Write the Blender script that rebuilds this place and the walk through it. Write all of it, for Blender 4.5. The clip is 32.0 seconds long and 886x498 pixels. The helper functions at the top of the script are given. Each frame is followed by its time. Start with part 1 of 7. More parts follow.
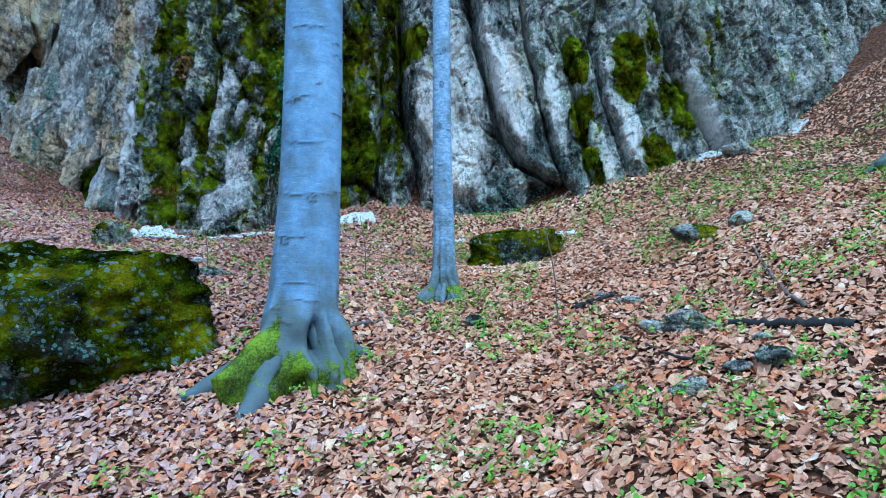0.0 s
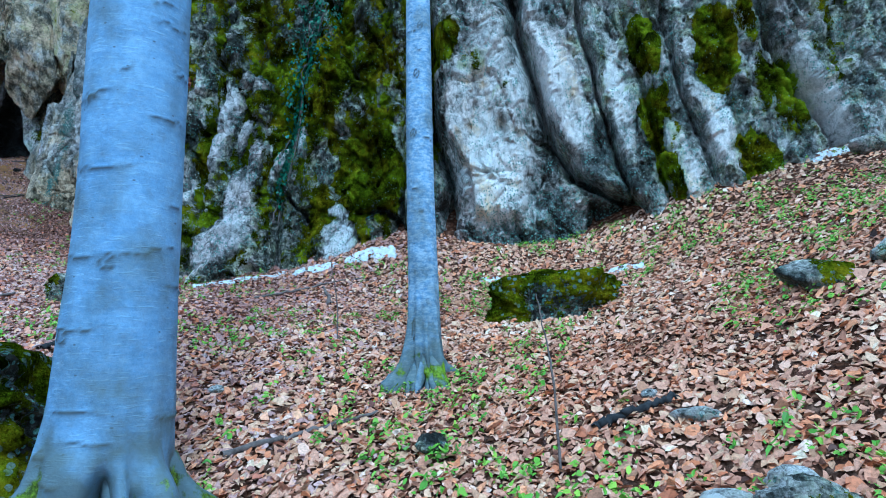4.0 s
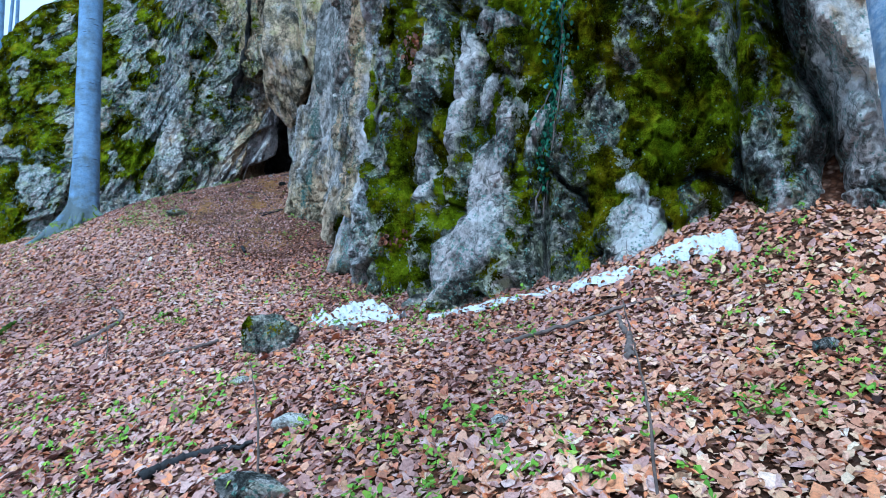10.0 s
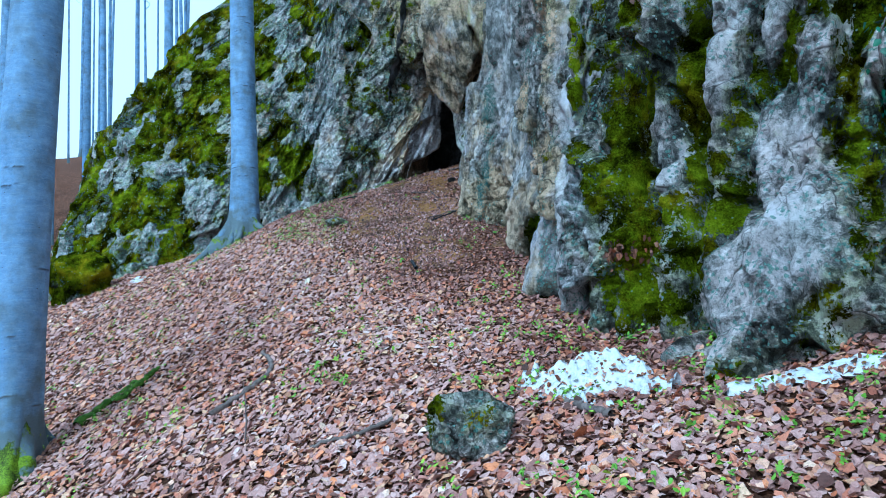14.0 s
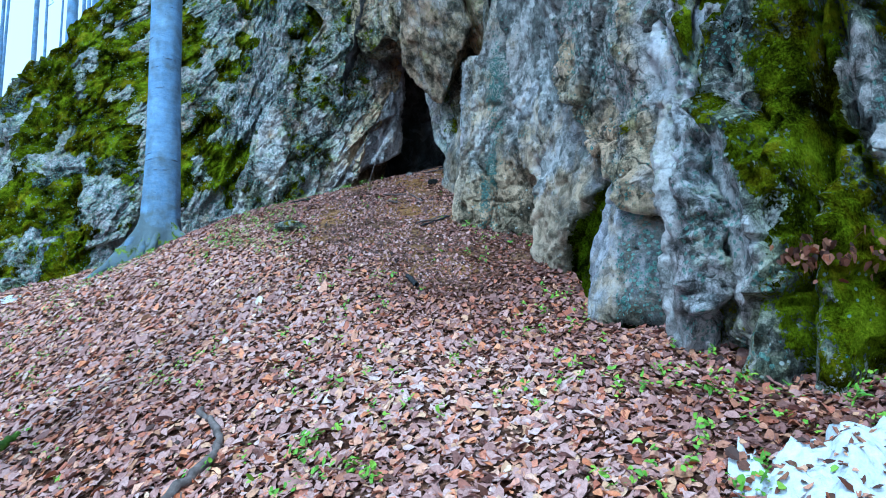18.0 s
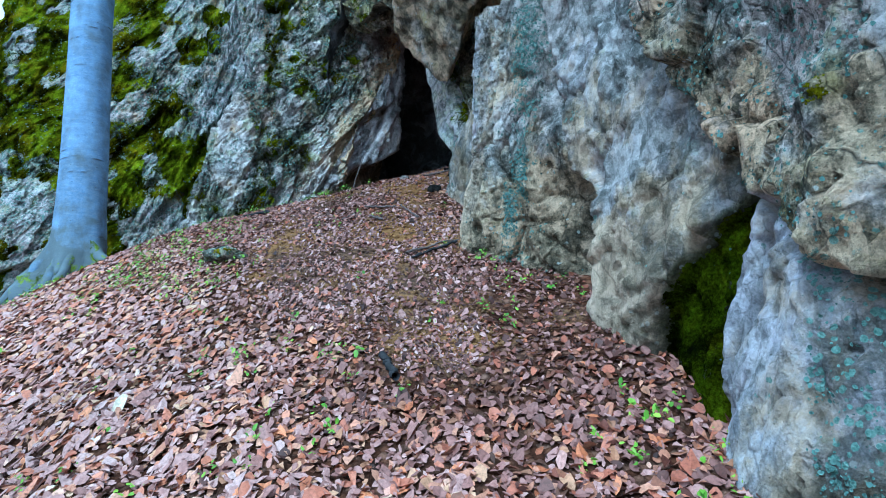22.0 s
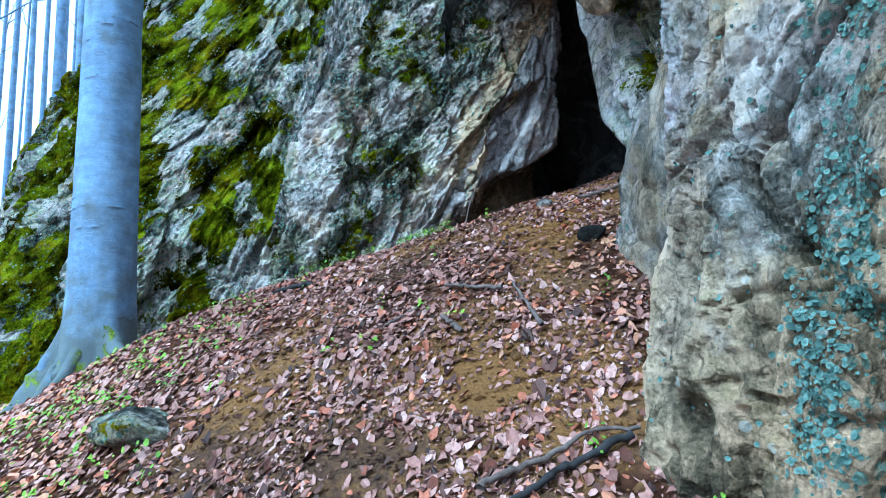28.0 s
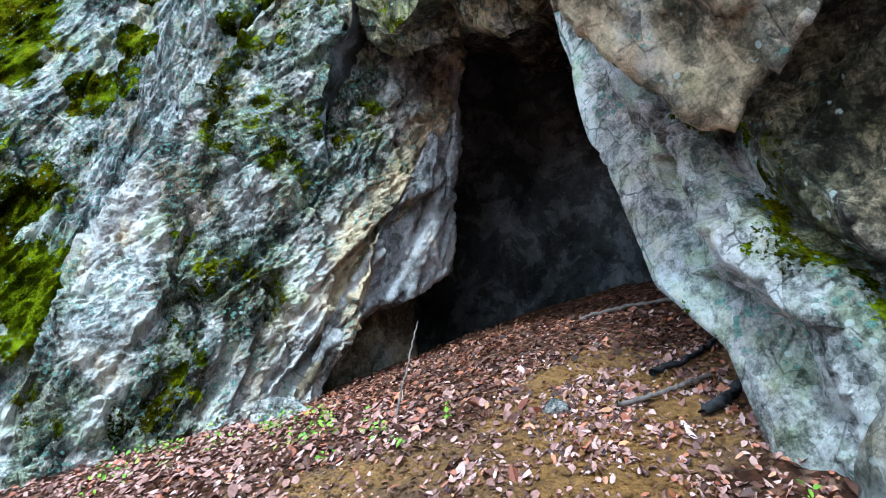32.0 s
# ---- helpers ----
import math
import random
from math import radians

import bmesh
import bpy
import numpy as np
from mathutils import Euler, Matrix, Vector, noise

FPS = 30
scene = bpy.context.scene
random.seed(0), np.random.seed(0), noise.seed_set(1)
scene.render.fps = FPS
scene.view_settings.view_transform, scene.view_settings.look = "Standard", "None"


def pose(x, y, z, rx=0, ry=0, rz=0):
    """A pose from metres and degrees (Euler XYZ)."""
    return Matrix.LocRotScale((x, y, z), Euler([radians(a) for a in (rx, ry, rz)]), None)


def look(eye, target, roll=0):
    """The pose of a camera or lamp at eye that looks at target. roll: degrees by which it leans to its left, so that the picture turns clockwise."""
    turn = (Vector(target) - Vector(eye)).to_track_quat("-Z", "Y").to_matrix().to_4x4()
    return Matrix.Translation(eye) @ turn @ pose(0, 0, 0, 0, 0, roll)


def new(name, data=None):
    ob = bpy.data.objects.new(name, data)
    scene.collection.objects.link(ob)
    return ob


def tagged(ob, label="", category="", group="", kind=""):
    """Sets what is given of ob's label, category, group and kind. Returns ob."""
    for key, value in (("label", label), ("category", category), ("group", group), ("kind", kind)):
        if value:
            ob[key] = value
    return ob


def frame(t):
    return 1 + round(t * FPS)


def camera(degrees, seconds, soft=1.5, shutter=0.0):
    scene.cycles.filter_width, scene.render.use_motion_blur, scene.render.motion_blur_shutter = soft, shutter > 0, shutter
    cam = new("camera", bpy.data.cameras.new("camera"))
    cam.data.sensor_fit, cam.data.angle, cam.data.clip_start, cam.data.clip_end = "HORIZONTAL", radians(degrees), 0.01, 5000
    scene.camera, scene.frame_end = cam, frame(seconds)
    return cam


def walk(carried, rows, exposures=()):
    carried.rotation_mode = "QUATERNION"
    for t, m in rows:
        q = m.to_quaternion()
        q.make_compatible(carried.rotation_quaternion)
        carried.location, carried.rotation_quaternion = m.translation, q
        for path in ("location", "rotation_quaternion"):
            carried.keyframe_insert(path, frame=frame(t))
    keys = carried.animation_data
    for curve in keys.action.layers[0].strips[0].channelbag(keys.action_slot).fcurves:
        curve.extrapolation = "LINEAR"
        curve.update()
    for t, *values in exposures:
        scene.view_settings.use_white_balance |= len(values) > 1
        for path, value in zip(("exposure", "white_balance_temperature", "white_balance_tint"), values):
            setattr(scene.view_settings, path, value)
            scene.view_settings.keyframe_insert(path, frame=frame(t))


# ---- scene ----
cam = camera(68.7, 32.0, 0.95)
PATH = [
    (0, (0.0, 0.0, 1.55), (0.0, 1.984, 1.803), -0.2),
    (0.5, (0.142, 0.234, 1.58), (0.112, 2.222, 1.798), -0.3),
    (1, (0.325, 0.567, 1.639), (0.27, 2.556, 1.844), -0.3),
    (1.5, (0.457, 0.862, 1.697), (0.372, 2.851, 1.891), -0.4),
    (2, (0.62, 1.181, 1.851), (0.52, 3.168, 2.055), -0.4),
    (2.5, (0.688, 1.432, 1.838), (0.574, 3.417, 2.057), -0.3),
    (3, (0.752, 1.749, 2.001), (0.6, 3.728, 2.253), -0.5),
    (3.5, (0.851, 2.045, 1.996), (0.627, 4.012, 2.279), -0.7),
    (4, (0.972, 2.383, 2.18), (0.669, 4.335, 2.491), -0.9),
    (4.5, (0.966, 2.689, 2.177), (0.587, 4.627, 2.493), -0.8),
    (6.5, (0.782, 3.898, 2.43), (0.186, 5.784, 2.726), -1.1),
    (7, (0.649, 4.154, 2.545), (0.026, 6.03, 2.853), -1.3),
    (7.5, (0.531, 4.495, 2.555), (-0.154, 6.345, 2.886), -1.6),
    (8, (0.464, 4.734, 2.741), (-0.308, 6.547, 3.08), -1.8),
    (8.5, (0.329, 4.985, 2.716), (-0.52, 6.77, 3.022), -1.9),
    (9, (0.178, 5.273, 2.872), (-0.749, 7.022, 3.16), -2.2),
    (9.5, (0.021, 5.534, 2.845), (-1.016, 7.221, 3.123), -2.4),
    (10, (-0.128, 5.782, 2.957), (-1.266, 7.405, 3.228), -2.5),
    (10.5, (-0.367, 6.006, 2.941), (-1.591, 7.567, 3.194), -2.8),
    (11, (-0.636, 6.214, 3.084), (-1.931, 7.716, 3.337), -3.0),
    (11.5, (-0.944, 6.431, 3.088), (-2.304, 7.874, 3.342), -3.2),
    (12, (-1.167, 6.589, 3.241), (-2.564, 7.996, 3.505), -3.2),
    (12.5, (-1.513, 6.759, 3.287), (-2.931, 8.146, 3.544), -3.3),
    (13, (-1.734, 6.891, 3.378), (-3.175, 8.252, 3.649), -3.4),
    (13.5, (-1.983, 7.128, 3.468), (-3.462, 8.448, 3.732), -3.5),
    (14, (-2.156, 7.227, 3.587), (-3.652, 8.527, 3.851), -3.3),
    (14.5, (-2.502, 7.321, 3.629), (-4.012, 8.608, 3.884), -3.3),
    (16.5, (-3.782, 7.627, 3.742), (-5.199, 9.012, 4.018), -3.1),
    (17, (-4.045, 7.726, 3.725), (-5.416, 9.147, 4.042), -3.1),
    (17.5, (-4.342, 7.914, 3.758), (-5.674, 9.366, 4.102), -3.1),
    (18, (-4.591, 8.128, 3.727), (-5.891, 9.606, 4.079), -3.0),
    (18.5, (-4.883, 8.394, 3.891), (-6.158, 9.894, 4.245), -2.9),
    (19, (-5.115, 8.65, 3.914), (-6.39, 10.152, 4.26), -2.9),
    (19.5, (-5.318, 8.971, 4.099), (-6.607, 10.46, 4.451), -2.8),
    (20, (-5.52, 9.246, 4.141), (-6.831, 10.718, 4.483), -2.9),
    (20.5, (-5.673, 9.444, 4.348), (-6.986, 10.918, 4.672), -2.8),
    (21, (-5.811, 9.598, 4.347), (-7.127, 11.067, 4.675), -2.8),
    (21.5, (-6.062, 9.891, 4.441), (-7.377, 11.361, 4.77), -2.7),
    (22, (-6.196, 10.088, 4.53), (-7.524, 11.542, 4.883), -2.7),
    (22.5, (-6.405, 10.366, 4.671), (-7.762, 11.79, 5.034), -2.7),
    (23, (-6.56, 10.57, 4.762), (-7.957, 11.946, 5.157), -2.8),
    (23.5, (-6.749, 10.925, 4.852), (-8.199, 12.241, 5.258), -2.9),
    (24, (-6.95, 11.176, 4.948), (-8.431, 12.454, 5.362), -2.9),
    (24.5, (-7.114, 11.395, 5.074), (-8.625, 12.64, 5.483), -3.0),
    (25, (-7.258, 11.642, 5.101), (-8.811, 12.838, 5.499), -3.0),
    (25.5, (-7.388, 11.821, 5.238), (-8.968, 12.975, 5.65), -2.8),
    (27.5, (-8.035, 12.544, 5.635), (-9.716, 13.554, 6.023), -2.8),
    (28, (-8.299, 12.703, 5.782), (-10.007, 13.685, 6.127), -2.8),
    (28.5, (-8.544, 12.909, 5.782), (-10.266, 13.866, 6.127), -2.8),
    (29, (-8.857, 13.0, 6.083), (-10.549, 14.011, 6.423), -2.6),
    (29.5, (-9.207, 12.908, 6.201), (-10.833, 14.012, 6.573), -2.6),
    (30, (-9.423, 12.983, 6.235), (-10.977, 14.162, 6.674), -2.8),
    (30.5, (-9.651, 13.155, 6.41), (-11.125, 14.414, 6.902), -2.7),
    (31, (-9.883, 13.105, 6.623), (-11.269, 14.441, 7.164), -2.8),
    (31.5, (-10.087, 12.993, 6.766), (-11.395, 14.398, 7.329), -2.8),
    (32, (-10.236, 13.043, 6.713), (-11.473, 14.508, 7.284), -2.9),
]
walk(cam, [(t, look(eye, target, roll)) for t, eye, target, roll in PATH], [(0.0, 0.42, 4280, -11.0), (4.0, 0.45, 4120, -13.0), (6.5, 0.48, 4250, -7.0), (8.0, 0.54, 4300, -6.0), (11.0, 0.62, 4550, -7.0), (14.0, 0.62, 4350, -12.0), (18.0, 0.78, 4300, -11.0), (22.0, 0.87, 4350, -12.0), (28.0, 1.22, 4560, -10.0), (30.0, 1.36, 4520, -11.0), (32.0, 1.66, 4950, -8.0)])

# ---- world and light ----
world = bpy.data.worlds.new("overcast_world")
scene.world = world
world.use_nodes = True
wn, wl = world.node_tree.nodes, world.node_tree.links
wn.clear()
sky = wn.new("ShaderNodeTexSky")
sky.sky_type = "NISHITA"
sky.sun_disc = False
sky.sun_elevation = radians(54)
sky.sun_rotation = radians(160)
sky.dust_density = 4.0
wb = wn.new("ShaderNodeBackground")
wb.inputs["Strength"].default_value = 0.145
wo = wn.new("ShaderNodeOutputWorld")
veil = wn.new("ShaderNodeMix")
veil.data_type = "RGBA"
veil.inputs[0].default_value = 0.72
veil.inputs[7].default_value = (6.25, 6.25, 6.4, 1)
wl.new(sky.outputs[0], veil.inputs[6])
wl.new(veil.outputs[2], wb.inputs[0])
wl.new(wb.outputs[0], wo.inputs[0])
sun_data = bpy.data.lights.new("sun", "SUN")
sun_data.energy, sun_data.angle, sun_data.color = 1.5, radians(11), (1.0, 0.98, 0.95)
sun = new("sun", sun_data)
sun.matrix_world = look((0, 0, 0), (-0.2, 0.55, -0.8))

# ---- numeric noise ----


def _hash(ix, iy, iz, seed):
    n = (ix * 374761393 + iy * 668265263 + iz * 1442695041 + seed * 974634541) & 0x7FFFFFFF
    n = ((n ^ (n >> 13)) * 1274126177) & 0x7FFFFFFF
    n = ((n ^ (n >> 15)) * 739982445) & 0x7FFFFFFF
    return ((n ^ (n >> 12)) & 0xFFFFFF) / float(0xFFFFFF)


def vnoise(x, y, z, seed=0):
    """Smooth value noise between -1 and 1."""
    x, y, z = np.broadcast_arrays(np.asarray(x, float), y, z)
    fx, fy, fz = np.floor(x), np.floor(y), np.floor(z)
    ix, iy, iz = fx.astype(np.int64), fy.astype(np.int64), fz.astype(np.int64)
    tx, ty, tz = x - fx, y - fy, z - fz
    tx, ty, tz = (w * w * w * (w * (w * 6 - 15) + 10) for w in (tx, ty, tz))
    out = 0.0
    for dx in (0, 1):
        for dy in (0, 1):
            for dz in (0, 1):
                wgt = (tx if dx else 1 - tx) * (ty if dy else 1 - ty) * (tz if dz else 1 - tz)
                out = out + wgt * _hash(ix + dx, iy + dy, iz + dz, seed)
    return out * 2 - 1


def fbm(x, y, z, seed=0, octaves=4, gain=0.5):
    total, amp, norm, k = 0.0, 1.0, 0.0, 1.0
    for o in range(octaves):
        total = total + amp * vnoise(x * k + 7.3 * o, y * k, z * k + 3.1 * o, seed + o)
        norm += amp
        amp *= gain
        k *= 2.03
    return total / norm * 1.5


def ridged(x, y, z, seed=0, octaves=3):
    total, amp, norm, k = 0.0, 1.0, 0.0, 1.0
    for o in range(octaves):
        total = total + amp * (1 - np.abs(vnoise(x * k, y * k, z * k, seed + o)) * 2)
        norm += amp
        amp *= 0.5
        k *= 2.1
    return total / norm


def sstep(a, b, x):
    w = np.clip((x - a) / (b - a), 0, 1)
    return w * w * (3 - 2 * w)


def bell(x, c, w):
    return np.exp(-(((x - c) / w) ** 2))


# ---- the lie of the land ----
SWELLS = [(-15, 8, 0.02), (-15, 11, 0.1), (-15, 14, 0.59), (-12, 8, -0.16), (-12, 11, -0.05), (-12, 14, 0.36), (-9, 8, -0.44), (-9, 11, 0.08),
          (-9, 14, -0.19), (-6, 2, -0.28), (-6, 5, -0.39), (-6, 8, -0.26), (-6, 11, -0.18), (-6, 14, -1.0), (-3, 2, -0.43), (-3, 5, -0.46),
          (-3, 8, 0.05), (-3, 11, -0.7), (0, 2, -0.27), (0, 5, -0.43), (0, 8, -0.22), (0, 11, -0.81), (3, 2, 0.03), (3, 5, -0.25), (3, 8, -0.45),
          (3, 11, -0.25), (6, 2, 0.18), (6, 5, 0.31), (6, 8, 0.27), (6, 11, -0.24), (-12, 17, 0.37), (-18, 11, 0.8), (-13.5, 20, 0.45)]


def ground_z(x, y):
    """Height of the hillside: a slope with broad swells, a rise beyond the rocks, level far off."""
    x, y = np.asarray(x, float), np.asarray(y, float)
    yy = np.where(y > 19, 19 + 60 * np.tanh((y - 19) / 60), np.where(y < -6, -6 + 70 * np.tanh((y + 6) / 70), y))
    xx = np.where(np.abs(x) > 15, np.sign(x) * (15 + 40 * np.tanh((np.abs(x) - 15) / 40)), x)
    z = 0.5187 + 0.0235 * xx + 0.3771 * yy
    for a, b, h in SWELLS:
        z = z + h * np.exp(-((x - a) ** 2 + (y - b) ** 2) / 11.52)
    far = np.maximum(-x - 19, 0)
    z = z + 0.50 * 40 * np.tanh(far / 40) * sstep(4, 11, y) - 0.12 * yy * sstep(19, 28, -x)
    z = z - 0.14 * np.exp(-((x + 13.6) ** 2 + (y - 16.0) ** 2) / 2.6)
    z = z - 0.45 * np.exp(-((x - 1.7) ** 2) / 3.4 - (y - 11.9) ** 2 / 3.6) - 0.1 * np.exp(-(x**2 + (y - 7.3) ** 2) / 1.5)
    z = z - 0.38 * np.exp(-((x + 15.7) ** 2 + (y - 11.9) ** 2) / 2.6)
    z = z + 7 * np.tanh((0.06 * np.maximum(x - 5.2, 0) + 0.5 * np.maximum(x - 7.6, 0)) / 7) * sstep(7.5, 12, y)
    z = z - 0.45 * np.exp(-(((x - 0.6) / 1.5) ** 2) - ((y - 13.1) / 0.5) ** 2)
    z = z + 0.035 * fbm(x * 0.9, y * 0.9, 0.0, 11, 3) + 0.012 * fbm(x * 5, y * 5, 0.0, 12, 2)
    return z


def gz(x, y):
    return float(ground_z(x, y))


# ---- mesh helpers ----


def grid_mesh(name, verts, nu, nv, closed=False):
    """A quad sheet from an (nu*nv, 3) array, v running fastest."""
    i, j = np.meshgrid(np.arange(nu if closed else nu - 1), np.arange(nv - 1), indexing="ij")
    i2 = (i + 1) % nu
    quads = np.stack([i * nv + j, i2 * nv + j, i2 * nv + j + 1, i * nv + j + 1], -1).reshape(-1, 4)
    return raw_mesh(name, verts, quads)


def raw_mesh(name, verts, faces):
    """Mesh from arrays; faces all have the same number of corners."""
    verts, faces = np.ascontiguousarray(verts, dtype=np.float32), np.ascontiguousarray(faces, dtype=np.int32)
    me = bpy.data.meshes.new(name)
    k = faces.shape[1]
    me.vertices.add(len(verts))
    me.vertices.foreach_set("co", verts.ravel())
    me.loops.add(faces.size)
    me.loops.foreach_set("vertex_index", faces.ravel())
    me.polygons.add(len(faces))
    me.polygons.foreach_set("loop_start", np.arange(0, faces.size, k, dtype=np.int32))
    me.polygons.foreach_set("loop_total", np.full(len(faces), k, dtype=np.int32))
    me.polygons.foreach_set("use_smooth", np.ones(len(faces), dtype=bool))
    me.update()
    me.validate()
    return me


def put_attr(me, name, values):
    at = me.attributes.new(name, "FLOAT", "POINT")
    at.data.foreach_set("value", np.ascontiguousarray(values, dtype=np.float32))


def part(name, me, material, parent=None, label=""):
    ob = new(name, me)
    if material is not None:
        me.materials.append(material)
    ob.parent = parent
    if label:
        tagged(ob, label)
    return ob


# ---- materials ----


class Nodes:
    """Small builder for node materials."""

    def __init__(self, name):
        self.mat = bpy.data.materials.new(name)
        self.mat.use_nodes = True
        self.t = self.mat.node_tree
        self.b = self.t.nodes["Principled BSDF"]
        self.co = self.t.nodes.new("ShaderNodeTexCoord").outputs["Object"]

    def node(self, kind, **values):
        nd = self.t.nodes.new(kind)
        for key, v in values.items():
            nd.inputs[key].default_value = v
        return nd

    def link(self, a, b):
        self.t.links.new(a, b)

    def stretched(self, s):
        m = self.node("ShaderNodeMapping", Scale=s)
        self.link(self.co, m.inputs["Vector"])
        return m.outputs[0]

    def noise(self, scale, detail=4.0, rough=0.55, vec=None, dist=0.0):
        nd = self.node("ShaderNodeTexNoise", Scale=scale, Detail=detail, Roughness=rough, Distortion=dist)
        self.link(vec or self.co, nd.inputs["Vector"])
        return nd.outputs["Fac"]

    def voronoi(self, scale, vec=None, out="Distance"):
        nd = self.node("ShaderNodeTexVoronoi", Scale=scale)
        self.link(vec or self.co, nd.inputs["Vector"])
        return nd.outputs[out]

    def ramp(self, fac, stops):
        nd = self.t.nodes.new("ShaderNodeValToRGB")
        el = nd.color_ramp.elements
        while len(el) < len(stops):
            el.new(0.5)
        for e, (p, c) in zip(el, stops):
            e.position = p
            e.color = (*c, 1) if isinstance(c, tuple) else (c, c, c, 1)
        self.link(fac, nd.inputs[0])
        return nd.outputs[0]

    def mix(self, fac, a, b, blend="MIX"):
        nd = self.t.nodes.new("ShaderNodeMix")
        nd.data_type, nd.blend_type = "RGBA", blend
        for sock, v in ((nd.inputs[0], fac), (nd.inputs[6], a), (nd.inputs[7], b)):
            if isinstance(v, bpy.types.NodeSocket):
                self.link(v, sock)
            else:
                sock.default_value = (*v, 1) if isinstance(v, tuple) else v
        return nd.outputs[2]

    def math(self, op, a, b=0.0, clamp=False):
        nd = self.t.nodes.new("ShaderNodeMath")
        nd.operation, nd.use_clamp = op, clamp
        for sock, v in ((nd.inputs[0], a), (nd.inputs[1], b)):
            if isinstance(v, bpy.types.NodeSocket):
                self.link(v, sock)
            else:
                sock.default_value = v
        return nd.outputs[0]

    def attr(self, name):
        nd = self.t.nodes.new("ShaderNodeAttribute")
        nd.attribute_name = name
        return nd.outputs["Fac"]

    def bump(self, height, strength, distance, after=None):
        nd = self.node("ShaderNodeBump", Distance=distance)
        if isinstance(strength, bpy.types.NodeSocket):
            self.link(strength, nd.inputs["Strength"])
        else:
            nd.inputs["Strength"].default_value = strength
        self.link(height, nd.inputs["Height"])
        if after is not None:
            self.link(after, nd.inputs["Normal"])
        return nd.outputs[0]

    def facet(self, scale, vec, stretch=(1, 1, 1)):
        """Broken faces: a height that tilts its own way in each cell, and the cell's random colour."""
        m = self.node("ShaderNodeMapping", Scale=stretch)
        self.link(vec, m.inputs["Vector"])
        cell = self.node("ShaderNodeTexVoronoi", Scale=scale)
        self.link(m.outputs[0], cell.inputs["Vector"])
        away = self.t.nodes.new("ShaderNodeVectorMath")
        away.operation = "SUBTRACT"
        self.link(m.outputs[0], away.inputs[0])
        self.link(cell.outputs["Position"], away.inputs[1])
        way = self.t.nodes.new("ShaderNodeVectorMath")
        way.operation = "SUBTRACT"
        self.link(cell.outputs["Color"], way.inputs[0])
        way.inputs[1].default_value = (0.5, 0.5, 0.5)
        dot = self.t.nodes.new("ShaderNodeVectorMath")
        dot.operation = "DOT_PRODUCT"
        self.link(away.outputs[0], dot.inputs[0])
        self.link(way.outputs[0], dot.inputs[1])
        sep = self.t.nodes.new("ShaderNodeSeparateColor")
        self.link(cell.outputs["Color"], sep.inputs[0])
        return dot.outputs["Value"], sep.outputs[1]

    def done(self, colour, rough=0.85, normal=None, spec=0.3):
        if isinstance(colour, bpy.types.NodeSocket):
            self.link(colour, self.b.inputs["Base Color"])
        else:
            self.b.inputs["Base Color"].default_value = (*colour, 1)
        if isinstance(rough, bpy.types.NodeSocket):
            self.link(rough, self.b.inputs["Roughness"])
        else:
            self.b.inputs["Roughness"].default_value = rough
        self.b.inputs["Specular IOR Level"].default_value = spec
        if normal is not None:
            self.link(normal, self.b.inputs["Normal"])
        return self.mat


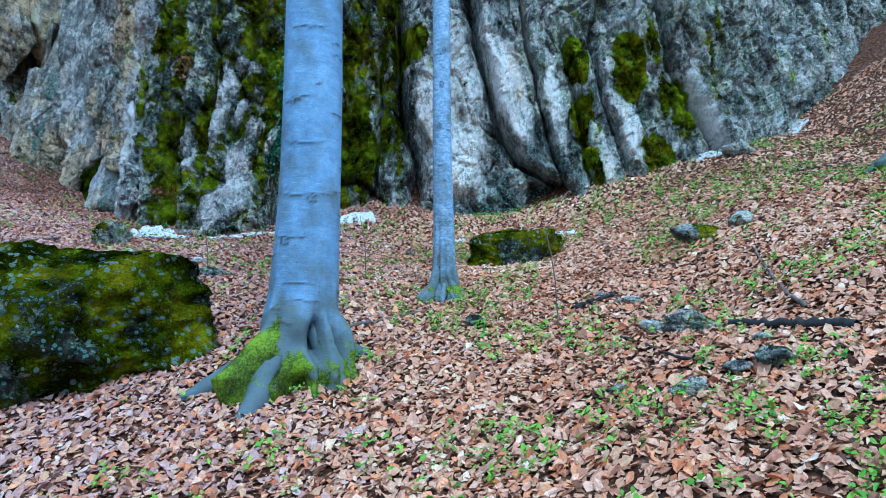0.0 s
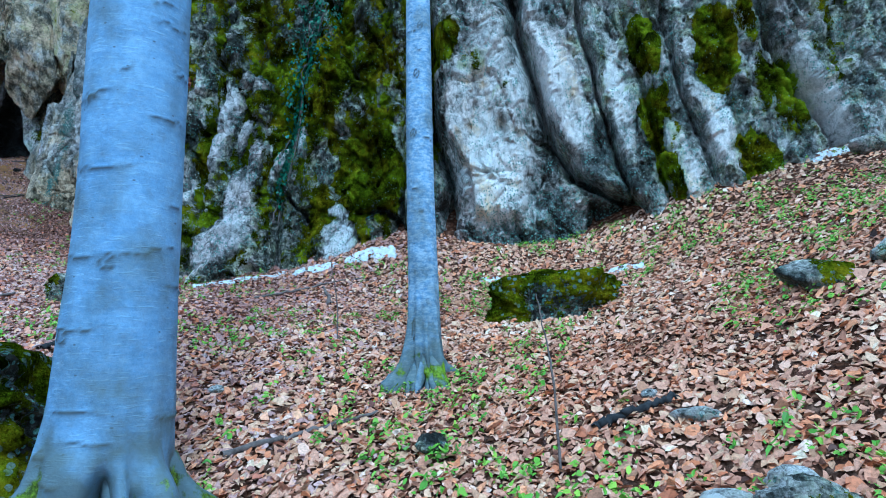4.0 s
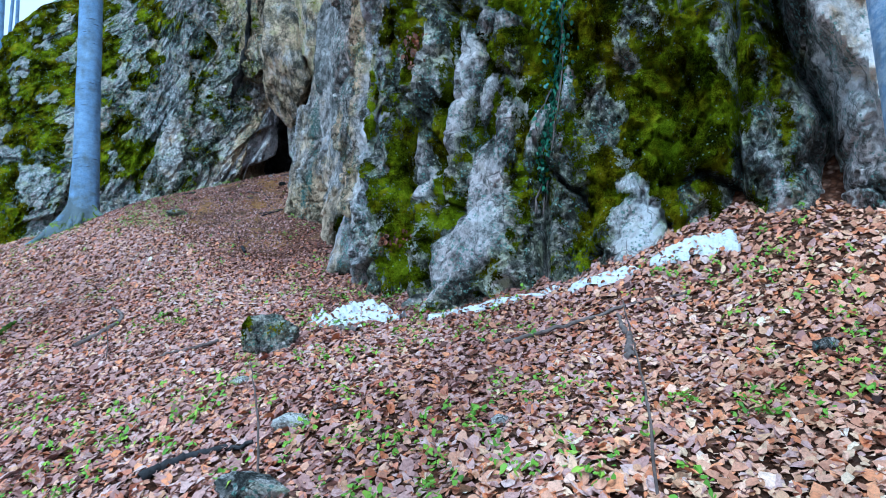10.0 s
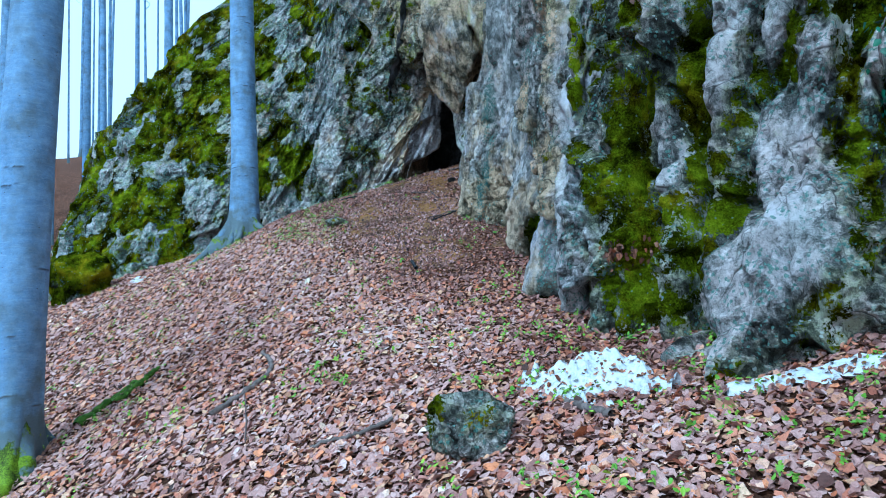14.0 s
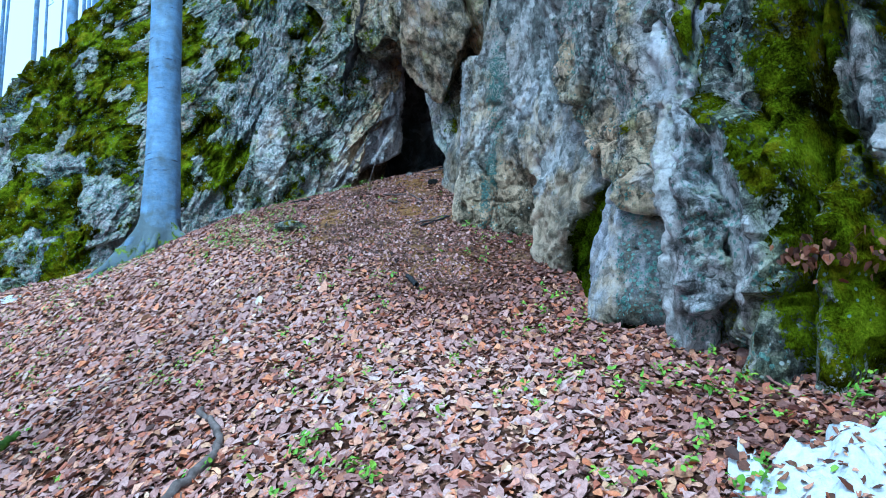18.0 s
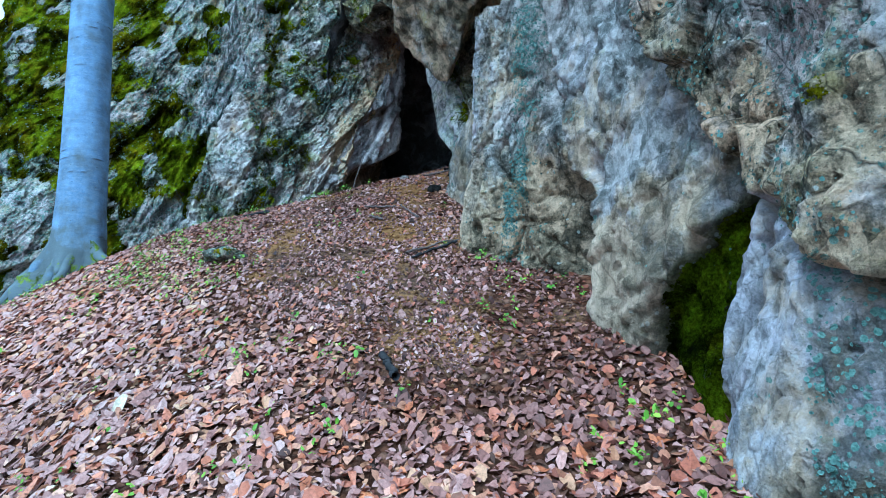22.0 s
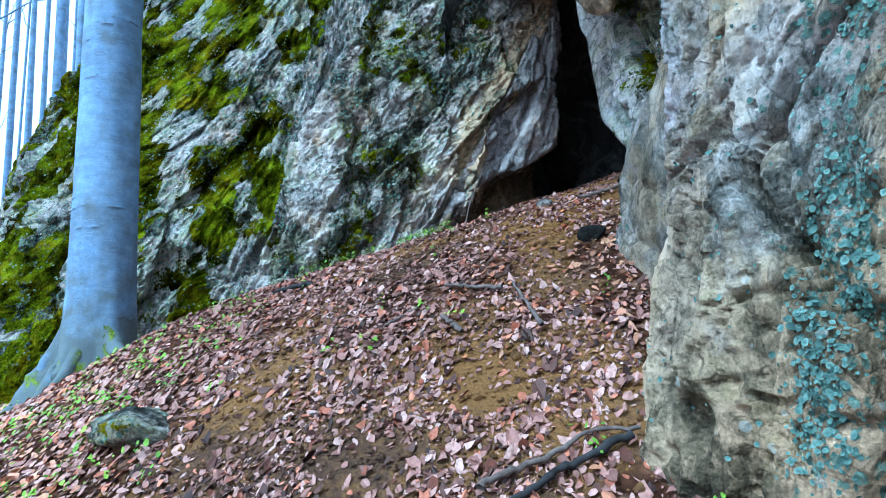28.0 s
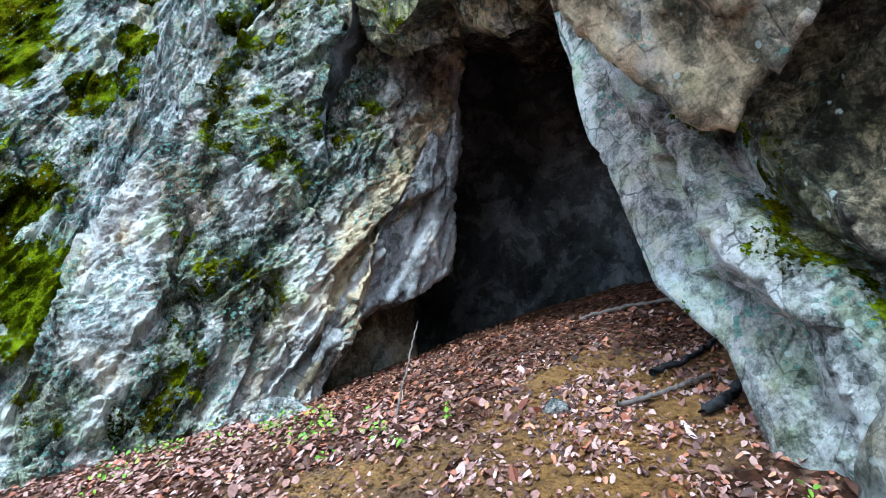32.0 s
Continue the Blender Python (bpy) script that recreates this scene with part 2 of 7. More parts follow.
def rock_material(name):
    """Weathered limestone with lichen and moss; moss, tone, lichen, ochre and cool come with the surface."""
    n = Nodes(name)
    mid, fine, grit = n.noise(4.5, 10, 0.7), n.noise(19, 8, 0.72), n.noise(80, 4, 0.65)
    streak = n.noise(3.4, 10, 0.72, n.stretched((3.2, 3.2, 0.55)))
    tone = n.attr("tone")
    restless = n.math("SUBTRACT", 1.0, n.attr("calm"))
    for field, gain in ((mid, 0.42), (streak, 0.62)):
        tone = n.math("ADD", tone, n.math("MULTIPLY", n.math("MULTIPLY", n.math("SUBTRACT", field, 0.5), gain), n.math("ADD", restless, 0.12)))
    for field, gain in ((fine, 0.75), (grit, 0.45)):
        tone = n.math("ADD", tone, n.math("MULTIPLY", n.math("MULTIPLY", n.math("SUBTRACT", field, 0.5), gain), n.math("ADD", n.math("MULTIPLY", restless, 0.75), 0.25)))
    scab = n.ramp(n.noise(3.1, 9, 0.66, None, 0.5), [(0.50, 0.0), (0.54, 1.0)])
    tone = n.math("ADD", tone, n.math("MULTIPLY", n.math("SUBTRACT", scab, 0.5), 0.10))
    warp = n.mix(0.16, n.co, n.node("ShaderNodeTexNoise", Scale=2.6, Detail=5.0).outputs["Color"], "ADD")
    broad, broad_own = n.facet(2.3, warp, (1.4, 1.4, 0.8))
    small, small_own = n.facet(8.0, warp, (1.3, 1.3, 0.9))
    tiny, tiny_own = n.facet(24.0, warp)
    for own, gain in ((broad_own, 0.18), (small_own, 0.2), (tiny_own, 0.13)):
        tone = n.math("ADD", tone, n.math("MULTIPLY", n.math("MULTIPLY", n.math("SUBTRACT", own, 0.5), gain), n.math("ADD", n.math("MULTIPLY", restless, 0.85), 0.15)))
    stone = n.ramp(tone, [(0.22, (0.025, 0.027, 0.026)), (0.35, (0.095, 0.102, 0.097)), (0.45, (0.205, 0.21, 0.202)), (0.53, (0.36, 0.355, 0.345)), (0.61, (0.55, 0.535, 0.525)), (0.78, (0.83, 0.81, 0.80))])
    blush = n.ramp(n.noise(1.2, 5, 0.55), [(0.45, 0.0), (0.6, 1.0)])
    stone = n.mix(n.math("MULTIPLY", blush, n.math("MULTIPLY", restless, 0.6)), stone, n.mix(1.0, stone, (1.0, 0.82, 0.78), "MULTIPLY"))
    cool = n.ramp(n.noise(1.7, 5, 0.6), [(0.48, 0.0), (0.64, 1.0)])
    stone = n.mix(n.math("MULTIPLY", cool, 0.45), stone, n.mix(1.0, stone, (0.84, 0.93, 1.0), "MULTIPLY"))
    stone = n.mix(n.math("MULTIPLY", n.attr("cool"), n.ramp(n.noise(5, 6, 0.65), [(0.36, 0.45), (0.62, 1.0)])), stone, n.mix(1.0, stone, (0.84, 0.86, 1.0), "MULTIPLY"))
    ochre_at = n.math("ADD", n.noise(2.4, 8, 0.7, n.stretched((1, 1, 0.7))), n.math("MULTIPLY", n.math("SUBTRACT", n.attr("ochre"), 0.5), 0.5))
    ochre = n.ramp(ochre_at, [(0.47, 0.0), (0.63, 0.85)])
    stone = n.mix(ochre, stone, n.mix(1.0, stone, (0.94, 0.75, 0.47), "MULTIPLY"))
    pocked = n.ramp(n.math("ADD", n.voronoi(34), n.math("MULTIPLY", mid, 0.5)), [(0.30, 1.0), (0.36, 0.0)])
    stone = n.mix(n.math("MULTIPLY", pocked, 0.6), stone, n.mix(1.0, stone, (0.25, 0.24, 0.2), "MULTIPLY"))
    film = n.ramp(n.math("ADD", n.noise(4.0, 9, 0.72), n.math("MULTIPLY", n.attr("moss"), 0.22)), [(0.48, 0.0), (0.64, 0.8)])
    stone = n.mix(film, stone, n.mix(1.0, stone, (0.66, 0.77, 0.50), "MULTIPLY"))
    joints = []
    for scale, wide, stretch in ((2.1, 0.022, (1.5, 1.5, 0.75)), (6.5, 0.04, (1.35, 1.35, 0.9))):
        m = n.node("ShaderNodeMapping", Scale=stretch)
        n.link(warp, m.inputs["Vector"])
        cell = n.node("ShaderNodeTexVoronoi", Scale=scale)
        cell.feature = "DISTANCE_TO_EDGE"
        n.link(m.outputs[0], cell.inputs["Vector"])
        gate = n.ramp(n.noise(scale * 0.9, 4, 0.6), [(0.47, 0.0), (0.56, 1.0)])
        joints.append(n.math("MULTIPLY", n.ramp(cell.outputs["Distance"], [(0.0, 1.0), (wide, 0.0)]), gate))
    crack = n.math("MULTIPLY", n.math("MAXIMUM", joints[0], n.math("MULTIPLY", joints[1], 0.8)), n.math("ADD", n.math("MULTIPLY", restless, 0.8), 0.12), True)
    stone = n.mix(n.math("MULTIPLY", crack, 0.9), stone, (0.018, 0.020, 0.018))
    spots = n.ramp(n.math("ADD", n.voronoi(23), n.math("MULTIPLY", fine, 0.7)), [(0.68, 1.0), (0.72, 0.0)])
    patchy = n.ramp(n.math("ADD", n.noise(3.0, 8, 0.74), n.math("MULTIPLY", n.math("SUBTRACT", n.attr("lichen"), 0.9), 0.16)), [(0.48, 0.0), (0.52, 1.0)])
    lich = n.math("MULTIPLY", spots, patchy, True)
    stone = n.mix(n.math("MULTIPLY", lich, 0.85), stone, n.ramp(grit, [(0.3, (0.07, 0.17, 0.15)), (0.7, (0.30, 0.50, 0.44))]))
    pale = n.math("MULTIPLY", n.ramp(n.math("ADD", n.voronoi(13), n.math("MULTIPLY", fine, 0.35)), [(0.33, 1.0), (0.37, 0.0)]), n.ramp(n.noise(4, 5, 0.65), [(0.50, 0.0), (0.55, 1.0)]))
    stone = n.mix(n.math("MULTIPLY", n.math("MULTIPLY", pale, restless), 0.75), stone, (0.70, 0.76, 0.74))
    mossy = n.math("ADD", n.attr("moss"), n.math("MULTIPLY", n.math("SUBTRACT", n.noise(5, 10, 0.74), 0.5), 1.7))
    mossy = n.math("ADD", mossy, n.math("MULTIPLY", n.math("SUBTRACT", n.noise(42, 5, 0.7), 0.5), 0.9))
    cover = n.ramp(mossy, [(0.50, 0.0), (0.53, 1.0)])
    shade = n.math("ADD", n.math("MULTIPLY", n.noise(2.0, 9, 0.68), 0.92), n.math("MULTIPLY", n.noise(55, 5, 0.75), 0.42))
    green = n.ramp(shade, [(0.52, (0.006, 0.009, 0.002)), (0.60, (0.030, 0.038, 0.001)), (0.67, (0.105, 0.135, 0.001)), (0.75, (0.25, 0.33, 0.002)), (0.85, (0.46, 0.56, 0.01))])
    rust = n.ramp(n.noise(2.1, 7, 0.68), [(0.47, 0.0), (0.60, 1.0)])
    green = n.mix(n.math("MULTIPLY", rust, 0.75), green, n.mix(1.0, green, (1.1, 0.66, 0.6), "MULTIPLY"))
    fleck = n.math("MULTIPLY", n.ramp(n.math("SUBTRACT", n.math("ADD", n.voronoi(15), n.math("MULTIPLY", fine, 0.3)), n.math("MULTIPLY", n.math("SUBTRACT", n.attr("lichen"), 0.75), 0.1)), [(0.29, 1.0), (0.32, 0.0)]), n.ramp(n.noise(3.1, 5, 0.6), [(0.46, 0.0), (0.52, 1.0)]))
    green = n.mix(n.math("MULTIPLY", fleck, 0.75), green, (0.36, 0.46, 0.40))
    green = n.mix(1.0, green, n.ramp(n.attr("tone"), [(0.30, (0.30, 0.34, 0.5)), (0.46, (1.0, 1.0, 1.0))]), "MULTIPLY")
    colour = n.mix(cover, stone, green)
    rough = n.math("ADD", n.math("MULTIPLY", restless, 0.72), 0.28)
    bump = n.bump(broad, rough, 0.5)
    bump = n.bump(small, rough, 0.75, bump)
    bump = n.bump(tiny, rough, 0.7, bump)
    bump = n.bump(fine, rough, 0.03, bump)
    bump = n.bump(n.math("SUBTRACT", n.noise(48, 6, 0.72), n.math("MULTIPLY", n.math("ADD", crack, pocked), 1.2)), n.math("ADD", n.math("MULTIPLY", rough, 0.6), 0.35), 0.035, bump)
    bump = n.bump(grit, 0.8, 0.018, bump)
    bump = n.bump(n.math("MULTIPLY", n.math("ADD", n.noise(60, 5, 0.75), 0.5), cover), 1.0, 0.05, bump)
    n.link(n.ramp(cover, [(0.0, 0.2), (1.0, 0.0)]), n.b.inputs["Specular IOR Level"])
    return n.done(colour, n.ramp(cover, [(0.0, 0.88), (1.0, 1.0)]), bump, 0.2)


def bark_material(name="beech_bark", crust=0.0):
    """Smooth beech bark; crust adds pale mottled scale."""
    n = Nodes(name)
    rings = n.noise(5, 6, 0.6, n.stretched((0.8, 0.8, 3.0)))
    dash = n.ramp(n.noise(26, 5, 0.6, n.stretched((0.45, 0.45, 3.2))), [(0.56, 0.0), (0.68, 1.0)])
    fine = n.noise(60, 5, 0.65)
    blot = n.noise(2.4, 5, 0.6, n.stretched((1.4, 1.4, 0.6)))
    v = n.math("ADD", n.math("MULTIPLY", rings, 0.35), n.math("ADD", n.math("MULTIPLY", fine, 0.25), n.math("MULTIPLY", blot, 0.5)))
    # Grey bark takes the blue of skylight into its own colour.
    c = n.ramp(v, [(0.36, (0.105, 0.172, 0.30)), (0.52, (0.175, 0.29, 0.50)), (0.66, (0.25, 0.39, 0.62)), (0.82, (0.41, 0.55, 0.73))])
    c = n.mix(n.math("MULTIPLY", dash, 0.35), c, (0.42, 0.58, 0.74))
    mottle = n.ramp(n.noise(30, 7, 0.75, n.stretched((0.7, 0.7, 1.5))), [(0.44, 0.0), (0.60, 1.0)])
    c = n.mix(n.math("MULTIPLY", mottle, 0.10 + 0.55 * crust), c, (0.56, 0.66, 0.78))
    c = n.mix(n.math("MULTIPLY", n.ramp(n.noise(12, 7, 0.72), [(0.52, 0.0), (0.64, 1.0)]), 0.22 + 0.3 * crust), c, (0.11, 0.15, 0.21))
    pock = n.math("MULTIPLY", n.ramp(n.voronoi(9, n.stretched((1, 1, 1.6))), [(0.05, 1.0), (0.09, 0.0)]), 0.7)
    c = n.mix(pock, c, (0.05, 0.06, 0.08))
    c = n.mix(n.attr("scar"), c, (0.045, 0.055, 0.075))
    m = n.math("ADD", n.attr("moss"), n.math("MULTIPLY", n.math("SUBTRACT", n.noise(9, 6, 0.6), 0.5), 1.4))
    cover = n.ramp(m, [(0.5, 0.0), (0.64, 1.0)])
    dirt = n.math("MULTIPLY", n.ramp(n.math("ADD", n.attr("moss"), n.noise(4, 4)), [(0.45, 0.0), (0.78, 1.0)]), 0.8)
    c = n.mix(dirt, c, (0.095, 0.11, 0.09))
    c = n.mix(cover, c, n.ramp(n.math("ADD", n.math("MULTIPLY", n.noise(5, 6, 0.7), 0.6), n.math("MULTIPLY", n.noise(60, 5, 0.75), 0.5)), [(0.42, (0.012, 0.02, 0.002)), (0.52, (0.06, 0.09, 0.003)), (0.64, (0.20, 0.30, 0.004))]))
    b = n.bump(n.math("ADD", fine, n.math("MULTIPLY", dash, 0.6)), 0.4, 0.008, n.bump(rings, 0.2, 0.015))
    return n.done(c, 0.72, b, 0.25)


def ground_material():
    n = Nodes("leaf_mould")
    cells = n.voronoi(19, None, "Color")
    edge = n.voronoi(19)
    sep = n.t.nodes.new("ShaderNodeSeparateColor")
    n.link(cells, sep.inputs[0])
    leaf = n.ramp(sep.outputs[0], [(0.0, (0.10, 0.045, 0.025)), (0.35, (0.26, 0.125, 0.07)), (0.65, (0.42, 0.235, 0.15)), (1.0, (0.55, 0.38, 0.29))])
    leaf = n.mix(n.ramp(edge, [(0.25, 0.0), (0.6, 0.7)]), leaf, (0.05, 0.026, 0.018))
    leaf = n.mix(1.0, leaf, (0.72, 0.63, 0.60), "MULTIPLY")
    soil = n.ramp(n.math("ADD", n.math("MULTIPLY", n.noise(1.2, 4), 0.6), n.math("MULTIPLY", n.noise(22, 8, 0.7), 0.5)), [(0.36, (0.055, 0.038, 0.032)), (0.49, (0.175, 0.108, 0.076)), (0.62, (0.40, 0.22, 0.085))])
    soil = n.mix(n.math("MULTIPLY", n.attr("clay"), n.ramp(n.noise(7, 6, 0.7), [(0.35, 0.3), (0.6, 0.9)]), True), soil, n.ramp(n.noise(30, 7, 0.7), [(0.35, (0.16, 0.08, 0.03)), (0.65, (0.48, 0.25, 0.075))]))
    bare = n.ramp(n.math("ADD", n.attr("bare"), n.math("MULTIPLY", n.math("SUBTRACT", n.noise(3, 5), 0.5), 0.8)), [(0.4, 0.0), (0.6, 1.0)])
    c = n.mix(bare, leaf, soil)
    b = n.bump(n.noise(40, 6, 0.75), 1.0, 0.05, n.bump(n.noise(9, 5), 0.9, 0.08))
    return n.done(c, 0.95, b, 0.1)


def leaf_material():
    n = Nodes("dry_beech_leaf")
    c = n.ramp(n.attr("tone"), [(0.0, (0.03, 0.013, 0.010)), (0.2, (0.15, 0.055, 0.032)), (0.42, (0.42, 0.188, 0.112)), (0.62, (0.60, 0.325, 0.215)), (0.82, (0.73, 0.48, 0.36)), (1.0, (0.82, 0.69, 0.60))])
    own = n.t.nodes.new("ShaderNodeNewGeometry").outputs["Random Per Island"]
    c = n.mix(n.ramp(own, [(0.26, 0.8), (0.30, 0.0)]), c, n.mix(1.0, c, (0.98, 1.12, 1.0), "MULTIPLY"))
    c = n.mix(n.ramp(own, [(0.80, 0.0), (0.84, 0.75)]), c, n.mix(1.0, c, (1.05, 0.68, 0.36), "MULTIPLY"))
    c = n.mix(0.55, c, n.mix(1.0, c, n.ramp(n.noise(60, 6, 0.7), [(0.34, 0.3), (0.5, 0.95), (0.66, 1.35)]), "MULTIPLY"))
    return n.done(c, 0.6, None, 0.35)


def old_leaf_material():
    n = Nodes("weathered_beech_leaf")
    c = n.ramp(n.attr("tone"), [(0.0, (0.025, 0.012, 0.011)), (0.25, (0.11, 0.046, 0.036)), (0.5, (0.32, 0.162, 0.138)), (0.75, (0.48, 0.295, 0.266)), (1.0, (0.60, 0.45, 0.42))])
    own = n.t.nodes.new("ShaderNodeNewGeometry").outputs["Random Per Island"]
    c = n.mix(n.ramp(own, [(0.82, 0.0), (0.86, 0.8)]), c, n.mix(1.0, c, (1.15, 0.66, 0.36), "MULTIPLY"))
    c = n.mix(0.55, c, n.mix(1.0, c, n.ramp(n.noise(60, 6, 0.7), [(0.34, 0.3), (0.5, 0.95), (0.66, 1.35)]), "MULTIPLY"))
    return n.done(c, 0.6, None, 0.35)


def flake_material():
    n = Nodes("teal_lichen")
    c = n.ramp(n.attr("tone"), [(0.0, (0.05, 0.10, 0.092)), (0.5, (0.15, 0.255, 0.235)), (1.0, (0.32, 0.45, 0.42))])
    c = n.mix(0.5, c, n.mix(1.0, c, n.ramp(n.noise(140, 4), [(0.3, 0.4), (0.7, 1.3)]), "MULTIPLY"))
    return n.done(c, 0.9, None, 0.1)


def plant_material():
    n = Nodes("seedling_green")
    c = n.ramp(n.attr("tone"), [(0.0, (0.07, 0.16, 0.012)), (0.5, (0.17, 0.33, 0.022)), (1.0, (0.36, 0.50, 0.05))])
    n.b.inputs["Transmission Weight"].default_value = 0.0
    return n.done(c, 0.55, None, 0.35)


def ivy_material():
    n = Nodes("ivy_leaf")
    c = n.ramp(n.attr("tone"), [(0.0, (0.01, 0.05, 0.03)), (0.5, (0.02, 0.11, 0.06)), (1.0, (0.06, 0.22, 0.12))])
    return n.done(c, 0.4, None, 0.5)


def snow_material():
    n = Nodes("old_snow")
    c = n.ramp(n.noise(26, 6, 0.7), [(0.28, (0.25, 0.2, 0.18)), (0.42, (0.56, 0.59, 0.64)), (0.7, (0.76, 0.78, 0.82))])
    return n.done(c, 0.6, n.bump(n.noise(60, 4), 0.5, 0.015), 0.3)


def wood_material(name, a, b):
    n = Nodes(name)
    c = n.ramp(n.noise(18, 6, 0.65, n.stretched((1, 1, 1))), [(0.3, a), (0.7, b)])
    return n.done(c, 0.85, n.bump(n.noise(45, 4), 0.5, 0.006), 0.2)


ROCK = rock_material("limestone")
BARK = bark_material()
CRUSTED_BARK = bark_material("crusted_beech_bark", 1.0)
GROUND = ground_material()
LEAF = leaf_material()
OLD_LEAF = old_leaf_material()
LICHEN = flake_material()
PLANT = plant_material()
IVY = ivy_material()
SNOW = snow_material()
STICK = wood_material("dead_branch_wood", (0.07, 0.055, 0.05), (0.22, 0.18, 0.17))
DARKWOOD = wood_material("wet_black_wood", (0.012, 0.012, 0.014), (0.05, 0.05, 0.055))

# ---- ground sheet ----


def stretch_axis(a, b, step, far, grow=1.22):
    core = list(np.arange(a, b + step / 2, step))
    lo, hi, s = [], [], step
    while (lo[-1] if lo else a) > -far:
        s *= grow
        lo.append((lo[-1] if lo else a) - s)
    s = step
    while (hi[-1] if hi else b) < far:
        s *= grow
        hi.append((hi[-1] if hi else b) + s)
    return np.array(lo[::-1] + core + hi)


def bare_earth(x, y):
    """How far the mineral soil shows through the leaves: the trodden crest before the cave."""
    trail = 0.0
    for cx, cy, rx, ry in ((-10.55, 13.85, 0.75, 0.65), (-10.85, 14.5, 0.45, 0.6), (-11.45, 15.45, 0.65, 0.75), (-12.2, 14.5, 0.5, 0.4), (-9.9, 13.75, 0.35, 0.5), (-9.0, 13.0, 0.7, 0.4), (-10.9, 13.6, 0.8, 0.6), (-10.2, 13.2, 0.6, 0.5), (-9.3, 13.5, 0.5, 0.4), (-11.6, 14.6, 0.6, 0.6), (-8.6, 13.6, 0.35, 0.3), (-11.75, 16.0, 0.45, 0.5)):
        trail = trail + 1.1 * bell(np.hypot((x - cx) / rx, (y - cy) / ry), 0, 1.0)
    return np.clip(trail, 0, 1.1) * (0.75 + 0.9 * fbm(x * 2.6, y * 2.6, 0.0, 17, 4)).clip(0.05, 1)


def build_ground():
    xs, ys = stretch_axis(-21, 9, 0.11, 900), stretch_axis(-2.5, 19.5, 0.11, 900)
    gx, gy = np.meshgrid(xs, ys, indexing="ij")
    v = np.stack([gx.ravel(), gy.ravel(), ground_z(gx, gy).ravel()], -1)
    me = grid_mesh("ground", v, len(xs), len(ys))
    put_attr(me, "bare", bare_earth(v[:, 0], v[:, 1]))
    put_attr(me, "clay", bell(np.hypot((v[:, 0] + 11.6) / 0.6, (v[:, 1] - 15.7) / 0.7), 0, 1.0) + 0.9 * bell(np.hypot((v[:, 0] + 11.2) / 0.6, (v[:, 1] - 15.0) / 0.5), 0, 1.0) + 0.7 * bell(np.hypot((v[:, 0] + 10.8) / 0.6, (v[:, 1] - 14.2) / 0.6), 0, 1.0))
    ob = part("ground", me, GROUND)
    tagged(ob, "sloping forest floor of brown soil under beech leaves", "ground", kind="structure")


build_ground()

# ---- rock faces ----


def spline(ctrl, n):
    """Points along a smooth curve through rows of numbers, evenly spaced in plan."""
    c = np.array(ctrl, float)
    p = np.vstack([2 * c[0] - c[1], c, 2 * c[-1] - c[-2]])
    out = []
    for i in range(1, len(p) - 2):
        w = np.linspace(0, 1, 60, endpoint=False)[:, None]
        a, b, d, e = p[i - 1], p[i], p[i + 1], p[i + 2]
        out.append(0.5 * (2 * b + (d - a) * w + (2 * a - 5 * b + 4 * d - e) * w**2 + (3 * b - a - 3 * d + e) * w**3))
    out = np.vstack(out + [c[-1:]])
    s = np.r_[0, np.cumsum(np.hypot(*np.diff(out[:, :2], axis=0).T))]
    t = np.linspace(0, s[-1], n)
    return np.stack([np.interp(t, s, out[:, k]) for k in range(c.shape[1])], -1), t


def rock_face(name, ctrl, z0, z1, step, relief, paint, label, datum=5.0, curl=0.0, category="cliff", smooth=False):
    """A weathered face over a plan curve. ctrl rows: x, y and the lean (x, y per metre of height above datum).
    relief(x, z, s) gives the push out of the face in metres; paint(x, y, z, push) gives moss, tone, lichen, ochre."""
    length = np.hypot(*np.diff(np.array(ctrl)[:, :2], axis=0).T).sum()
    nu = int(length / step)
    c, s = spline(ctrl, nu)
    tan = np.gradient(c[:, :2], axis=0)
    k = 7
    ker = np.ones(2 * k + 1) / (2 * k + 1)
    tan = np.stack([np.convolve(np.pad(tan[:, i], k, mode="edge"), ker, "valid") for i in (0, 1)], -1)
    tan /= np.linalg.norm(tan, axis=1)[:, None]
    nor = np.stack([tan[:, 1], -tan[:, 0]], -1)
    lo = z0(c[:, 0], c[:, 1]) if callable(z0) else np.full(nu, z0)
    hi = z1(c[:, 0], c[:, 1]) if callable(z1) else np.full(nu, z1)
    nv = int((hi - lo).mean() / step)
    w = np.linspace(0, 1, nv)
    z = lo[:, None] + (hi - lo)[:, None] * w[None]
    x = c[:, 0:1] + c[:, 2:3] * (z - datum)
    y = c[:, 1:2] + c[:, 3:4] * (z - datum)
    sx = s[:, None] * np.ones_like(z)
    push = relief(x, z, sx)
    if curl:
        push = push - curl * (1 - np.sqrt(np.clip(1 - (1 - np.clip(w[None] * (hi - lo)[:, None] / 0.9, 0, 1)) ** 2, 0, 1)))
    X, Y = x + nor[:, 0:1] * push, y + nor[:, 1:2] * push
    Z = z + 0.05 * fbm(sx * 2.3, z * 2.3, 4.0, 77, 2)
    me = grid_mesh(name, np.stack([X.ravel(), Y.ravel(), Z.ravel()], -1), nu, nv)
    for key, val in zip(("moss", "tone", "lichen", "ochre", "calm", "cool"), paint(X, Y, Z, push)):
        put_attr(me, key, np.broadcast_to(val, X.shape).ravel())
    me.polygons.foreach_set("use_smooth", np.full(len(me.polygons), smooth, dtype=bool))
    ob = part(name, me, ROCK)
    return tagged(ob, label, category, kind="structure")


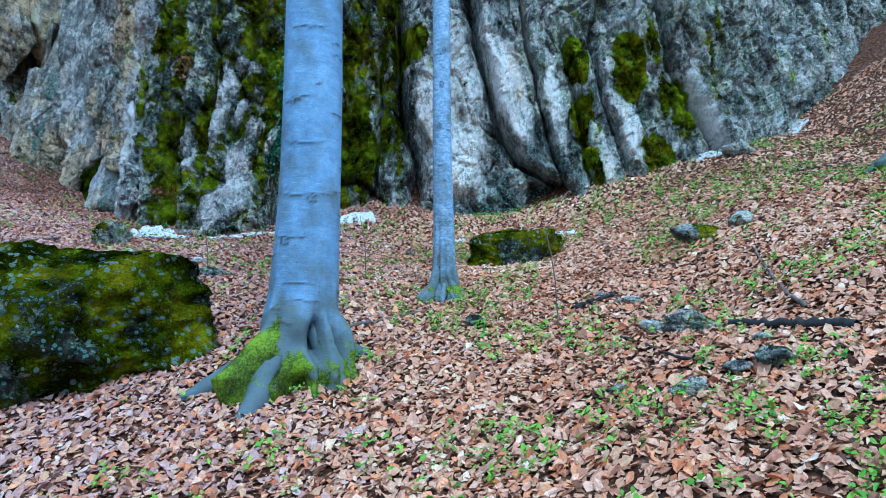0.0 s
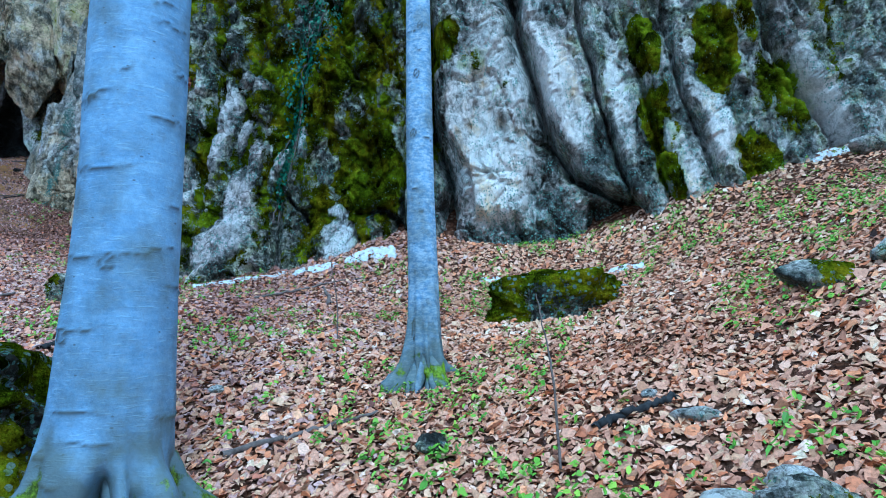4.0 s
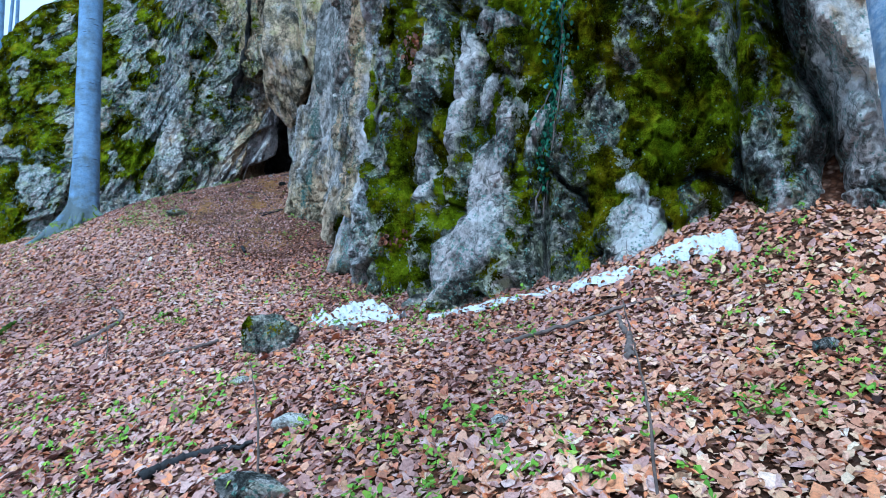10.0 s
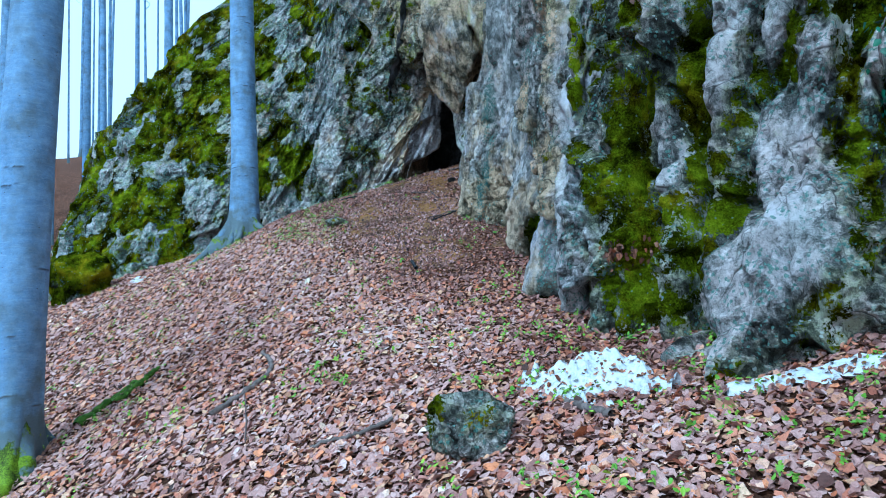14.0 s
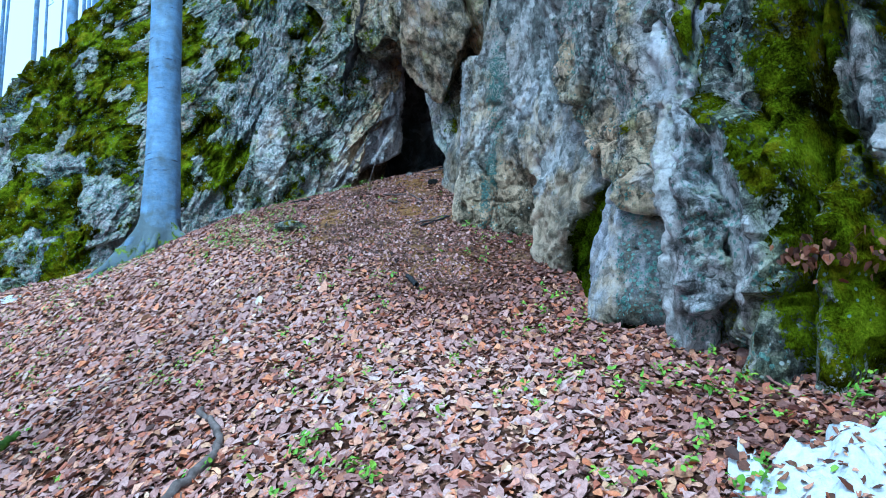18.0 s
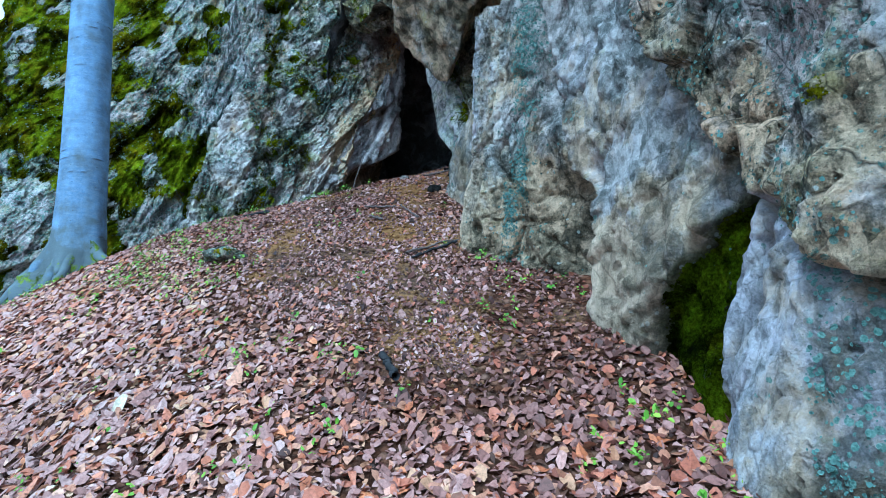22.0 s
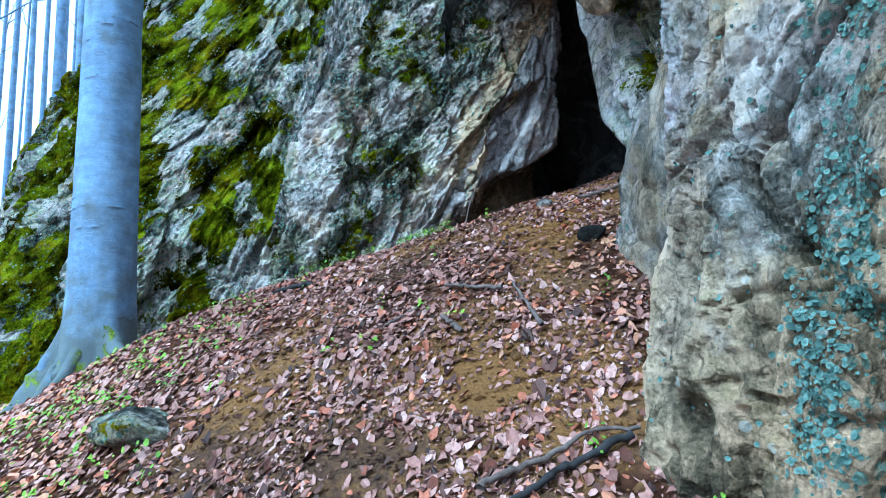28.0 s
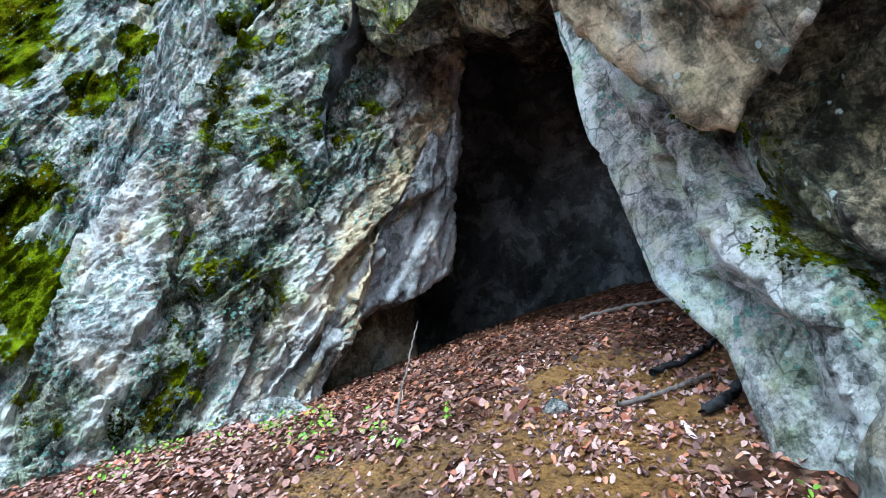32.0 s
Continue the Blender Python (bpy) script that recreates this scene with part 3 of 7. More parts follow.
def rock_sheet(name, surface, us, low_z, high_z, step, relief, paint, label, facing, category="rock", smooth=True):
    """A weathered face over surface(u, z) -> x, y. us gives the across values, evenly spaced in metres."""
    z = np.linspace(low_z, high_z, int((high_z - low_z) / step))
    U, Z = np.meshgrid(us, z, indexing="ij")
    X, Y = surface(U, Z)
    P = np.stack([X, Y, Z], -1)
    nrm = np.cross(np.gradient(P, axis=0), np.gradient(P, axis=1))
    nrm /= np.linalg.norm(nrm, axis=-1)[..., None] + 1e-9
    mid = nrm.reshape(-1, 3).mean(0)
    flip = 1 if mid @ np.array(facing) > 0 else -1
    s = np.cumsum(np.r_[0, np.linalg.norm(np.diff(P[:, len(z) // 2], axis=0), axis=1)])[:, None] * np.ones_like(Z)
    push = relief(X, Z, s)
    P = P + flip * nrm * push[..., None]
    me = grid_mesh(name, P.reshape(-1, 3), len(us), len(z))
    for key, val in zip(("moss", "tone", "lichen", "ochre", "calm", "cool"), paint(P[..., 0], P[..., 1], P[..., 2], push)):
        put_attr(me, key, np.broadcast_to(val, Z.shape).ravel())
    me.polygons.foreach_set("use_smooth", np.full(len(me.polygons), smooth, dtype=bool))
    return tagged(part(name, me, ROCK), label, category, kind="structure")


def worley(u, v, seed):
    """Nearest and next cell of a jittered grid: distances, the cell's three random numbers and the offset from its centre."""
    iu, iv = np.floor(u).astype(np.int64), np.floor(v).astype(np.int64)
    f1, f2 = np.full(u.shape, 9.0), np.full(u.shape, 9.0)
    h, k, m, du, dv = (np.zeros(u.shape) for _ in range(5))
    for a in (-1, 0, 1):
        for c in (-1, 0, 1):
            cu, cv = iu + a, iv + c
            r1, r2, r3 = (_hash(cu, cv, np.full_like(cu, q), seed) for q in (1, 2, 3))
            x, y = u - cu - r1, v - cv - r2
            d = x * x + y * y
            near = d < f1
            f2 = np.where(near, f1, np.minimum(f2, d))
            f1 = np.where(near, d, f1)
            h, k, m = np.where(near, r3, h), np.where(near, r1, k), np.where(near, r2, m)
            du, dv = np.where(near, x, du), np.where(near, y, dv)
    return np.sqrt(f1), np.sqrt(f2), h, k, m, du, dv


def facets(u, v, seed, amp, tilt, crack, width=0.14):
    """Broken rock faces: each cell set forward or back and tilted its own way, with cracks between."""
    f1, f2, h, k, m, du, dv = worley(u, v, seed)
    d = amp * (h - 0.5) * 2 + tilt * ((k - 0.5) * du + (m - 0.5) * dv) * 2
    return d - crack * (1 - sstep(0, width, f2 - f1)), h


def craggy(s, z, seed, big=0.3, col=0.2, fine=0.05, blocky=1.0):
    """Columnar crag relief: bulges, near-upright ribs, broken facets and fine roughness."""
    wu = 0.35 * fbm(s * 0.9, z * 0.9, 1.0, seed + 5, 3)
    wv = 0.35 * fbm(s * 0.9, z * 0.9, 9.0, seed + 6, 3)
    d = big * fbm(s * 0.5, z * 0.35, 0.0, seed, 3)
    rib = vnoise((s + wu + 0.15 * z) * 1.35, z * 0.28, 2.0, seed + 1)
    d = d - col * (1 - np.abs(rib) * 2.6).clip(-0.6, 1)
    a, _ = facets((s + wu) * 1.15, (z + wv) * 0.62, seed + 11, 0.13 * blocky, 0.16 * blocky, 0.10 * blocky)
    c, _ = facets((s + wu * 0.6) * 3.1 + 0.3 * z, (z + wv * 0.6) * 1.9, seed + 12, 0.055 * blocky, 0.09 * blocky, 0.06 * blocky, 0.08)
    e, _ = facets((s + wu * 0.3) * 8.5, (z + wv * 0.3) * 6.0, seed + 13, 0.022 * blocky, 0.04 * blocky, 0.024 * blocky, 0.1)
    return d + a + c + e + fine * fbm(s * 7, z * 6, 0.0, seed + 4, 4, 0.62)


def planar(s, z, seed, lean=0.5, rough=1.0):
    """Flat broken faces set along a leaning grain, with sharp joints and fine roughness."""
    g = s - lean * z
    w = 0.12 * fbm(s * 1.4, z * 1.4, 1.0, seed + 5, 3)
    a, _ = facets((g + w) * 1.5, (z + w) * 0.75, seed + 1, 0.05, 0.10, 0.05, 0.05)
    c, _ = facets((g + w) * 4.2, (z - w) * 2.0, seed + 2, 0.022, 0.05, 0.028, 0.06)
    e, _ = facets((g + 0.5 * w) * 11, (z + w) * 6.0, seed + 3, 0.010, 0.022, 0.012, 0.1)
    return rough * (a + c + e + 0.022 * fbm(s * 10, z * 9, 0.0, seed + 4, 4, 0.65)) + 0.05 * fbm(s * 0.7, z * 0.7, 0.0, seed + 6, 2)


# clefts of the main face: heights, places along x, width, depth
CLEFTS = [((3.4, 4.4, 4.95, 5.7, 7.9, 9.5), (2.6, 2.3, 1.5, 1.12, 0.6, 0.4), 0.13, 0.65), ((4.2, 5.2, 7.3, 9), (2.45, 2.2, 1.75, 1.5), 0.07, 0.35), ((3.2, 5.0, 6.1, 9), (-0.6, -0.55, -0.85, -0.95), 0.14, 0.6),
          ((4.0, 5.5, 8), (2.95, 2.75, 2.35), 0.10, 0.28), ((4.2, 6.2, 8), (3.75, 3.2, 2.9), 0.08, 0.25), ((4.6, 5.4, 6.8, 9), (6.0, 5.45, 4.75, 4.2), 0.13, 0.5), ((3.2, 4.6, 8), (-1.5, -1.35, -1.2), 0.09, 0.35),
          ((3.2, 5.0, 7), (-5.55, -5.35, -5.1), 0.07, 0.3), ((3.4, 4.9, 7.5), (-4.75, -4.72, -4.6), 0.08, 0.35), ((3.2, 5, 8), (-3.2, -3.28, -2.9), 0.06, 0.25), ((3.2, 5, 8), (-5.0, -5.15, -5.05), 0.05, 0.18)]
# bare pale rock: x, z, half width, half height, lean, amount
BARE = [(-4.4, 6.2, 0.2, 0.85, 0.02, 1), (-4.0, 5.85, 0.13, 0.28, 0, 0.9), (-3.72, 5.2, 0.12, 0.35, 0.1, 0.9), (-3.97, 4.75, 0.24, 0.5, 0.1, 1), (-4.1, 3.9, 0.48, 0.75, 0.12, 1.2), (-5.0, 5.05, 0.13, 0.6, -0.05, 0.9),
        (-2.95, 5.7, 0.09, 0.3, 0, 0.9), (-3.35, 5.4, 0.08, 0.22, 0, 0.7), (-2.4, 4.45, 0.25, 0.16, 0, 0.9), (-2.3, 3.85, 0.33, 0.42, 0, 1), (-5.95, 4.4, 0.25, 0.6, 0, 0.9), (-3.9, 6.95, 0.25, 0.22, 0, 0.8), (-1.05, 4.1, 0.14, 0.5, 0, 0.9)]
PINK = [(0.15, 5.9, 0.75, 1.9, -0.05, 1.0), (1.35, 6.6, 0.33, 1.7, -0.26, 1.0), (2.3, 6.1, 0.17, 1.1, -0.2, 0.9), (3.2, 4.8, 0.17, 0.75, -0.3, 0.9), (3.65, 5.7, 0.22, 0.75, -0.3, 0.9), (0.1, 4.5, 0.3, 0.45, 0, 0.8), (5.3, 6.0, 0.25, 0.9, -0.4, 0.8), (1.2, 3.6, 0.12, 0.4, 0.2, 0.6)]
CUSHIONS = [(-0.6, 7.6, 0.4, 0.42, 0, 1), (-0.08, 7.05, 0.28, 0.3, 0.4, 1.1), (0.33, 6.28, 0.22, 0.14, 0, 1.1), (2.75, 7.1, 0.28, 0.6, 0, 0.9), (2.95, 5.2, 0.25, 1.1, -0.15, 0.8), (3.8, 6.8, 0.28, 0.8, -0.1, 0.9), (4.3, 4.9, 0.35, 0.7, -0.2, 0.9), (4.8, 6.0, 0.4, 0.9, -0.3, 0.5), (-1.9, 5.3, 0.6, 0.9, 0, 0.5)]
# painted shade, same columns: clefts, the low hollow and below the lip
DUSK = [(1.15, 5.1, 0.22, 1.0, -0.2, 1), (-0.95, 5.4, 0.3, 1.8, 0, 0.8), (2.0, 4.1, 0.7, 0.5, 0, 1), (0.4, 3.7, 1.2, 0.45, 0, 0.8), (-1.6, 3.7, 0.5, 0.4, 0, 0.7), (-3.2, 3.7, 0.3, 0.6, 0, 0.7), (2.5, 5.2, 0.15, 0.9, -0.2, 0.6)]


def blobs(rows, x, z):
    """Sum of soft-edged patches with uneven outlines."""
    wx = x + 0.13 * fbm(x * 2.4, z * 1.4, 0.0, 141, 4)
    wz = z + 0.3 * fbm(x * 2.4, z * 1.4, 7.0, 142, 4)
    out = np.zeros(np.shape(x))
    for cx, cz, rx, rz, lean, amt in rows:
        r = np.hypot((wx - cx - lean * (wz - cz)) / rx, (wz - cz) / rz)
        out = out + amt * (1 - sstep(0.65, 1.2, r))
    return out


def main_relief(x, z, s):
    flat = 1 - 0.55 * np.clip(blobs(BARE, x, z) + 1.2 * blobs(PINK, x, z) + 0.3 * sstep(-0.4, 0.3, x), 0, 1)
    d = craggy(s, z, 3, 0.14, 0.12, 0.05) * flat + 0.5 * planar(s, z, 9, -0.25, 1.0) * flat
    for zs, xs, wid, dep in CLEFTS:
        line = np.interp(z, zs, xs) + 0.05 * vnoise(z * 1.6, xs[0], 0.0, 40)
        d = d - 1.15 * dep * np.exp(-((np.abs(x - line) / (0.62 * wid)) ** 1.15)) * sstep(zs[0] - 0.5, zs[0] + 0.3, z) * (1 - sstep(zs[-1] - 1, zs[-1], z))
        d = d + 0.35 * dep * bell(x, line + 2.4 * wid, 1.5 * wid) * sstep(zs[0], zs[0] + 0.6, z)
    d = d + 0.38 * bell(x, -4.1, 0.55) * (1 - sstep(3.9, 4.9, z)) + 0.25 * bell(x, -2.6, 0.6) * (1 - sstep(3.6, 4.5, z))
    d = d - 0.55 * bell(x, 2.05, 0.42) * (1 - sstep(4.3, 4.6, z)) - 0.35 * bell(x, -0.6, 0.2) * bell(z, 4.5, 0.25)
    lip = np.interp(x, [-0.75, -0.15, -0.05, 0.75, 0.95], [6.1, 5.05, 4.2, 4.25, 5.4])
    lip = lip + 0.15 * fbm(x * 3, z * 0.5, 0.0, 48, 3)
    d = d + 0.30 * sstep(0, 0.3, z - lip) * sstep(-1.0, -0.6, x) * (1 - sstep(0.6, 1.0, x)) * (1 - sstep(7.5, 8.5, z))
    d = d - 0.15 * bell(z, 5.05, 0.05) * bell(x, 0.08, 0.3) - 0.2 * bell(x, 0.38, 0.07) * bell(z, 5.85, 0.12)
    return d


def main_paint(x, y, z, push):
    n1 = fbm(x * 0.9, y * 0.9, z * 0.45, 61, 4)
    n2 = fbm(x * 2.6, y * 2.6, z * 1.1, 62, 4)
    n3 = fbm(x * 5.0, y * 5.0, z * 1.0, 63, 3)
    _, cell = facets(x * 2.2 + 0.4 * n2, z * 1.0 + 0.4 * n1, 65, 0, 0, 0)
    bare, pink = blobs(BARE, x, z), blobs(PINK, x, z)
    zone = (0.62 + 0.16 * sstep(-4.9, -4.0, x)) * sstep(-6.5, -5.9, x) * (1 - sstep(-0.95, -0.7, x)) + 0.25 * sstep(0.9, 2.2, x) * sstep(5.2, 6.6, z)
    moss = zone + 0.35 * n1 + 0.35 * n2 + 0.3 * n3 - 0.1 - 1.2 * bare - 0.9 * pink + 1.3 * blobs(CUSHIONS, x, z) - 0.3 * (1 - sstep(3.4, 4.1, z))
    east = sstep(-0.6, 0.3, x)
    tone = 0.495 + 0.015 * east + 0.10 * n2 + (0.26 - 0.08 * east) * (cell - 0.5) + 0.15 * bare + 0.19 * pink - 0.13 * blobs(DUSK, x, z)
    return moss, tone, 0.75 + 0.1 * bare + 0.7 * east * (1 - sstep(4.0, 5.2, z)), 0.2 + 0.2 * pink, 0.38 * east + 0.32 * np.clip(pink + 0.6 * bare, 0, 1), np.clip(0.25 * bare, 0, 1)


MAIN = [(15, 18.5, 0, 0.15), (10.5, 15.4, 0, 0.15), (7.8, 13.6, 0, 0.12), (5.6, 12.6, 0, 0.08), (3.8, 12.38, 0, 0.05), (2.2, 12.66, 0, 0.04), (0.4, 12.84, 0, 0.03), (-1.2, 12.82, 0, 0.08),
        (-2.5, 12.55, 0, 0.18), (-3.8, 12.15, 0, 0.16), (-5.0, 12.25, 0, 0.14), (-5.9, 12.4, 0, 0.10), (-6.3, 12.8, 0, 0.06), (-6.6, 13.5, 0, 0.05)]
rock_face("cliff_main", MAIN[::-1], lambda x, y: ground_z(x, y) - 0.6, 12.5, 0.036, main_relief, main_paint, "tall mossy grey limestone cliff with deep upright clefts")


def trace(z, zs, xs, wob=0.025, seed=43):
    """Place along the buttress of a fold or edge at each height."""
    return np.interp(z, zs, xs) + wob * vnoise(z * 3.1, xs[0] * 5, 0.0, seed) + 0.5 * wob * vnoise(z * 9.0, xs[0] * 5, 3.0, seed)


def block_zones(x, z):
    """The parts of the buttress: west face, smooth middle column, mossy channel, ribs, pillar and the rough brow above them."""
    fold = trace(z, [4.3, 4.66, 5.08, 5.31, 5.54, 5.82, 6.06, 6.51, 7.2, 8.5], [-8.37, -8.35, -8.23, -8.18, -8.20, -8.43, -8.53, -8.62, -8.74, -8.9])
    arm = trace(z, [3.8, 4.15, 4.5, 4.8, 5.04, 5.3, 5.43, 5.6], [-7.5, -7.7, -7.86, -7.73, -7.5, -7.2, -7.13, -7.05])
    post = trace(z, [3.7, 4.07, 4.56, 4.92, 5.31, 5.6], [-7.23, -7.24, -7.22, -7.17, -7.09, -7.03], 0.012)
    split = trace(z, [3.7, 4.45, 4.65, 4.75, 5.09, 5.4], [-7.24, -7.2, -7.08, -7.05, -7.0, -6.92], 0.008)
    east = trace(z, [3.6, 3.87, 4.12, 4.4, 4.67, 4.92, 5.1], [-6.58, -6.57, -6.53, -6.53, -6.56, -6.74, -6.86], 0.012)
    rib = trace(z, [3.6, 3.96, 4.28, 4.45, 4.59, 4.84, 5.14, 5.42, 5.76, 7.5], [-6.40, -6.44, -6.40, -6.31, -6.28, -6.30, -6.37, -6.39, -6.41, -6.5], 0.02)
    lip = np.interp(x, [-7.75, -7.53, -7.19, -7.02, -6.83, -6.72, -6.6, -6.5, -6.42], [7.2, 6.0, 5.48, 5.26, 5.10, 4.86, 4.72, 4.78, 5.4]) + 0.05 * fbm(x * 6, z * 0.3, 0.0, 48, 3)
    brow = sstep(-0.015, 0.03, z - lip) * sstep(-7.75, -7.6, x) * (1 - sstep(-6.5, -6.44, x))
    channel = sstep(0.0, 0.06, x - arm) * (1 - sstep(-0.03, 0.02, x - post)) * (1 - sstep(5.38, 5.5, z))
    pillar = sstep(-0.01, 0.02, x - split) * (1 - sstep(-0.02, 0.02, x - east)) * (1 - brow)
    strip = sstep(-0.02, 0.02, x - post) * (1 - sstep(-0.01, 0.02, x - split)) * (1 - brow)
    middle = sstep(-0.03, 0.05, x - fold)
    return fold, arm, post, split, east, rib, lip, brow, channel, pillar, strip, middle


def block_relief(x, z, s):
    fold, arm, post, split, east, rib, lip, brow, channel, pillar, strip, middle = block_zones(x, z)
    far_east = sstep(-6.28, -6.12, x)
    west = 1 - middle
    d = 0.05 * fbm(s * 0.8, z * 0.7, 0.0, 17, 2) + 0.022 * fbm(s * 2.6, z * 2.2, 1.0, 18, 3) + 0.010 * fbm(s * 11, z * 10, 2.0, 19, 3, 0.6)
    d = d + middle * 0.10 * (1 - sstep(0.1, 0.7, x - fold)) + 0.05 * middle * bell(x, fold + 0.07, 0.06) * (1 - bell(z, 5.85, 0.3))
    d = d - 0.07 * sstep(-0.02, 0.3, x - fold) * (1 - sstep(0.3, 0.6, x - fold)) * bell(z, 5.9, 0.25)
    d = d - west * (0.40 * bell(x, fold - 0.26, 0.22) * bell(z, 5.42, 0.5) + 0.16 * bell(x, fold - 0.05, 0.07) * sstep(4.8, 5.2, z))
    d = d + west * (0.6 * planar(s, z, 22, 0.15, 1.0) + 0.05 * bell(x, -9.02, 0.12) * sstep(4.9, 5.6, z) - 0.05 * bell(x, -8.95, 0.07) * bell(z, 6.35, 0.05) - 0.12 * bell(x, -9.38, 0.035) * bell(z, 5.12, 0.10) - 0.1 * bell(x, -9.5, 0.04) * bell(z, 5.62, 0.05))
    terrace = np.abs(vnoise((z + 0.5 * s) * 3.0 + 0.6 * fbm(s * 2, z * 2, 0.0, 24, 3), s * 0.9, 0.0, 23))
    d = d - 0.05 * west * (1 - sstep(0.0, 0.2, terrace)) * sstep(-9.2, -9.05, x)
    d = d - 0.34 * bell(x, -8.21 - 0.2 * (z - 5.74), 0.055) * bell(z, 5.74, 0.11) - 0.10 * bell(x, -8.32, 0.03) * bell(z, 6.4, 0.05)
    d = d - 0.05 * bell(x, -7.55, 0.10) * bell(z, 5.72, 0.12) - 0.06 * bell(x, -7.38, 0.05) * bell(z, 5.55, 0.16)
    d = d + 0.05 * bell(x, arm - 0.10, 0.10) * (1 - sstep(5.4, 5.7, z)) * sstep(4.2, 4.6, z) + 0.12 * (1 - sstep(4.25, 4.9, z)) * sstep(0, 0.3, x - arm) * (1 - sstep(-7.3, -7.15, x))
    d = d - 0.11 * channel - 0.06 * channel * bell(x, post - 0.05, 0.04) - 0.05 * channel * bell(x, arm + 0.22, 0.02)
    d = d + 0.07 * strip * np.sin(np.pi * np.clip((x - post) / np.maximum(split - post, 0.02), 0, 1))
    mid, half = 0.5 * (split + east), np.maximum(0.5 * (east - split), 0.05)
    swell = np.interp(z, [3.6, 4.1, 4.6, 5.1], [0.34, 0.27, 0.16, 0.05])
    d = d + pillar * swell * np.sqrt(np.clip(1 - ((x - mid) / half) ** 2, 0, 1))
    d = d - 0.10 * bell(x, split, 0.016) * sstep(4.5, 4.65, z) * (1 - sstep(5.15, 5.3, z))
    d = d - 0.42 * bell(x, east + 0.05, 0.05) * (1 - sstep(4.65, 4.85, z)) * (1 - 0.3 * brow)
    d = d + 0.045 * bell(x, rib, 0.06) * (1 - sstep(7, 7.6, z)) - 0.15 * bell(x, rib - 0.12, 0.035) * sstep(4.3, 4.6, z) * (1 - sstep(5.4, 6.2, z)) - 0.09 * bell(x, rib + 0.11, 0.04) * sstep(4.0, 4.4, z)
    d = d + brow * (0.17 + 0.9 * planar(s, z, 20, 0.3, 1.0) + 0.06 * fbm(s * 2.2, z * 2.2, 5.0, 26, 3)) - 0.08 * bell(z, lip - 0.02, 0.035) * sstep(-7.55, -7.3, x) * (1 - sstep(-6.55, -6.45, x))
    d = d - brow * (0.10 * bell(x, -6.9, 0.1) * bell(z, 5.16, 0.05))
    d = d + 0.8 * sstep(-6.6, -6.45, x) * (1 - far_east) * planar(s, z, 27, 0.0, 1.0) + 0.55 * middle * (1 - brow) * planar(s, z, 28, 0.1, 1.0)
    d = d + far_east * (craggy(s, z, 18, 0.05, 0.08, 0.03, 0.5) + planar(s, z, 20, 0.0, 1.0))
    d = d + 0.14 * bell(x, -8.44, 0.05) * (1 - sstep(4.66, 4.85, z)) - 0.16 * bell(x, -8.33, 0.03) * bell(z, 4.72, 0.1)
    pit = fbm(s * 14, z * 14, 3.0, 19, 2)
    return d - 0.022 * sstep(0.42, 0.62, pit) * (1 - brow) * (1 - far_east)


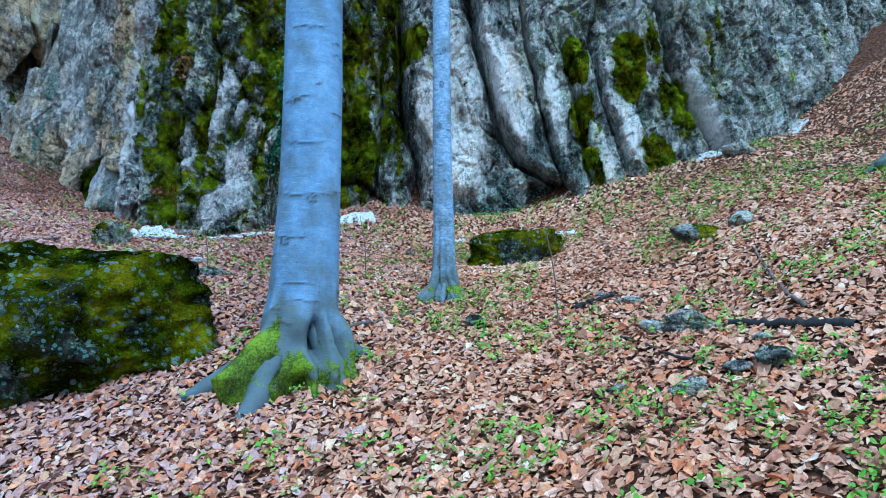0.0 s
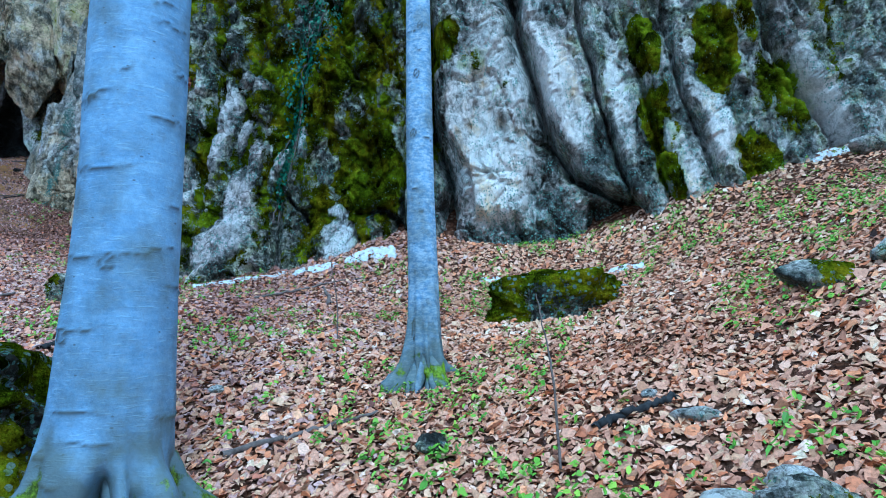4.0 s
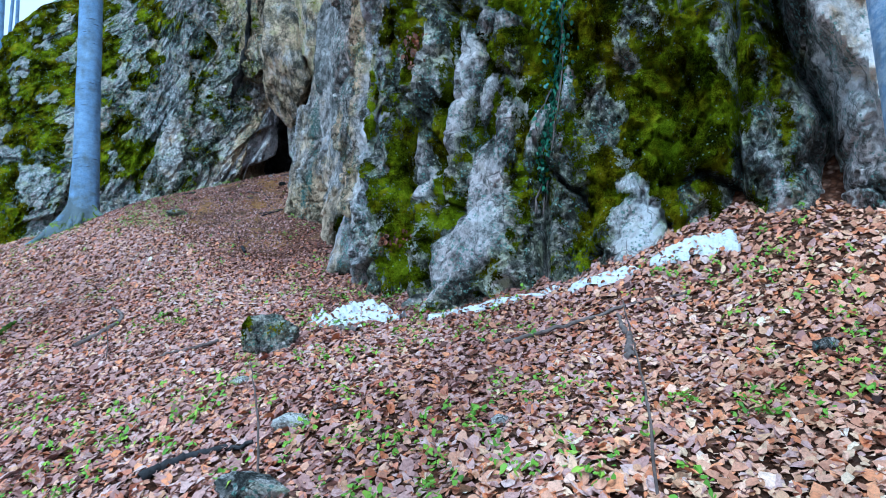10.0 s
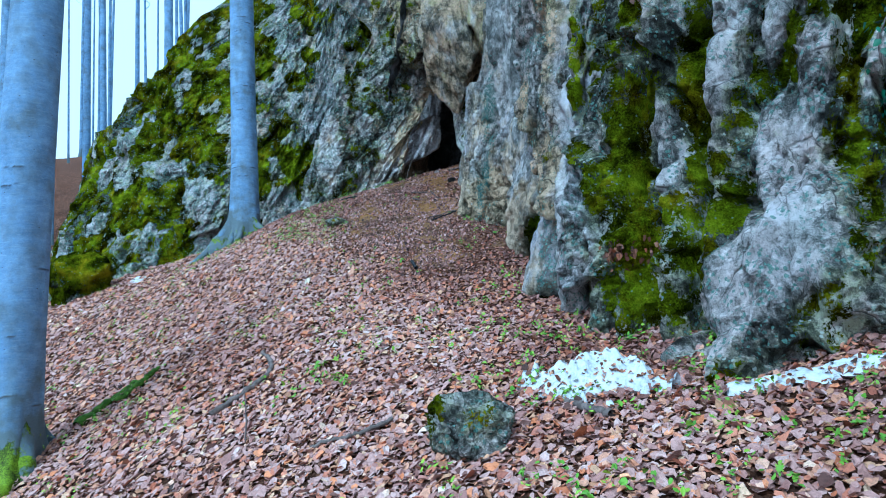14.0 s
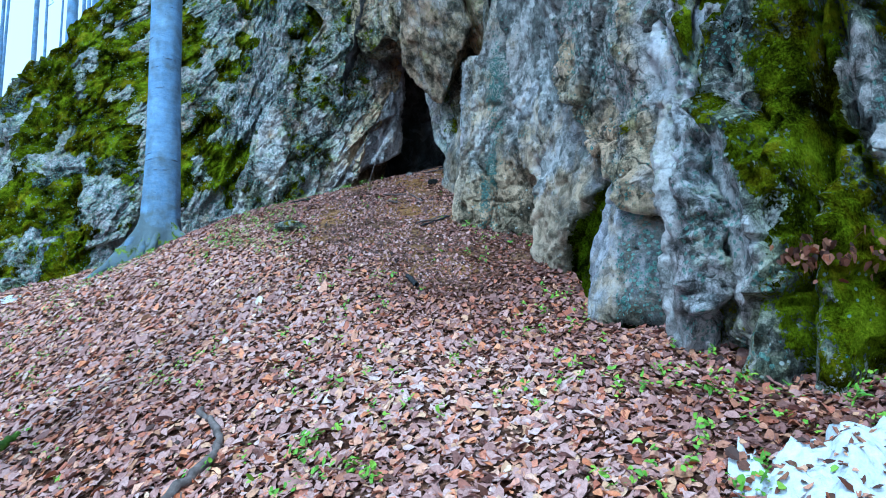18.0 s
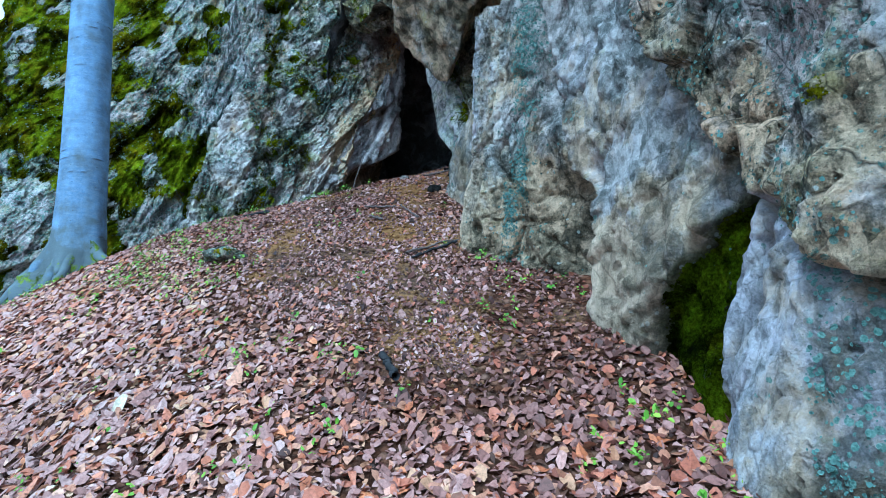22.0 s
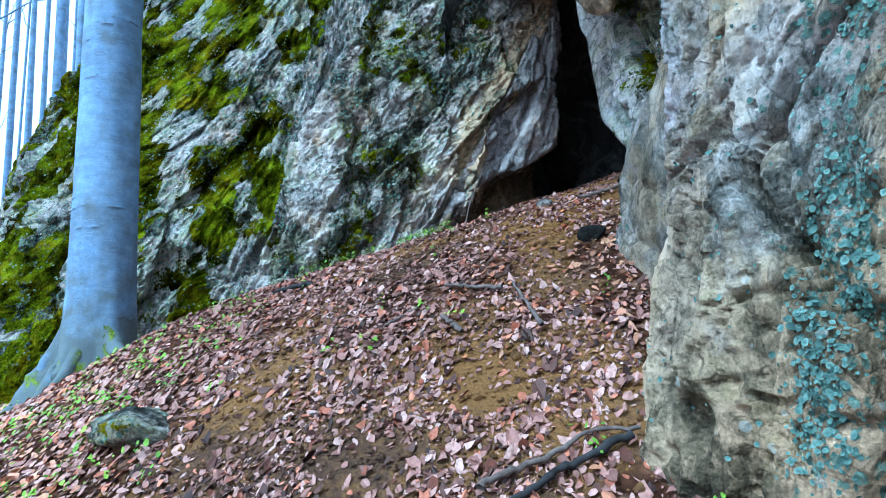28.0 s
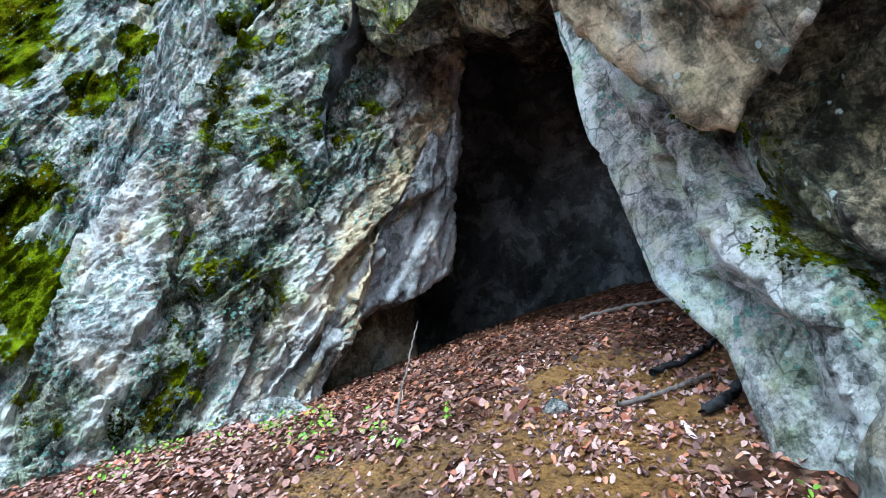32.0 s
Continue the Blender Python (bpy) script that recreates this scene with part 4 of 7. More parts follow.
def block_paint(x, y, z, push):
    n1, n2, n3 = fbm(x * 1.2, y * 1.2, z * 0.8, 66, 4), fbm(x * 4, y * 4, z * 2.4, 67, 3), fbm(x * 9, y * 9, z * 7, 68, 3)
    fold, arm, post, split, east, rib, lip, brow, channel, pillar, strip, middle = block_zones(x + 0.55 * push, z)
    west, far_east = 1 - middle, sstep(-6.3, -6.15, x)
    mid = 0.5 * (split + east)
    # Pillar's right half: shade put into a darker tone, along with teal lichen.
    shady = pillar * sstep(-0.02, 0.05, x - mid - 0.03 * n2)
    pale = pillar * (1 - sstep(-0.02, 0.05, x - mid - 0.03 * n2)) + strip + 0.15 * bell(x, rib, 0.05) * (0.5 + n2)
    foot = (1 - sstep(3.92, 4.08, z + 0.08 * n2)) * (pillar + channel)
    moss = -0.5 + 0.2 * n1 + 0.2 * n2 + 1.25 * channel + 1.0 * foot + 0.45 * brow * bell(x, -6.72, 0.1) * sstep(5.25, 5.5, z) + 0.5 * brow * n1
    moss = moss + far_east * (0.28 + 0.7 * sstep(5.2, 5.9, z) * (0.6 + n1) + 0.7 * n2) + 0.7 * bell(x, rib + 0.12, 0.06) * (0.4 + n2) + 0.25 * (1 - sstep(3.8, 4.0, z)) * far_east
    band = bell(x, -9.17 + 0.09 * (z - 5.5), 0.11 + 0.05 * sstep(6.0, 6.6, z)) * sstep(4.9, 5.2, z) * west
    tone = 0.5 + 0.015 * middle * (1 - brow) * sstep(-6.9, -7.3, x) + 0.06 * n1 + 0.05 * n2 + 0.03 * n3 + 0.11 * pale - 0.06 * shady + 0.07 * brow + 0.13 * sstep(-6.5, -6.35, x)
    # In the hollow beside the fold, shade is painted as a lower tone.
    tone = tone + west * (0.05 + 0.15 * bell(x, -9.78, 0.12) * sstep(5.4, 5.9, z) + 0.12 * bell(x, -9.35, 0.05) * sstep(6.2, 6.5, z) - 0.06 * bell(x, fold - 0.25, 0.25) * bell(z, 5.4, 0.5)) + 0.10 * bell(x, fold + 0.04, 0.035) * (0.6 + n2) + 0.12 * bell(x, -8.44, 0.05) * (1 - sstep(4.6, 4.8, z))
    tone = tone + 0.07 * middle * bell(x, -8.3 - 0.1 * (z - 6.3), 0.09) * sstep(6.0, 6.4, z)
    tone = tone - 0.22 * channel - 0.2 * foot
    lichen = 0.1 + 1.0 * band + 1.2 * shady * (1 - foot) + 0.6 * brow + 0.25 * channel * (n2 > 0.25) + 0.8 * far_east
    ochre = 0.40 + 0.7 * n1 * middle - 0.2 * sstep(-6.6, -6.4, x) + 0.85 * west * (1 - sstep(5.3, 6.5, z + 0.25 * n1)) + 0.3 * west * sstep(-9.2, -8.95, x) * (1 - 0.8 * bell(x, fold - 0.25, 0.2)) + 0.8 * bell(x, -7.0, 0.13) * bell(z, 5.7, 0.3) + 0.6 * brow * bell(z, lip + 0.06, 0.08) + 0.4 * middle * (1 - sstep(4.6, 5.6, z + 0.4 * n1)) * (1 - pillar) * (1 - strip) * (1 - sstep(-7.3, -7.1, x))
    # cool: lavender stone, plus the blue tint of shade in the fold hollow
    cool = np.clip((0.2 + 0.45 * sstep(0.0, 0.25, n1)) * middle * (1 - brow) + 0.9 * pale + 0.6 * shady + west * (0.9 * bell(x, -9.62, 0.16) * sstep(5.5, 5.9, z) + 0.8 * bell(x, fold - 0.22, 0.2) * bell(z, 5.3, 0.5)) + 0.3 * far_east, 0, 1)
    calm = 0.68 * middle * (1 - brow) * (1 - far_east) + 0.35 * west
    return moss, tone, lichen, ochre, calm, cool


BLOCK = [(-5.6, 13.4, 0, 0.05), (-5.8, 12.75, 0, 0.08), (-6.0, 12.48, 0, 0.1), (-6.2, 12.49, 0, 0.1), (-6.43, 12.69, 0, 0.1), (-6.7, 12.96, 0, 0.1), (-7.1, 13.18, 0, 0.1), (-7.6, 13.4, 0, 0.1), (-8.1, 13.74, 0, 0.09), (-8.45, 14.03, 0, 0.07),
         (-8.8, 14.18, 0, 0.06), (-9.2, 14.18, 0, 0.05), (-9.57, 14.14, 0.04, 0.05), (-9.85, 14.25, 0.08, 0.04), (-10.06, 14.56, 0.13, 0.04), (-9.9, 14.95, 0.1, 0), (-9.3, 15.6, 0, 0)]
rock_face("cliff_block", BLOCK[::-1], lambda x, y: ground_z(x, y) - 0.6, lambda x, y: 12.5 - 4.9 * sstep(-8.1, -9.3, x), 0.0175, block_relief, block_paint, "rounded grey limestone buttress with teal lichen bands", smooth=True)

# cave mouth: the right jamb, the chamber and the leaning slab on the other side
CHAMBER = [(-10.6, 16.2, -0.1, 0), (-11.0, 17.6, 0, 0), (-12.2, 18.9, 0, -0.05), (-13.6, 19.4, 0.05, -0.1), (-14.9, 18.9, 0.1, -0.1), (-15.2, 17.8, 0.15, 0), (-14.9, 16.9, 0.2, 0), (-14.5, 16.4, 0.2, 0)]
def plain_relief(seed, big, col, fine, blocky=1.0):
    return lambda x, z, s: craggy(s, z, seed, big, col, fine, blocky)


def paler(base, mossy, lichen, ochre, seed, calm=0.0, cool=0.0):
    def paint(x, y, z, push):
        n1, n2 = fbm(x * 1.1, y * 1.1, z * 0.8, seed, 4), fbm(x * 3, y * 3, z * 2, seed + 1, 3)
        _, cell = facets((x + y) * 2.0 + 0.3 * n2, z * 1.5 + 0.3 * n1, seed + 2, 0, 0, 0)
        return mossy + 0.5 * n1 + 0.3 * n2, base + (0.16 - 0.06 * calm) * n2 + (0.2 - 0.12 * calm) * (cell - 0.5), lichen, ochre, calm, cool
    return paint


def slab_surface(u, z):
    """Steep slab between two leaning edges; u runs 0 to 1 over its face and rounds away on both sides."""
    lx, ly = np.interp(z, [6.2, 8.0, 9.6, 12], [-15.06, -15.02, -14.88, -14.62]), np.interp(z, [6.2, 7.3, 8.0, 8.7, 9.6, 10.8, 12], [14.1, 14.52, 14.72, 15.04, 15.4, 16.0, 16.5])
    rx, ry = np.interp(z, [6.4, 7.1, 8.6, 9.6, 12], [-14.2, -14.12, -13.9, -13.8, -13.8]), np.interp(z, [6.4, 7.1, 7.9, 8.6, 9.6, 10.6, 12], [15.75, 16.17, 16.57, 16.97, 17.43, 17.68, 17.9])
    v = np.clip(u, 0, 1)
    x, y = lx + (rx - lx) * v, ly + (ry - ly) * v
    out = 0.12 * np.sin(np.pi * v)
    before, after = np.maximum(-u, 0) * 2.2, np.maximum(u - 1, 0) * 2.2
    x = x + 0.87 * out - 0.95 * before ** 1.3 - 0.75 * after ** 1.3
    y = y - 0.47 * out + 0.45 * before ** 1.3 - 0.15 * after + 0.6 * after ** 1.4
    return x, y


# joints across the slab: place along it at 7 m height, lean, low and high end, width, depth
JOINTS = [(0.60, 0.02, 6.5, 7.75, 0.035, 0.13), (0.70, -0.10, 6.9, 8.3, 0.03, 0.10), (0.36, 0.06, 6.5, 7.7, 0.03, 0.07), (0.2, 0.1, 6.5, 8.8, 0.025, 0.06), (0.86, 0.10, 7.6, 9.6, 0.03, 0.09), (0.5, 0.12, 8.0, 10.5, 0.04, 0.10)]


def slab_relief(x, z, s):
    u = s / 2.95 - 0.35
    d = planar(s, z, 31, 0.0, 1.4)
    for fu, lean, za, zb, wid, dep in JOINTS:
        line = fu + lean * (z - 7) + 0.03 * vnoise(z * 3, fu * 9, 0.0, 33)
        d = d - dep * bell(u, line, wid) * sstep(za - 0.3, za + 0.1, z) * (1 - sstep(zb - 0.3, zb, z))
    d = d + 0.10 * sstep(0.62, 0.66, u) * (1 - sstep(7.6, 8.0, z)) - 0.1 * sstep(0.72, 0.95, u) * sstep(9.6, 10.2, z)
    return d


def slab_paint(x, y, z, push):
    n1, n2 = fbm(x * 1.1, y * 1.1, z * 0.8, 81, 4), fbm(x * 3, y * 3, z * 2, 82, 3)
    along = y - 0.56 * (z - 7)
    _, cell = facets(y * 2.6 + 0.4 * n2, z * 1.6 + 0.4 * n1, 84, 0, 0, 0)
    n3 = fbm(y * 2.2 + 0.8 * x, z * 1.5, 0.0, 83, 4)
    edge, lip = bell(along, 14.35, 0.28), sstep(15.45, 15.8, along)
    pale = np.clip(sstep(-0.02, 0.14, n3 + 0.35 * edge + 0.3 * lip - 0.06 * sstep(7.9, 9.0, z) * (1 - lip)), 0, 1)
    moss = 0.26 + 0.3 * n1 + 0.3 * n2 + 0.05 * sstep(7.8, 8.6, z) - 0.4 * pale - 0.3 * lip
    tone = 0.495 + 0.12 * pale + 0.05 * n2 + 0.10 * (cell - 0.5) + 0.06 * edge + 0.10 * lip
    return moss, tone, 1.0 - 0.3 * pale, 0.42 + 0.45 * lip * sstep(7.2, 8.2, z), 0.4 * pale + 0.1, 0.0


def jamb_surface(u, z):
    """Leaning edge of the cave mouth at u = 0; the face runs on to u = 1 and turns inside below 0."""
    ex, ey = np.interp(z, [6.0, 6.5, 7.0, 7.3, 7.8, 8.12, 8.5, 9.1, 10], [-10.8, -10.9, -11.03, -11.3, -11.46, -11.6, -11.68, -11.8, -11.85]), np.interp(z, [6.0, 7.0, 8.1, 9.1], [15.5, 15.62, 15.85, 16.0])
    v = np.clip(u, 0, 1)
    x, y = ex + (-9.6 - ex) * v, ey + (15.1 - ey) * v - 0.16 * np.sin(np.pi * v)
    back = np.maximum(-u, 0) * 2.5
    y = y + 0.35 * sstep(7.0, 8.2, z) * sstep(0.2, 0.6, u)
    return x + 0.35 * back ** 1.3 + 0.05 * back, y + 0.75 * back


def tongue_surface(u, z):
    ex = np.interp(z, [5.6, 6.0, 6.3, 6.45, 6.6, 6.81, 7.08, 7.24, 7.6, 9], [-10.5, -10.6, -10.66, -10.64, -10.6, -10.48, -10.28, -10.12, -9.8, -9.4])
    v = np.clip(u, 0, 1)
    x, y = ex + (-9.3 - ex) * v, 15.05 - 0.12 * np.sin(np.pi * v) - 0.35 * v
    back = np.maximum(-u, 0) * 2.0
    return x + 0.25 * back ** 1.4, y + 0.6 * back


low = lambda x, y: ground_z(x, y) - 0.5


def jamb_relief(x, z, s):
    """Slanting ribs and a mossy groove behind the pale rim."""
    inward = x - np.interp(z, [6.0, 6.5, 7.0, 7.3, 7.8, 8.12, 8.5, 9.1, 10], [-10.8, -10.9, -11.03, -11.3, -11.46, -11.6, -11.68, -11.8, -11.85]) + 0.05 * fbm(x * 3, z * 3, 0.0, 74, 3)
    return 1.2 * planar(s, z, 21, 0.0, 1.0) * sstep(-0.05, 0.3, inward) + 0.09 * bell(inward, 0.36, 0.10) - 0.16 * bell(inward, 0.60, 0.07) + 0.05 * bell(inward, 0.76, 0.07) - 0.05 * bell(inward, 0.16, 0.05)


def jamb_paint(x, y, z, push):
    n1, n2 = fbm(x * 2.2, y * 2.2, z * 1.4, 71, 4), fbm(x * 6, y * 6, z * 4, 72, 3)
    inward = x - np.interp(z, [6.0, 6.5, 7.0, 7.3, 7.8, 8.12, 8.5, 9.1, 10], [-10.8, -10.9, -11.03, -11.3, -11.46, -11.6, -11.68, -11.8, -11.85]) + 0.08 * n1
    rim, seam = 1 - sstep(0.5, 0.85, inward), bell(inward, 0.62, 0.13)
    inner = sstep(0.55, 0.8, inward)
    # The seam carries moss and the crack's shadow, put into the tone.
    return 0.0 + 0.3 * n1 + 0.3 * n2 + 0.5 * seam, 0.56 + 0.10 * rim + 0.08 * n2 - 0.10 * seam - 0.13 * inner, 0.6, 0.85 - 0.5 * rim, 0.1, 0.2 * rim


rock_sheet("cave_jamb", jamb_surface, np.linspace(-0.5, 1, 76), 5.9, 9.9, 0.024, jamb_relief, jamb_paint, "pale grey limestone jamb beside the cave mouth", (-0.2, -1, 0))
rock_sheet("rock_tongue", tongue_surface, np.linspace(-0.5, 1, 64), 5.2, 9.0, 0.024, plain_relief(23, 0.04, 0.02, 0.015, 0.2), lambda x, y, z, p: (-0.4, 0.525 + 0.08 * fbm(x * 5, y * 5, z * 1.2, 73, 4) - 0.05 * sstep(6.9, 7.4, z), 0.2, 0.62, 0.65, 0.7 * bell(x, -10.35, 0.12)), "smooth grey limestone tongue beside the cave mouth", (-0.2, -1, 0))
# The chamber's low tone and full cool put the cave's bluish shade into colour.
rock_face("cave_chamber", CHAMBER[::-1], low, 12.5, 0.07, plain_relief(25, 0.2, 0.16, 0.03, 0.35), paler(0.36, -0.6, 0.0, 0.0, 75, 0.95, 1.0), "rock wall inside the cave with its shade painted in", datum=7.0, category="cave", smooth=True)
rock_sheet("cave_slab", slab_surface, np.linspace(-0.35, 1.35, 130), 6.0, 11.9, 0.024, slab_relief, slab_paint, "leaning pale limestone slab beside the cave mouth", (0.87, -0.47, 0.1), smooth=False)


def inner_surface(u, z):
    """Wall behind the slab's edge: a pale panel above an undercut hollow."""
    ex, ey = np.interp(z, [6.4, 7.1, 8.6, 9.6, 12], [-14.2, -14.12, -13.9, -13.8, -13.8]) - 0.06, np.interp(z, [6.4, 7.1, 7.9, 8.6, 9.6, 10.6, 12], [15.75, 16.17, 16.57, 16.97, 17.43, 17.68, 17.9]) - 0.12
    y = ey + np.maximum(17.68 - ey, 0.25) * u
    hem = 7.62 + 0.62 * (y - 16.6) + 0.05 * vnoise(y * 5, 0.0, 0.0, 36)
    x = ex + 0.02 + 0.05 * np.sin(np.pi * np.clip(u, 0, 1)) - 0.42 * (1 - sstep(-0.05, 0.02, z - hem)) * sstep(0.0, 0.12, u) - 3.0 * np.maximum(u - 0.9, 0)
    return x, y


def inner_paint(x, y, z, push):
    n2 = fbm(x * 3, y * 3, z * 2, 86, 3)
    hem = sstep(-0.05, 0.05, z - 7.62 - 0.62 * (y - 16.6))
    # Below the hem the hollow's brown shadow is painted with tone and ochre.
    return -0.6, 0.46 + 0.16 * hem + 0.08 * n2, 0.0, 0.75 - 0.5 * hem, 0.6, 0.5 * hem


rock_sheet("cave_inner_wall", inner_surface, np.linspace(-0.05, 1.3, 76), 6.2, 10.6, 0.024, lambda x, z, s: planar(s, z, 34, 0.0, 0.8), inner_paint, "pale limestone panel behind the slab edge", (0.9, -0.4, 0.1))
RECESS = [(-15.3, 17.2, 0, 0.1), (-16.2, 15.6, 0, 0.12), (-16.9, 14.6, 0, 0.25), (-17.25, 14.0, -0.02, 0.3), (-17.3, 13.3, -0.15, 0.3), (-17.3, 12.6, -0.4, 0.2), (-17.8, 11.9, -0.5, 0.2), (-18.8, 11.3, -0.5, 0.25), (-20.5, 10.8, -0.45, 0.3), (-23, 10.9, -0.4, 0.4), (-27, 13, -0.4, 0.6)]


def left_paint(x, y, z, push):
    n1, n2 = fbm(x * 1.0, y * 1.0, z * 0.9, 91, 4), fbm(x * 3.2, y * 3.2, z * 3, 92, 3)
    wall = sstep(13.3, 14.1, y) * sstep(-18.6, -17.6, x)
    spot = bell(np.sqrt((x + 17.2) ** 2 + (y - 14.3) ** 2 + (z - 9.9) ** 2), 0, 0.32)
    lush = -0.8 * spot + 0.26 * sstep(-16.6, -17.6, x)
    n3 = fbm(x * 1.6 + y * 1.6, z * 1.6, 0.0, 93, 4)
    pale = sstep(0.14, 0.28, n3 + 0.22 * wall)
    return 0.66 + lush - 0.62 * pale + 0.4 * n1 + 0.45 * n2 - 0.25 * wall * sstep(8.4, 9.0, z) + 0.5 * bell(z, 8.1, 0.7) * sstep(-17.6, -16.9, x) - 0.4 * wall * (1 - sstep(7.0, 7.4, z)), 0.465 + 0.13 * pale + 0.12 * n2 + 0.3 * spot, 1.5, 0.1 + 0.35 * wall + 1.2 * spot, 0.25 * pale, 0.4 * pale


def left_rim(x, y):
    return np.interp(y, [10.5, 11.3, 12.0, 12.8, 14.0, 17.0], [9.6, 10.6, 12.1, 13.8, 16.2, 16.6]) + 0.3 * vnoise(x * 0.8, y * 0.8, 0.0, 47)


rock_face("cliff_left", RECESS[::-1], low, left_rim, 0.036, lambda x, z, s: 0.15 * fbm(s * 0.6, z * 0.6, 0.0, 42, 3) + planar(s, z, 41, 0.2, 1.5), left_paint, "mossy broken limestone slope beyond the cave", datum=6.5)
BROW = [(-7.0, 16.2, 0, 0), (-8.4, 15.8, 0, 0.03), (-9.6, 15.65, 0, 0.03), (-10.6, 15.75, -0.05, 0.05), (-11.4, 15.85, -0.1, 0.06), (-12.2, 16.0, -0.1, 0.08), (-13.2, 16.25, -0.1, 0.1), (-14.4, 16.45, 0, 0.12), (-15.6, 16.4, 0, 0.15), (-16.8, 16.6, 0, 0.2), (-19.0, 17.8, 0, 0.3)]


def brow_low(x, y):
    return np.interp(x, [-19, -16.4, -14.8, -14, -13, -12, -11.5, -10], [14.2, 12.7, 10.9, 10.25, 9.8, 9.7, 9.1, 8.3]) + 0.12 * vnoise(x * 2, 0.0, 0.0, 57)


rock_face("cave_brow", BROW[::-1], brow_low, 16.0, 0.045, lambda x, z, s: craggy(s, z, 51, 0.2, 0.14, 0.02, 0.3) + planar(s, z, 52, -0.4, 1.0), paler(0.53, 0.12, 0.5, 0.75, 95), "overhanging limestone brow above the cave", datum=8.5, curl=0.25)


def cave_roof():
    xs, w = np.linspace(-16, -9.8, 90), np.linspace(0, 1, 50)
    gx = np.repeat(xs[:, None], 50, 1)
    front = np.interp(xs, [-16, -14.4, -12.2, -9.8], [16.6, 16.55, 16.1, 15.8])[:, None]
    gy = front + 3.9 * w[None]
    gzz = brow_low(gx, gy) + 0.12 + 0.9 * np.sin(1.5 * w[None]) + 0.15 * fbm(gx * 1.5, gy * 1.5, 0.0, 58, 4)
    me = grid_mesh("cave_roof", np.stack([gx.ravel(), gy.ravel(), gzz.ravel()], -1), 90, 50)
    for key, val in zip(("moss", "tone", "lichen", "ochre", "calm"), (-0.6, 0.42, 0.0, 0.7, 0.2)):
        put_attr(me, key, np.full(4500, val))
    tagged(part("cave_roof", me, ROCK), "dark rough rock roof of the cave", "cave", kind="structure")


cave_roof()


def hill_cap():
    """Ground above the rock, behind its rim."""
    xs, ys = np.linspace(-21, 18, 120), np.linspace(0, 1, 30)
    rim = np.interp(xs, [-21, -18, -12, -7, -2, 5, 10, 18], [16.5, 17.0, 16.4, 14.2, 13.6, 13.0, 16.0, 21])
    gx = np.repeat(xs[:, None], 30, 1)
    gy = rim[:, None] + 45 * ys[None] ** 1.5
    gzz = np.interp(gx, [-21, -14, -8, 18], [15.0, 15.6, 12.2, 12.2]) + 0.35 * (gy - rim[:, None]) + 0.2 * fbm(gx * 0.6, gy * 0.6, 0.0, 99, 3)
    me = grid_mesh("hilltop", np.stack([gx.ravel(), gy.ravel(), gzz.ravel()], -1), 120, 30)
    put_attr(me, "bare", np.zeros(3600))
    tagged(part("hilltop", me, GROUND), "leaf-covered hillside above the cliff", "ground", kind="structure")


hill_cap()

MOSSWOOD = wood_material("mossy_root", (0.02, 0.045, 0.004), (0.10, 0.17, 0.015))

# ---- trees ----


